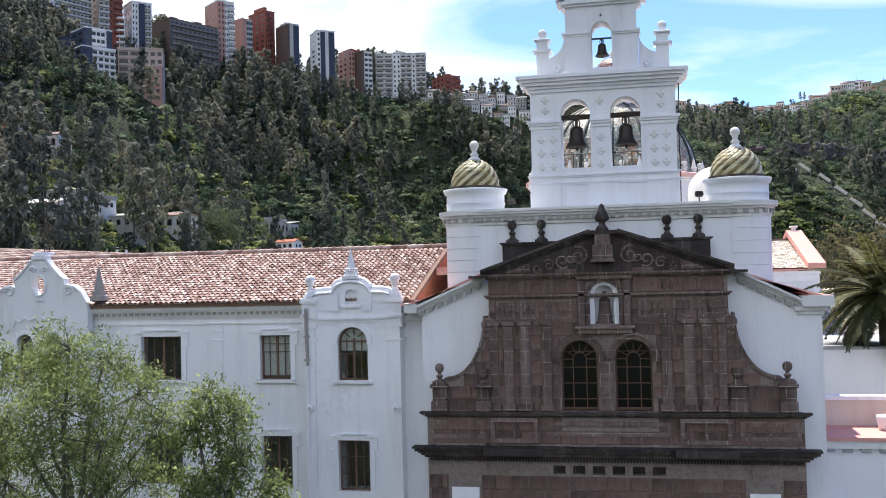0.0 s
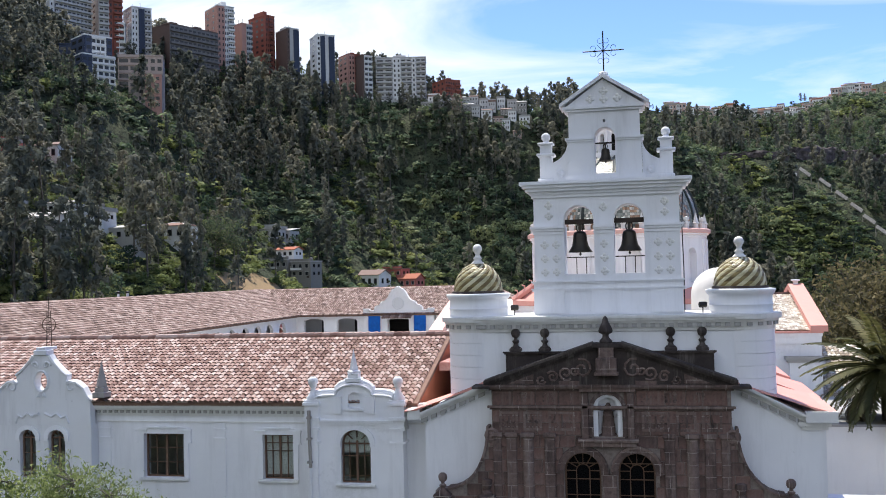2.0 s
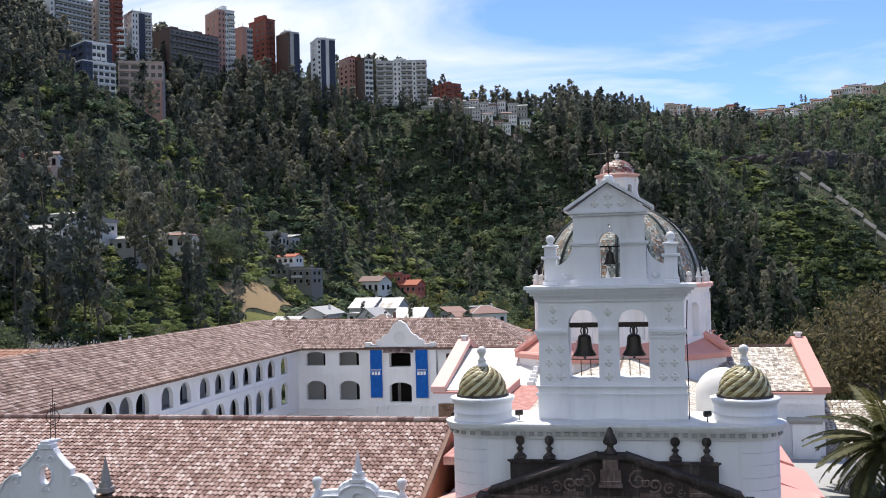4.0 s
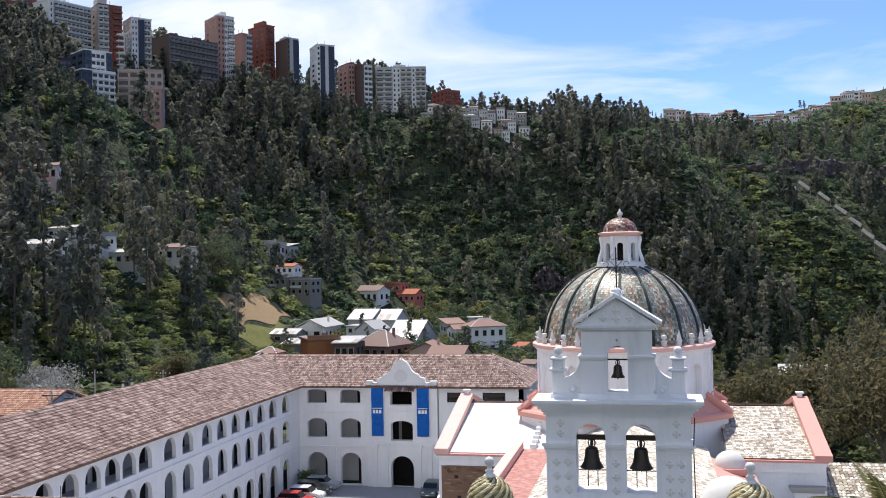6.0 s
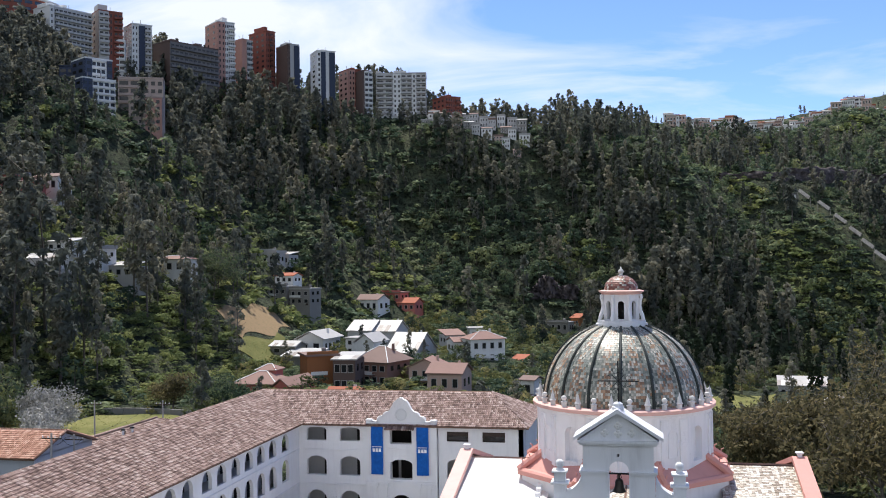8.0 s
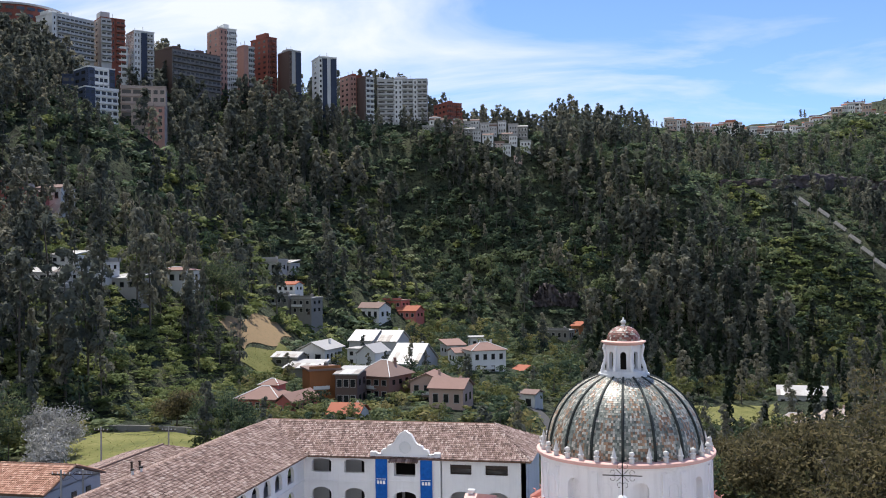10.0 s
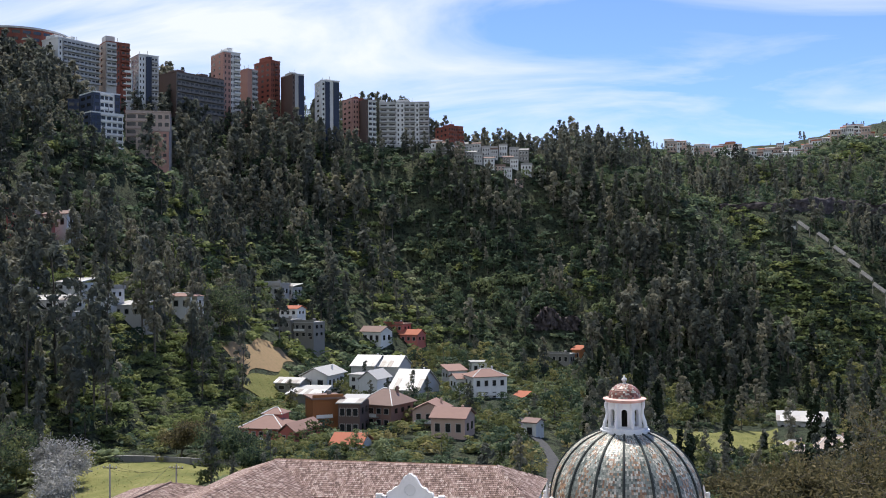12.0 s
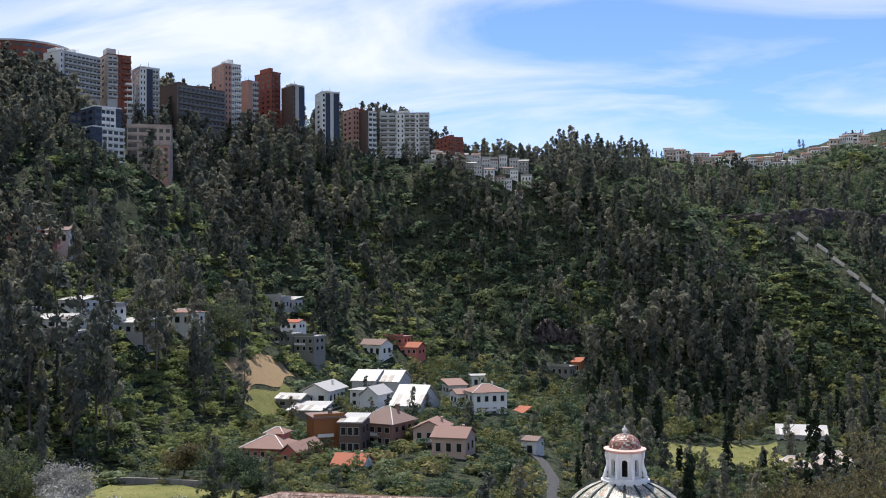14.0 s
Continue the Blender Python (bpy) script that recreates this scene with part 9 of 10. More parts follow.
OLIVE = foliage("olive_brown_leaves", [(0.1, (0.034, 0.036, 0.018)), (0.5, (0.108, 0.098, 0.050)), (0.9, (0.24, 0.195, 0.10))], 0.85, 0.40, 0.2)
SILVER = foliage("silver_grey_twigs", [(0.1, (0.20, 0.20, 0.19)), (0.5, (0.34, 0.34, 0.325)), (0.9, (0.52, 0.51, 0.48))], 0.9, 0.2, 0.3)
PEPPER = foliage("pepper_tree_leaves", [(0.1, (0.085, 0.115, 0.045)), (0.4, (0.18, 0.225, 0.085)), (0.7, (0.31, 0.36, 0.145)), (0.95, (0.50, 0.53, 0.25))], 0.7, 0.55, 0.4)
GRASS = foliage("grass_blades", [(0.1, (0.12, 0.13, 0.045)), (0.5, (0.18, 0.18, 0.065)), (0.9, (0.26, 0.245, 0.10))], 0.85, 0.3, 0.08)
BARK = speckled("grey_bark", [(0.2, (0.06, 0.052, 0.045)), (0.6, (0.14, 0.125, 0.11)), (0.85, (0.25, 0.23, 0.21))], 3.0, 0.9, 0.5, 0.02, "island", 0.3)


def leaf_quads(centres, size, rng, stretch=1.0, droop=0.0):
    """Folded leaf cards at the given points, turned at random. Returns verts and quads."""
    n = len(centres)
    d = rng.normal(size=(n, 3))
    d[:, 2] -= droop
    d /= np.linalg.norm(d, axis=1, keepdims=True)
    e = np.cross(d, rng.normal(size=(n, 3)))
    e /= np.linalg.norm(e, axis=1, keepdims=True) + 1e-9
    s = size * rng.uniform(0.6, 1.35, n)[:, None]
    a, b = d * s * 0.5 * stretch, e * s * 0.32
    k = np.cross(d, e) * s * 0.12
    V = np.stack([centres - a, centres + b + k, centres + a, centres - b + k], 1).reshape(-1, 3)
    return V, np.arange(4 * n).reshape(-1, 4)


def stem(points, r0, r1, sides=4):
    """A tapered tube along points, as arrays of verts and quads."""
    P = np.asarray(points, float)
    n = len(P)
    t = np.gradient(P, axis=0)
    t /= np.linalg.norm(t, axis=1, keepdims=True) + 1e-9
    ref = np.array([0.31, 0.95, 0.05])
    a = np.cross(t, ref)
    a /= np.linalg.norm(a, axis=1, keepdims=True) + 1e-9
    b = np.cross(t, a)
    r = np.linspace(r0, r1, n)[:, None, None]
    th = np.linspace(0, 2 * np.pi, sides, endpoint=False)
    V = P[:, None] + r * (np.cos(th)[None, :, None] * a[:, None] + np.sin(th)[None, :, None] * b[:, None])
    F = []
    for i in range(n - 1):
        for k in range(sides):
            j = (k + 1) % sides
            F.append((i * sides + k, i * sides + j, (i + 1) * sides + j, (i + 1) * sides + k))
    return V.reshape(-1, 3), np.array(F)


def join(parts):
    V, F, o = [], [], 0
    for v, f in parts:
        V.append(v)
        F.append(f + o)
        o += len(v)
    return np.concatenate(V), np.concatenate(F)


def crown_points(kind, rng, clumps, per, spread):
    """Points of a crown for a tree of height 1: leaf clumps set along the trunk and round it, with the way that each leaf looks."""
    out, face = [], []
    low = rng.uniform(0.08, 0.34)
    for i in range(clumps):
        f = (i + rng.uniform(0, 1)) / clumps
        if kind == "eucalyptus":
            h = low + (0.95 - low) * f
            w = 0.125 * math.sin(math.pi * (0.22 + 0.74 * f)) ** 0.8 * rng.uniform(0.2, 1.15)
            size, flat = spread * rng.uniform(0.65, 1.35) * (1.15 - 0.55 * f), 1.15
        elif kind == "cypress":
            h = 0.05 + 0.95 * f
            w = 0.085 * (1.02 - h) ** 0.6 * rng.uniform(0.4, 1.0)
            size, flat = spread, 1.3
        elif kind == "shrub":
            h = rng.uniform(0.15, 0.72)
            w = 0.55 * math.sqrt(max(0.02, 1 - h * h)) * rng.uniform(0.2, 1.0)
            size, flat = spread * rng.uniform(0.7, 1.2), 0.7
        else:
            h = 0.30 + 0.58 * f
            w = 0.38 * math.sqrt(max(0.03, 1 - ((h - 0.48) / 0.52) ** 2)) * rng.uniform(0.45, 1.0)
            size, flat = spread * rng.uniform(0.75, 1.25), 0.75
        a = rng.uniform(0, 2 * np.pi)
        c = np.array([w * math.cos(a), w * math.sin(a), h])
        d = rng.normal(size=(per, 3))
        d[:, 2] = np.abs(d[:, 2]) * 1.1 - 0.35
        d /= np.linalg.norm(d, axis=1, keepdims=True)
        out.append(c + d * size * rng.uniform(0.65, 1.0, (per, 1)) * np.array([1, 1, flat]))
        face.append(d + np.array([0.35 * math.cos(a), 0.35 * math.sin(a), 0.35]))
    return np.concatenate(out), np.concatenate(face)


def leaf_tufts(centres, outward, size, rng, stretch, droop, rough=0.35):
    """Three-cornered leaf sprays that look outward from their clump."""
    n = len(centres)
    f = outward / (np.linalg.norm(outward, axis=1, keepdims=True) + 1e-9) + rough * rng.normal(size=(n, 3))
    f /= np.linalg.norm(f, axis=1, keepdims=True) + 1e-9
    d = rng.normal(size=(n, 3))
    d[:, 2] -= droop
    d -= f * np.sum(d * f, 1, keepdims=True)
    d /= np.linalg.norm(d, axis=1, keepdims=True) + 1e-9
    e = np.cross(f, d)
    s = size * rng.uniform(0.6, 1.4, n)[:, None]
    a, b = d * s * 0.5 * stretch, e * s * 0.42
    V = np.stack([centres + a, centres - a + b, centres - a - b], 1).reshape(-1, 3)
    return V, np.arange(3 * n).reshape(-1, 3)


def split_quads(wood):
    v, f = wood
    return v, np.concatenate([f[:, [0, 1, 2]], f[:, [0, 2, 3]]])


def tree_template(kind, seed, clumps, per, spread, leaf):
    rng = np.random.default_rng(seed)
    pts, face = crown_points(kind, rng, clumps, per, spread)
    tall = kind == "eucalyptus"
    leaves = leaf_tufts(pts, face, leaf, rng, 1.7 if tall else 1.1, 1.6 if tall else 0.3)
    wood = []
    if kind != "shrub":
        bend = rng.normal(size=2) * 0.03
        z = np.linspace(-0.06, 0.90, 4)
        trunk = np.stack([bend[0] * z * z + 0.008 * np.sin(7 * z + seed), bend[1] * z * z, z], -1)
        wood.append(stem(trunk, 0.014 if tall else 0.02, 0.004, 3))
        for _ in range(2 if tall else 1):
            h = rng.uniform(0.35, 0.75)
            a = rng.uniform(0, 6.28)
            l = rng.uniform(0.1, 0.18)
            p0 = np.array([bend[0] * h * h, bend[1] * h * h, h])
            p1 = p0 + np.array([l * math.cos(a), l * math.sin(a), l * 0.9])
            wood.append(stem(np.stack([p0, p1]), 0.006, 0.002, 3))
    return leaves, (split_quads(join(wood)) if wood else None)


def give_tint(me, values):
    """A tint between 0 and 1 for each point of a mesh, even over one tree."""
    me.attributes.new("tint", "FLOAT", "POINT").data.foreach_set("value", np.asarray(values, np.float32))
    return me


def scatter(name, places, heights, widths, templates, leaf_mat, label, seed, tints=None):
    """One object of many trees, from templates turned and scaled at random."""
    rng = np.random.default_rng(seed)
    tints = rng.beta(1.7, 1.7, len(places)) if tints is None else tints
    LV, LF, LT, WV, WF, lo, wo = [], [], [], [], [], 0, 0
    pick = rng.integers(0, len(templates), len(places))
    turn = rng.uniform(0, 2 * np.pi, len(places))
    for k, (leaves, wood) in enumerate(templates):
        ids = np.nonzero(pick == k)[0]
        if not len(ids):
            continue
        c, s = np.cos(turn[ids]), np.sin(turn[ids])
        for src, V, F, isw in ((leaves, LV, LF, False), (wood, WV, WF, True)):
            if src is None:
                continue
            v, f = src
            x = v[None, :, 0] * c[:, None] - v[None, :, 1] * s[:, None]
            y = v[None, :, 0] * s[:, None] + v[None, :, 1] * c[:, None]
            w = (heights[ids] * widths[ids])[:, None]
            P = np.stack([x * w, y * w, np.broadcast_to(v[None, :, 2], x.shape) * heights[ids][:, None]], -1) + places[ids][:, None, :]
            off = (np.arange(len(ids)) * len(v))[:, None, None] + (wo if isw else lo)
            V.append(P.reshape(-1, 3))
            F.append((f[None] + off).reshape(-1, 3))
            if isw:
                wo += len(ids) * len(v)
            else:
                lo += len(ids) * len(v)
                LT.append(np.repeat(tints[ids], len(v)))
    V, F, I, T = np.concatenate(LV), np.concatenate(LF), None, np.concatenate(LT)
    if WV:
        W, G = np.concatenate(WV), np.concatenate(WF)
        I = np.concatenate([np.zeros(len(F), int), np.ones(len(G), int)])
        F = np.concatenate([F, G + len(V)])
        V = np.concatenate([V, W])
        T = np.concatenate([T, np.full(len(W), 0.5)])
    ob = new(name, give_tint(raw_mesh(name, V, F, [leaf_mat, BARK], I), T))
    return tagged(ob, label, "trees", kind="stuff")


# open ground: meadows, lanes, courts and house plots, as x0, x1, y0, y1
OPEN = [(-57, 16, -60, 92), (-80, -48, 40, 97), (-114, -56, 84, 112), (-114, -80, 108, 146), (44, 68, 318, 366), (-134, -121, 247, 292), (-125, -113, 238, 273), (-24.5, -16, 110, 180), (-27, -19, 180, 212), (-33, -24, 205, 226), (-38, -32, 226, 242), (10, 36, 20, 55), (-30, 20, 60, 100)]
PLOTS = []


def collect_plots():
    for o in scene.objects:
        if o.parent is None and o.type == "EMPTY" and o.name.split(".")[0] in ("house", "apartment_building"):
            w = [c for c in o.children if c.name.startswith("wall")][0]
            b = np.array([v.co for v in w.data.vertices])
            PLOTS.append((b[:, 0].min(), b[:, 0].max(), b[:, 1].min(), b[:, 1].max(), 2.6 if b[:, 1].min() > 600 else 0.9 if "apartment" in o.name and b[:, 1].min() < 316 else 0.3 if b[:, 1].min() > 460 and b[:, 0].min() > -160 else 0.75 if "apartment" not in o.name and b[:, 2].max() > 25 else 0.15 if "apartment" in o.name or b[:, 2].max() > 25 or b[:, 1].min() > 400 else 1.0))


collect_plots()
for _o in [o for o in scene.objects if o.name.startswith("stair_roof")]:
    _p = _o.matrix_basis.translation
    PLOTS.append((_p.x - 6, _p.x + 6, _p.y - 4, _p.y + 3, 1.2))


for _line in CUTTINGS:
    for (_x0, _y0), (_x1, _y1) in zip(_line, _line[1:]):
        PLOTS.append((min(_x0, _x1), max(_x0, _x1), min(_y0, _y1) - 1, max(_y0, _y1), 0.6))


def free_spots(step, seed, x_range, y_range, near_house=2.0, front=14.0, open_too=True):
    rng = np.random.default_rng(seed)
    xs, ys = np.arange(*x_range, step), np.arange(*y_range, step)
    X, Y = np.meshgrid(xs, ys, indexing="ij")
    X, Y = X.ravel() + rng.uniform(-0.5, 0.5, X.size) * step, Y.ravel() + rng.uniform(-0.5, 0.5, X.size) * step
    ok = np.ones(len(X), bool)
    for x0, x1, y0, y1 in OPEN if open_too else ():
        ok &= ~((X > x0) & (X < x1) & (Y > y0) & (Y < y1))
    if open_too:  # the slanting field
        ok &= ~((X > 3) & (X < 45) & (Y - 1.1 * (X - 4) > 246) & (Y - 1.1 * (X - 4) < 306))
    for x0, x1, y0, y1, share in PLOTS:
        ok &= ~((X > x0 - near_house * share) & (X < x1 + near_house * share) & (Y > y0 - max(1.0, front * share)) & (Y < y1 + near_house))
    # only spots within the camera's sideways view, with a margin
    a = np.degrees(np.arctan2(-X, Y + 40))
    ok &= (a > -17) & (a < 41)
    X, Y = X[ok], Y[ok]
    d, s = foot_distance(X, Y)
    return X, Y, ground_z(X, Y), d, s, rng


def within(X, Y, x, y, rx, ry):
    """1 in the middle of an oval of the plan, 0 outside it."""
    return np.clip(1.4 - np.hypot((X - x) / rx, (Y - y) / ry) * 1.4, 0, 1)


def build_forest():
    euc = [tree_template("eucalyptus", 200 + k, 15, 12, 0.060, 0.064) for k in range(14)]
    bro = [tree_template("broad", 300 + k, 13, 13, 0.155, 0.105) for k in range(8)]
    shr = [tree_template("shrub", 400 + k, 6, 9, 0.30, 0.24) for k in range(6)]
    cyp = [tree_template("cypress", 500 + k, 30, 9, 0.05, 0.075) for k in range(3)]
    bro_fine = [tree_template("broad", 330 + k, 14, 20, 0.150, 0.080) for k in range(6)]
    shr_fine = [tree_template("shrub", 430 + k, 8, 15, 0.27, 0.17) for k in range(6)]
    fine = [tree_template("eucalyptus", 230 + k, 20, 34, 0.058, 0.031) for k in range(8)]
    shr_glade = [tree_template("shrub", 460 + k, 10, 26, 0.26, 0.115) for k in range(6)]
    shr_low = [tree_template("shrub", 490 + k, 5, 12, 0.26, 0.15) for k in range(4)]
    # tall eucalyptus over the slopes
    X, Y, Z, d, s, rng = free_spots(4.1, 61, (-340, 300), (90, 850))
    patch = wave(X, Y, 0.03, 3) + 0.6 * wave(X, Y, 0.085, 5)
    depth_limit = np.where(s < 5.2, 225, np.where(s > 8.5, 480, 360))
    leafy = within(X, Y, -70, 425, 60, 45) + 2.0 * within(X, Y, 92, 450, 50, 34)
    ok = (d > 6) & (d < depth_limit) & (rng.random(len(X)) < np.clip(0.52 + 0.45 * patch - 0.5 * leafy, 0.03, 0.95))
    right = (s > 7.4)
    ok &= ~(right & (rng.random(len(X)) < 0.30)) & ~((d > 200) & (rng.random(len(X)) < 0.35))
    h = rng.uniform(9, 22, len(X)) * np.where(right & (d > 120), 0.85, 1.0) * np.where(d < 30, 1.15, 1.0)
    h = h * np.where((X > -165) & (X < -55) & (Y > 435) & (Y < 500), 0.75, 1.0)
    far = (X > 0) & (Y > 640)
    h = h * np.where(far, rng.choice((0.3, 0.4, 0.5, 0.62), len(X)), 1.0)
    ok &= ~(far & (rng.random(len(X)) < np.where(Y > 715, 0.80, 0.35)))
    wid = rng.uniform(0.75, 1.25, len(X))
    ok &= ~((X > -75) & (X < 90) & (d > 95) & (rng.random(len(X)) < 0.45))
    h = h * rng.choice((0.6, 0.8, 1.0, 1.0, 1.12), len(X))
    ok &= ~((X > -165) & (X < -80) & (Y > 275) & (Y < 430) & (d < 75) & (rng.random(len(X)) < 0.72))
    near = ok & (Y < 275)
    ok &= ~near
    near &= rng.random(len(X)) < np.where(d < 18, 0.16, 0.32)
    P = np.stack([X, Y, Z], -1)
    scatter("eucalyptus_wood", P[ok], h[ok], wid[ok], euc, EUCALYPT, "dense wood of tall grey-green eucalyptus trees", 1)
    scatter("eucalyptus_grove", P[near], h[near] * 1.3, wid[near] * 0.95, fine, EUCALYPT, "grove of tall eucalyptus trees beside the village", 8)
    # greener round crowns between
    X, Y, Z, d, s, rng = free_spots(6.2, 62, (-340, 300), (90, 760))
    leafy = within(X, Y, -70, 425, 60, 45) + within(X, Y, 95, 450, 45, 40)
    ok = (d > -4) & (d < np.where(s > 8.5, 430, np.where(s > 6, 330, 200))) & (rng.random(len(X)) < 0.20 + 0.7 * leafy) & ~((Y < 275) & (d < 40) & (rng.random(len(X)) < 0.5))
    h = rng.uniform(5, 10.5, len(X))
    scatter("green_wood", np.stack([X, Y, Z], -1)[ok], h[ok], rng.uniform(0.8, 1.2, len(X))[ok], bro, BROADLEAF, "green broadleaf trees on the slopes", 2)
    # undergrowth
    X, Y, Z, d, s, rng = free_spots(4.1, 63, (-340, 300), (90, 760), 0.5, 2.0)
    ok = (d > -2) & (d < np.where(s > 6, 300, 190)) & (rng.random(len(X)) < 0.72)
    h = rng.uniform(2.2, 5.2, len(X))
    wid = rng.uniform(1.0, 1.9, len(X))
    near = ok & (Y < 270) & (d < 60)
    terrace = 2.2 * within(X, Y, 92, 448, 48, 32)
    light = ok & ~near & (wave(X, Y, 0.045, 9) + 0.5 * wave(X, Y, 0.11, 4) > np.where((X > -170) & (X < -80) & (Y > 265) & (Y < 440) & (d < 80), -0.2, 1.0) - 1.2 * terrace)
    ok &= ~near & ~light
    P = np.stack([X, Y, Z - 0.3], -1)
    scatter("undergrowth", P[ok], h[ok], wid[ok], shr, SHRUB, "thick green undergrowth of shrubs", 3)
    scatter("light_undergrowth", P[light], h[light], wid[light], shr, BRIGHT_SHRUB, "patches of light yellow-green scrub between the trees", 9)
    scatter("glade_shrubs", P[near], h[near] * 0.95, wid[near] * 0.95, shr_glade, BRIGHT_SHRUB, "light green shrubs, coloured as sunlit, under the eucalyptus grove", 10)
    X, Y, Z, d, s, rng = free_spots(2.9, 68, (-165, -100), (120, 262), 0.2, 0.6)
    ok = (d > -8) & (d < 42)
    P = np.stack([X, Y, Z - 0.25], -1)
    scatter("glade_ground_cover", P[ok], rng.uniform(0.8, 1.9, len(X))[ok], rng.uniform(2.0, 3.0, len(X))[ok], shr_low, BRIGHT_SHRUB, "low green growth, coloured as sunlit, covering the glade", 16)
    X, Y, Z, d, s, rng = free_spots(6.0, 67, (-150, -119), (155, 252), 0.3, 0.6)
    ok = rng.random(len(X)) < 0.2
    scatter("tall_grove", np.stack([X, Y, Z], -1)[ok], rng.uniform(17, 27, len(X))[ok], rng.uniform(0.75, 1.0, len(X))[ok], fine, EUCALYPT, "tall dark eucalyptus trees before the upper village", 17)
    X, Y, Z, d, s, rng = free_spots(3.2, 69, (48, 134), (412, 482), 0.2, 0.6)
    ok = rng.random(len(X)) < 1.5 * within(X, Y, 92, 447, 46, 36)
    P = np.stack([X, Y, Z - 0.25], -1)
    scatter("terrace_scrub", P[ok], rng.uniform(1.6, 3.8, len(X))[ok], rng.uniform(1.3, 2.2, len(X))[ok], shr, BRIGHT_SHRUB, "light yellow-green scrub on the terraced slope", 18)
    X, Y, Z, d, s, rng = free_spots(6.0, 70, (-142, -114), (132, 160), 0.3, 0.6)
    ok = rng.random(len(X)) < 0.35
    scatter("meadow_edge_trees", np.stack([X, Y, Z], -1)[ok], rng.uniform(13, 20, len(X))[ok], rng.uniform(0.75, 1.0, len(X))[ok], fine, EUCALYPT, "tall eucalyptus trees beside the meadow", 19)
    # valley floor: hedges and garden trees
    X, Y, Z, d, s, rng = free_spots(6.4, 64, (-140, 260), (96, 430), 0.6, 7.0)
    ok = (d < -2) & (rng.random(len(X)) < 0.52)
    h = rng.uniform(4, 9.5, len(X)) * np.where((X > -120) & (X < -36) & (Y > 125) & (Y < 320), 0.62, 1.0)
    wid = rng.uniform(0.8, 1.3, len(X))
    P, warm = np.stack([X, Y, Z], -1), rng.random(len(X)) < np.where((X < -75) & (Y < 260), 0.85, 0.55)
    scatter("garden_trees", P[ok & ~warm], h[ok & ~warm], wid[ok & ~warm], bro_fine, BROADLEAF, "dark green garden trees and hedges on the valley floor", 4)
    scatter("light_garden_trees", P[ok & warm], h[ok & warm], wid[ok & warm], bro_fine, GARDEN, "yellow-green and brownish garden trees on the valley floor", 14)
    tall = ok & (rng.random(len(X)) < 0.07) & (X > -125) & (X < -25)
    scatter("garden_eucalyptus", P[tall], h[tall] * 1.9, wid[tall], fine, EUCALYPT, "single tall eucalyptus trees between the gardens", 15)
    X, Y, Z, d, s, rng = free_spots(3.8, 65, (-140, 240), (84, 430), 0.4, 2.5, False)
    ok = (d < 2) & (rng.random(len(X)) < 0.5)
    for x0, x1, y0, y1 in ((-58, -12, 0, 92), (0, 26, 262, 318), (22, 45, 285, 350), (44, 66, 318, 352), (-114, -80, 0, 146), (-80, -55, 0, 110), (-24.5, -17, 0, 180), (-27, -20, 180, 210), (-33, -24, 205, 226), (-38, -33, 226, 240)):
        ok &= ~((X > x0) & (X < x1) & (Y > y0) & (Y < y1))
    h = rng.uniform(1.2, 3.8, len(X))
    wid = rng.uniform(1.1, 2.0, len(X))
    light = ok & (rng.random(len(X)) < 0.55)
    ok &= ~light
    P = np.stack([X, Y, Z - 0.2], -1)
    scatter("valley_shrubs", P[ok], h[ok], wid[ok], shr_fine, SHRUB, "shrubs and hedges on the valley floor", 5)
    scatter("light_valley_shrubs", P[light], h[light], wid[light], shr_fine, GARDEN, "light green shrubs on the valley floor", 11)
    # tall dark trees on the right of the valley
    X, Y, Z, d, s, rng = free_spots(7.5, 66, (-24, 200), (180, 440), 1.0, 12.0)
    ok = (d < 8) & (X > -20) & (rng.random(len(X)) < np.where((X > 0) & (X < 40) & (Y < 270), 0.16, 0.38))
    h = rng.uniform(10, 19, len(X))
    scatter("dark_eucalyptus_row", np.stack([X, Y, Z], -1)[ok], h[ok], rng.uniform(0.8, 1.2, len(X))[ok], fine, EUCALYPT, "tall dark eucalyptus trees in the valley", 6)
    ok = (d < 8) & (X > -24) & (rng.random(len(X)) < np.where((X > 0) & (X < 40) & (Y < 270), 0.08, 0.20))
    scatter("cypress_trees", np.stack([X, Y, Z], -1)[ok], rng.uniform(9, 19, len(X))[ok], np.ones(len(X))[ok], cyp, CYPRESS, "narrow dark cypress trees in the valley", 7)


build_forest()


def limbs(base, height, spread, rng, levels=3, kids=4, r=0.3, lean=(0, 0), first=0.28):
    """A trunk that forks into limbs and twigs. Returns stems and the tips of the twigs."""
    stems, tips = [], []

    def grow(p, d, ln, rad, lev):
        n = 5
        pts = [p]
        dd = d.copy()
        for _ in range(n):
            dd = dd + rng.normal(size=3) * 0.13
            if lev >= 2:
                dd[2] -= 0.05
            dd /= np.linalg.norm(dd)
            pts.append(pts[-1] + dd * ln / n)
        stems.append(stem(np.array(pts), rad, rad * 0.5, 7 if lev == 0 else 4 if lev == 1 else 3))
        if lev >= levels:
            tips.extend(pts[2:])
            return
        for k in range(kids + (1 if lev else 0)):
            i = rng.integers(2 if lev else 3, n + 1)
            a = rng.uniform(0, 2 * np.pi)
            side = np.array([math.cos(a), math.sin(a), 0.15])
            nd = dd * 0.55 + side * spread
            nd /= np.linalg.norm(nd)
            grow(pts[i], nd, ln * rng.uniform(0.6, 0.85), rad * 0.5, lev + 1)
    up = np.array([lean[0], lean[1], 1.0])
    grow(np.array(base, float), up / np.linalg.norm(up), height * 0.42, r, 0)
    return join(stems), np.array(tips)


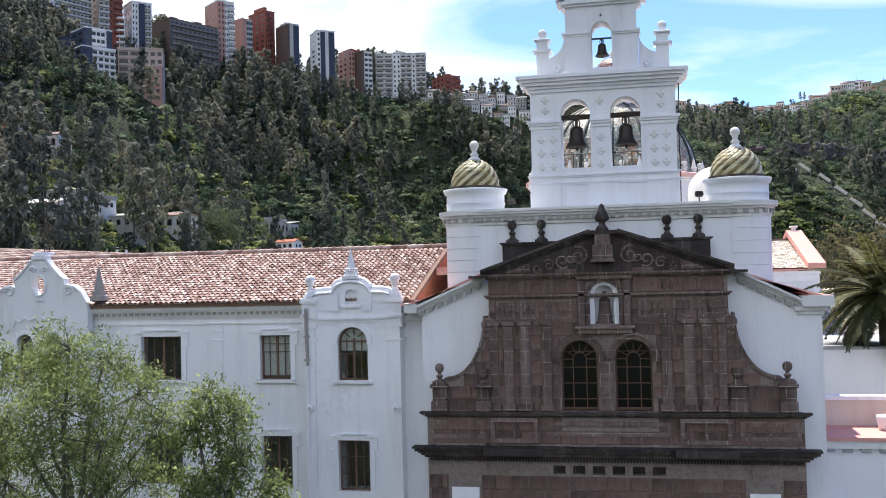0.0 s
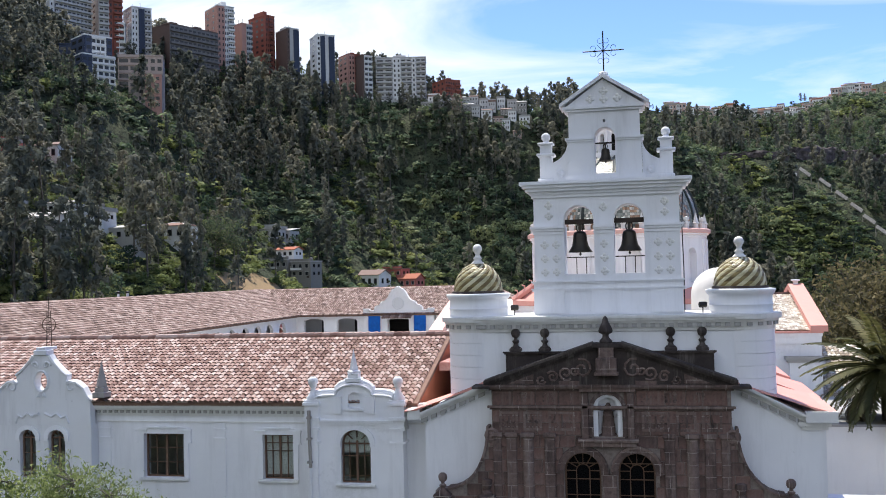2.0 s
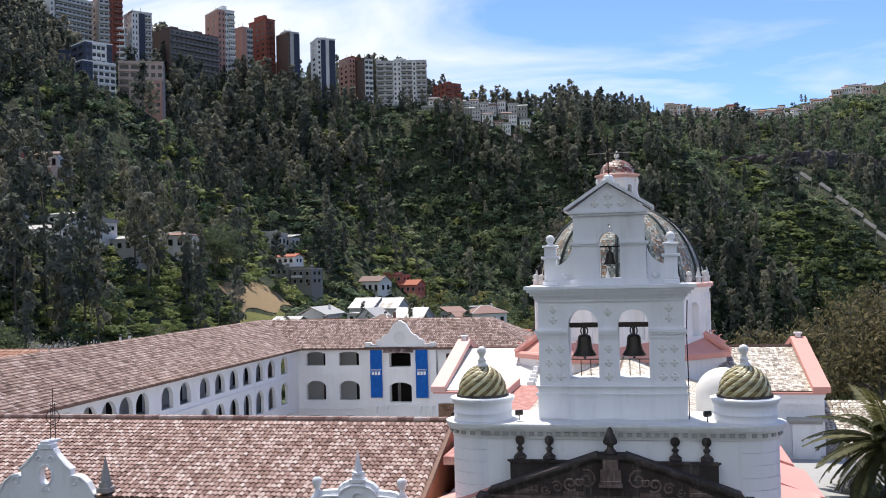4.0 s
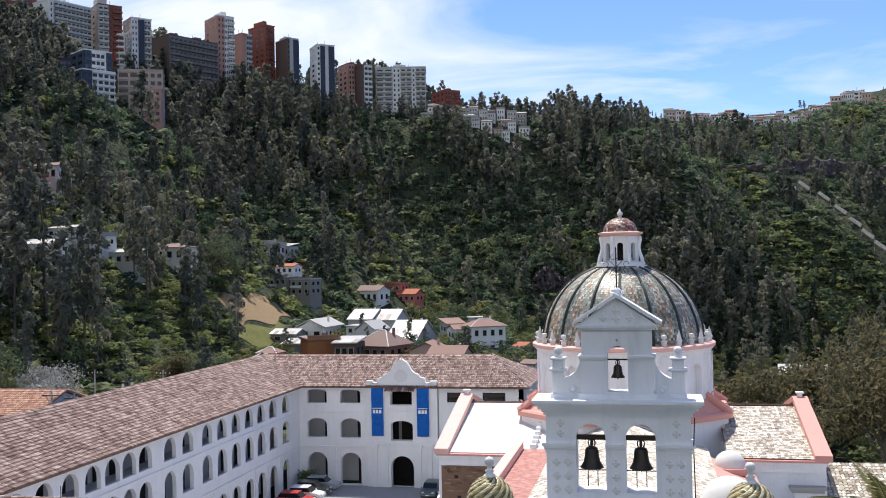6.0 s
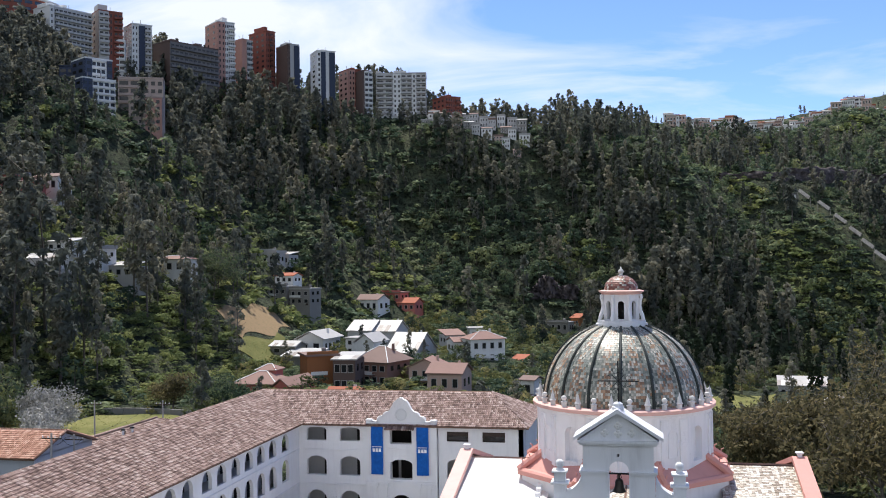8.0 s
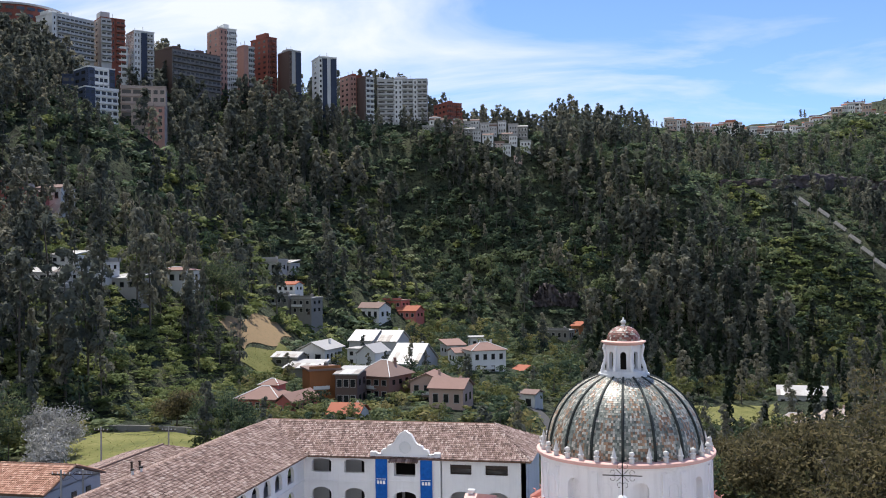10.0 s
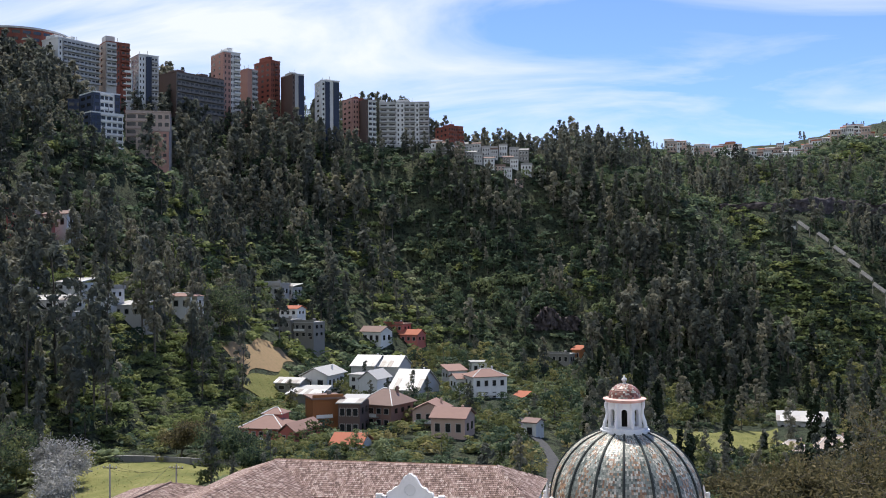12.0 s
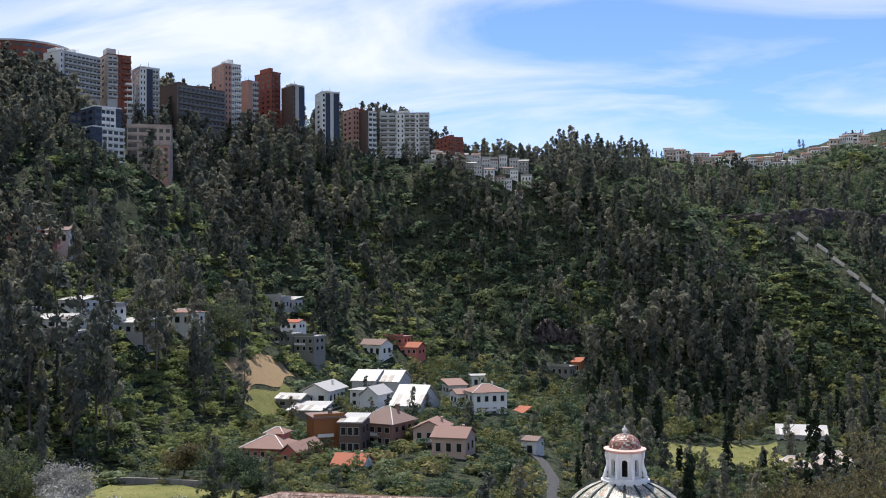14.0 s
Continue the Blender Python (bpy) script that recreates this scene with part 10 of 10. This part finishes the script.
def single_tree(name, x, y, height, mat, label, seed, leaves=2600, leaf=0.35, spread=0.75, r=0.25, lean=(0, 0), cloud=0.7, droop=0.4, z=None, group="", stretch=1.6, levels=3, kids=4, squash=1.0, clusters=0):
    rng = np.random.default_rng(seed)
    z = float(ground_z(np.array([x]), np.array([y]))[0]) if z is None else z
    wood, tips = limbs((x, y, z - 0.4), height, spread, rng, levels, kids, r, lean)
    top = tips[:, 2].max() - z
    k = (height * 0.97) / top
    for a in (wood[0], tips):
        a[:, 2] = z + (a[:, 2] - z) * k
        a[:, 0] = x + (a[:, 0] - x) * squash
        a[:, 1] = y + (a[:, 1] - y) * squash
    t = thing(name, (x, y, z), label, "tree", group)
    ob = adopt(new("trunk", raw_mesh("trunk", *wood, BARK)), t)
    if clusters:
        tips = tips[rng.choice(len(tips), min(clusters, len(tips)), replace=False)]
    pts = tips[rng.integers(0, len(tips), leaves)] + rng.normal(size=(leaves, 3)) * cloud * np.array([1, 1, 0.75])
    if droop:
        pts[:, 2] -= np.abs(rng.normal(size=leaves)) * cloud * droop
    adopt(new("crown", give_tint(raw_mesh("crown", *leaf_quads(pts, leaf, rng, stretch, droop), mat), np.repeat(rng.random(leaves), 4))), t)
    return t


# the trees in front of the monastery wing
def lobed_tree(name, base, fork, lobes, label, seed, leaf=0.095, density=900, z=0.0):
    """A tree whose limbs end in lobes of foliage: (x, y, z, radius). Each lobe is a shell of leaf clusters round its own twigs."""
    rng = np.random.default_rng(seed)
    base = np.array([*base, z - 0.3])
    fork = np.array(fork, float)
    stems = [stem(np.stack([base, base * 0.6 + fork * 0.4 + rng.normal(size=3) * 0.12, fork]), 0.26, 0.17, 8)]
    pts = []
    for lx, ly, lz, lr in lobes:
        c = np.array([lx, ly, lz])
        mid = (fork + c) / 2 + np.array([0, 0, -0.25]) + rng.normal(size=3) * 0.25
        stems.append(stem(np.stack([fork, (fork + mid) / 2 + rng.normal(size=3) * 0.12, mid, c]), 0.10, 0.035, 5))
        for _ in range(int(10 + 9 * lr)):
            d = rng.normal(size=3)
            d /= np.linalg.norm(d)
            e = c + d * lr * rng.uniform(0.45, 1.0) * np.array([1, 1, 0.85])
            stems.append(stem(np.stack([c, (c + e) / 2 + rng.normal(size=3) * 0.1, e]), 0.025, 0.007, 3))
            n = int(density * lr * lr / (10 + 9 * lr))
            q = e + rng.normal(size=(n, 3)) * 0.24 * np.array([1, 1, 0.8])
            q[:, 2] -= np.abs(rng.normal(size=n)) * 0.28
            pts.append(q)
    t = thing(name, tuple(base), label, "tree")
    adopt(new("trunk", raw_mesh("trunk", *join(stems), BARK)), t)
    pts = np.concatenate(pts)
    adopt(new("crown", give_tint(raw_mesh("crown", *leaf_quads(pts, leaf, rng, 2.0, 0.7), PEPPER), np.repeat(rng.random(len(pts)), 4))), t)
    return t


lobed_tree("pepper_tree", (-18.6, -9.4), (-18.6, -9.4, 7.2), [(-18.6, -9.5, 12.9, 1.35), (-19.9, -9.0, 12.2, 1.4), (-17.1, -9.9, 12.6, 1.3), (-16.3, -9.2, 11.4, 1.3), (-18.3, -10.4, 11.0, 1.6), (-20.4, -10.0, 10.4, 1.6),
                                                              (-17.0, -10.3, 9.9, 1.5), (-18.8, -9.2, 9.3, 1.7), (-15.4, -9.4, 10.5, 0.9), (-21.2, -9.2, 8.4, 1.6), (-16.6, -9.0, 8.4, 1.3)], "leafy green pepper tree with drooping twigs", 7, 0.078, 1250)
lobed_tree("pepper_tree", (-13.6, -8.6), (-13.8, -8.7, 7.4), [(-14.0, -8.8, 11.3, 0.85), (-13.3, -8.5, 10.7, 0.85), (-14.4, -8.9, 10.2, 0.9), (-12.9, -8.6, 9.4, 0.85), (-13.6, -9.0, 8.4, 1.1), (-12.2, -8.5, 8.2, 0.9), (-14.6, -8.6, 8.6, 0.9)], "slender green pepper tree beside the white wing", 12, 0.10, 1300)
lobed_tree("pepper_tree", (-23.8, -9.0), (-23.6, -9.0, 7.0), [(-21.8, -9.0, 12.8, 1.1), (-22.6, -9.4, 11.0, 1.6), (-23.8, -8.8, 12.0, 1.5), (-25.0, -9.2, 10.4, 1.6), (-22.6, -8.8, 9.0, 1.5)], "bushy green pepper tree in front of the wing", 15, 0.10, 1100)
single_tree("court_shrub", -40.2, 72.3, 1.7, PEPPER, "small green shrub in the court corner", 33, 2200, 0.16, 0.9, 0.06, (0, 0), 0.3, 0.2, 3.1, "", 1.6, 3, 4)
lobed_tree("garden_bush", (-18.6, -12.6), (-18.6, -12.6, 4.0), [(-19.6, -12.4, 7.6, 1.2), (-18.1, -12.8, 7.4, 1.1), (-16.9, -12.5, 7.2, 0.9), (-20.8, -12.3, 6.9, 1.2), (-18.7, -13.2, 6.2, 1.3)], "bright green bush below the pepper trees", 21, 0.10, 1300)


def build_palm(x, y, z0, z1):
    p = thing("palm_tree", (x, y, z0), "tall date palm with arching feathered fronds", "palm")
    rng = np.random.default_rng(3)
    pts = np.stack([np.full(12, x) + 0.05 * np.sin(np.arange(12)), np.full(12, y), np.linspace(z0, z1, 12)], -1)
    adopt(new("trunk", raw_mesh("trunk", *stem(pts, 0.42, 0.36, 10), BARK)), p)
    for k in range(84):
        a = rng.uniform(0, 2 * np.pi)
        up = rng.uniform(-0.6, 1.45)
        ln = rng.uniform(4.2, 5.6)
        n = 12
        q = [np.array([x, y, z1])]
        el = up
        for i in range(n):
            el -= rng.uniform(0.05, 0.13)
            d = np.array([math.cos(a) * math.cos(el), math.sin(a) * math.cos(el), math.sin(el)])
            q.append(q[-1] + d * ln / n)
        q = np.array(q)
        parts_ = [stem(q, 0.045, 0.012, 4)]
        lv, lf = [], []
        for i in range(1, n + 1):
            t = q[i] - q[i - 1]
            t /= np.linalg.norm(t)
            side = np.cross(t, [0, 0, 1])
            side /= np.linalg.norm(side) + 1e-9
            for f in (0.0, 0.25, 0.5, 0.75):
                b = q[i - 1] + (q[i] - q[i - 1]) * f
                for sg in (-1, 1):
                    w = 0.72 * math.sin(math.pi * min(0.95, (i + f) / (n + 1) * 0.9 + 0.1)) + 0.08
                    e = b + side * sg * w * 0.8 + t * w * 0.55 + np.array([0, 0, -0.28 * w]) + rng.normal(size=3) * 0.03
                    m = (b + e) / 2
                    o = t * 0.085
                    lv.append(np.stack([b, m + o, e, m - o]))
        lv = np.concatenate(lv)
        parts_.append((lv, np.arange(len(lv)).reshape(-1, 4)))
        dead = up < -0.25
        leafy = join(parts_)
        adopt(new("frond", give_tint(raw_mesh("frond", *leafy, PALM_DRY if dead else PALM), np.full(len(leafy[0]), rng.random()))), p)
    return p


PALM = foliage("palm_fronds", [(0.1, (0.035, 0.040, 0.014)), (0.5, (0.085, 0.088, 0.032)), (0.9, (0.21, 0.19, 0.075))], 0.6, 0.42, 0.5)
PALM_DRY = foliage("dry_palm_fronds", [(0.1, (0.05, 0.04, 0.022)), (0.5, (0.07, 0.055, 0.03)), (0.9, (0.12, 0.10, 0.06))], 0.8, 0.2, 0.5)
build_palm(13.2, 21.5, 0.0, 13.4)

# trees to the right behind the church
for _i, (_x, _y, _h, _m, _l) in enumerate(((23.5, 70.5, 17.5, OLIVE, "tall olive-brown tree behind the church"), (29.0, 82.0, 19.0, OLIVE, "broad olive-brown tree behind the church"), (16.5, 88.0, 13.5, OLIVE, "olive-brown tree beside the transept"),
                                           (24.0, 104.0, 15.0, OLIVE, "olive-brown tree below the transept"), (34.0, 112.0, 22.0, OLIVE, "tall olive-brown tree at the valley's edge"), (12.0, 112.0, 11.0, OLIVE, "low olive-brown tree below the church"),
                                           (42.0, 128.0, 27.0, OLIVE, "very tall dark tree at the valley's edge"), (21.0, 131.0, 15.0, OLIVE, "olive tree on the valley slope"), (47.0, 96.0, 24.0, OLIVE, "tall dark tree beyond the sacristy"),
                                           (30.5, 58.0, 13.0, BROADLEAF, "green tree beside the sacristy"), (5.0, 100.0, 9.0, BROADLEAF, "green tree behind the dome"), (30.0, 150.0, 18.0, OLIVE, "olive tree farther down the slope"))):
    single_tree("valley_tree", _x, _y, _h, _m, _l, 70 + _i, 5200, 0.42, 0.75, 0.28, (0, 0), 0.85, 0.4, None, "trees behind the church", 1.7, 3, 5)
# silver-grey bushes and round trees near the court wing
for _i, (_x, _y, _h, _m, _l) in enumerate(((-106.0, 119.0, 10.0, SILVER, "bare silver-grey tree with fine twigs"), (-110.5, 126.0, 9.5, SILVER, "bare silver-grey bush with fine twigs"), (-102.5, 112.5, 6.5, SILVER, "pale grey thorny bush"), (-99.5, 108.0, 5.0, SILVER, "pale grey twiggy bush"),
                                           (-119.0, 118.0, 14.0, BROADLEAF, "dark green tree at the field's edge"), (-111.0, 106.0, 8.0, BROADLEAF, "green bushy tree beside the annex"), (-91.0, 152.0, 8.0, BROADLEAF, "dark green tree behind the meadow"),
                                           (-84.0, 151.0, 7.5, BROADLEAF, "round green tree behind the meadow"), (-99.0, 153.0, 8.5, OLIVE, "dark feathery tree behind the meadow"), (-77.0, 139.0, 6.0, BROADLEAF, "green bush behind the meadow"), (-137.5, 256.0, 19.0, BROADLEAF, "tall dark green tree beside the earth bank"), (-141.0, 262.0, 15.0, BROADLEAF, "dark green tree beside the earth bank"))):
    single_tree("field_tree", _x, _y, _h, _m, _l, 120 + _i, 4200, 0.36, 0.85, 0.22, (0, 0), 0.75, 0.35, None, "trees round the meadow", 1.7, 3, 5)


# ---- meadows ----
def meadow(name, x0, x1, y0, y1, label, seed, blades, mat=None, skew=0.0):
    rng = np.random.default_rng(seed)
    nx, ny = 24, 24
    X, Y = np.meshgrid(np.linspace(x0, x1, nx), np.linspace(y0, y1, ny), indexing="ij")
    Y = Y + skew * (X - x0) + 2.0 * np.sin(X * 0.33 + seed)
    X = X + 1.5 * np.sin(Y * 0.21 + seed)
    Z = ground_z(X, Y) + 0.25
    idx = np.arange(nx * ny).reshape(nx, ny)
    F = np.stack([idx[:-1, :-1], idx[1:, :-1], idx[1:, 1:], idx[:-1, 1:]], -1).reshape(-1, 4)
    ob = new(name, raw_mesh(name, np.stack([X, Y, Z], -1).reshape(-1, 3), F, mat or MEADOW))
    tagged(ob, label, "meadow" if blades else "earth bank", kind="structure")
    if not blades:
        return
    px, py = rng.uniform(x0, x1, blades), rng.uniform(y0, y1, blades)
    py = py + skew * (px - x0)
    px = px + 1.5 * np.sin(py * 0.21 + seed)
    c = np.stack([px, py, ground_z(px, py) + 0.4], -1)
    tuft = new("grass_tufts", give_tint(raw_mesh("grass_tufts", *leaf_quads(c, 0.26, rng, 0.9, 0.0), GRASS), np.repeat(rng.random(blades), 4)))
    tagged(tuft, "tufts of yellow-green grass", "grass", kind="stuff")


def meadow_material():
    m = Mat("meadow_grass", 0.95, 0, 0.1)
    a, b = m.noise(0.12, 6, 0.65), m.noise(1.5, 5, 0.6)
    c = m.ramp(a, [(0.3, (0.10, 0.105, 0.040)), (0.5, (0.175, 0.168, 0.062)), (0.7, (0.25, 0.225, 0.10))])
    return m.colour(m.mix(m.mask(b, 0.4, 0.75), c, (0.125, 0.145, 0.048))).bump(b, 0.6, 0.2).m


MEADOW = meadow_material()
EARTH = plaster("ochre_earth", (0.27, 0.185, 0.10), (0.10, 0.11, 0.045), 0.8, 0.9, 0.95)
meadow("meadow", -113, -81, 112, 145, "small yellow-green meadow behind the court wing", 3, 700)
meadow("meadow", 4, 45, 262, 305, "yellow-green field below the wooded slope", 4, 1600, None, 1.1)
meadow("meadow", -122.5, -112.5, 238, 274, "grassy slope below the earth bank", 9, 1500)
meadow("earth_bank", -134, -123.5, 249, 291, "bare ochre earth bank above the sheds", 8, 0, EARTH)



def lane_strip(name, pts, w, mat, label):
    V, F = [], []
    for i, (x, y) in enumerate(pts):
        a, b = pts[max(0, i - 1)], pts[min(len(pts) - 1, i + 1)]
        d = Vector((b[0] - a[0], b[1] - a[1])).normalized()
        for s in (-1, 1):
            px, py = x - s * d.y * w / 2, y + s * d.x * w / 2
            V.append((px, py, float(ground_z(np.array([px]), np.array([py]))[0]) + 0.35))
    F = [(2 * i, 2 * i + 1, 2 * i + 3, 2 * i + 2) for i in range(len(pts) - 1)]
    tagged(new(name, raw_mesh(name, V, F, mat)), label, "road", kind="structure")


lane_strip("road", [(-17, 120), (-19, 150), (-21.5, 175), (-23.5, 195), (-28, 213), (-36, 235), (-38, 262)], 3.0, ASPHALT, "grey paved lane through the valley")


# ---- single pieces: roof tiles of the wing, stones of the church front ----
def wing_tiles():
    xs0, e, u, ln, width = WING_SLOPE
    pitch, gap = 0.25, 0.36
    cols, rows = int(width / pitch), int(ln / gap)
    near = -14.4 - xs0  # the stretch beside the church is laid as single tiles
    V, F, n = tile_field(tuple(e), (1, 0, 0), tuple(u), cols, rows, pitch, gap, lambda cx, cy: (cx < near) | (cy > 5.4), 5, 0.5, 31)
    ob = new("roof_tiles", raw_mesh("roof_tiles", V, F, CLAY))
    tagged(adopt(ob, WING_ROOF), "round clay roof tiles in mixed reds and pinks", kind="stuff")
    rng = random.Random(4)
    kinds = []
    for k in range(4):
        V, F, n = tile_field((-pitch / 2, 0, 0), (1, 0, 0), (0, 1, 0), 1, 1, pitch, gap, None, 5, 0.5, 50 + k)
        kinds.append(raw_mesh("tile", V, F, CLAY_OBJ))
    up = u.normalized()
    ang = math.degrees(math.atan2(up.z, up.y))
    for c in range(cols):
        for r in range(rows):
            cx, cy = (c + 0.5) * pitch, (r + 0.5) * gap
            if cx < near or cy > 5.4:
                continue
            p = e + Vector((1, 0, 0)) * cx + up * (r * gap)
            ob = new("tile", kinds[rng.randrange(4)])
            ob.matrix_basis = pose(p.x, p.y, p.z, ang, 0, rng.uniform(-1.5, 1.5))
            adopt(ob, WING_ROOF)


wing_tiles()


def facade_stones():
    """Coursed stones over the free face of the church front, cut to the openings and the outline."""
    rng = random.Random(9)
    outline = facade_outline()
    blocked = [(CX - 1.80, CX + 1.74, 9.3, 12.45), (CX - 0.66, CX + 0.58, 12.9, 14.68), (CX - 8, CX + 8, 7.05, 8.3), (CX - 8, CX + 8, 9.34, 9.60), (CX - 8, CX + 8, 14.0, 14.18), (CX - 8, CX + 8, 14.78, 15.2),
               (CX - 6.4, CX - 5.05, 0, 6.6), (CX + 5.05, CX + 6.4, 0, 6.6)]
    wall = FACADE.children[0]
    cache = {}
    count = 0
    bands = ((5.95, 7.05, 2), (8.3, 9.34, 2), (9.60, 14.0, 9), (14.18, 14.78, 1))
    for lo, hi, n in bands:
        h = (hi - lo) / n
        for r in range(n):
            z = lo + r * h
            x = CX - 7.3 + rng.uniform(0, 0.4)
            while x < CX + 7.3:
                w = rng.choice((0.62, 0.78, 0.92, 1.1))
                x0, x1, z0, z1 = x, x + w, z, z + h
                x += w
                for b in blocked:
                    if x0 < b[1] and x1 > b[0] and z0 < b[3] - 0.02 and z1 > b[2] + 0.02:
                        if (x0 + x1) / 2 < (b[0] + b[1]) / 2:
                            x1 = min(x1, b[0])
                        else:
                            x0 = max(x0, b[1])
                for _ in range(14):
                    if x1 - x0 < 0.2 or all(inside(p, outline) for p in ((x0 + 0.01, z0 + 0.01), (x1 - 0.01, z0 + 0.01), (x0 + 0.01, z1 - 0.01), (x1 - 0.01, z1 - 0.01))):
                        break
                    if x0 < CX:
                        x0 += 0.06
                    else:
                        x1 -= 0.06
                w2 = round(x1 - x0, 2)
                if w2 < 0.2 or count >= 300 or not all(inside(p, outline) for p in ((x0 + 0.01, z0 + 0.01), (x1 - 0.01, z0 + 0.01), (x0 + 0.01, z1 - 0.01), (x1 - 0.01, z1 - 0.01))):
                    continue
                key = (w2, round(h, 2), rng.randrange(2))
                if key not in cache:
                    bm = box(B(), -w2 / 2 + 0.016, w2 / 2 - 0.016, -0.02 - 0.014 * key[2], 0.05, -h / 2 + 0.016, h / 2 - 0.016, 0.012)
                    cache[key] = as_mesh("stone", bm, STONE)
                ob = new("stone", cache[key])
                ob.matrix_basis = pose((x0 + x1) / 2, 0.06 + rng.uniform(-0.008, 0.012), (z0 + z1) / 2)
                adopt(ob, wall)
                count += 1


facade_stones()
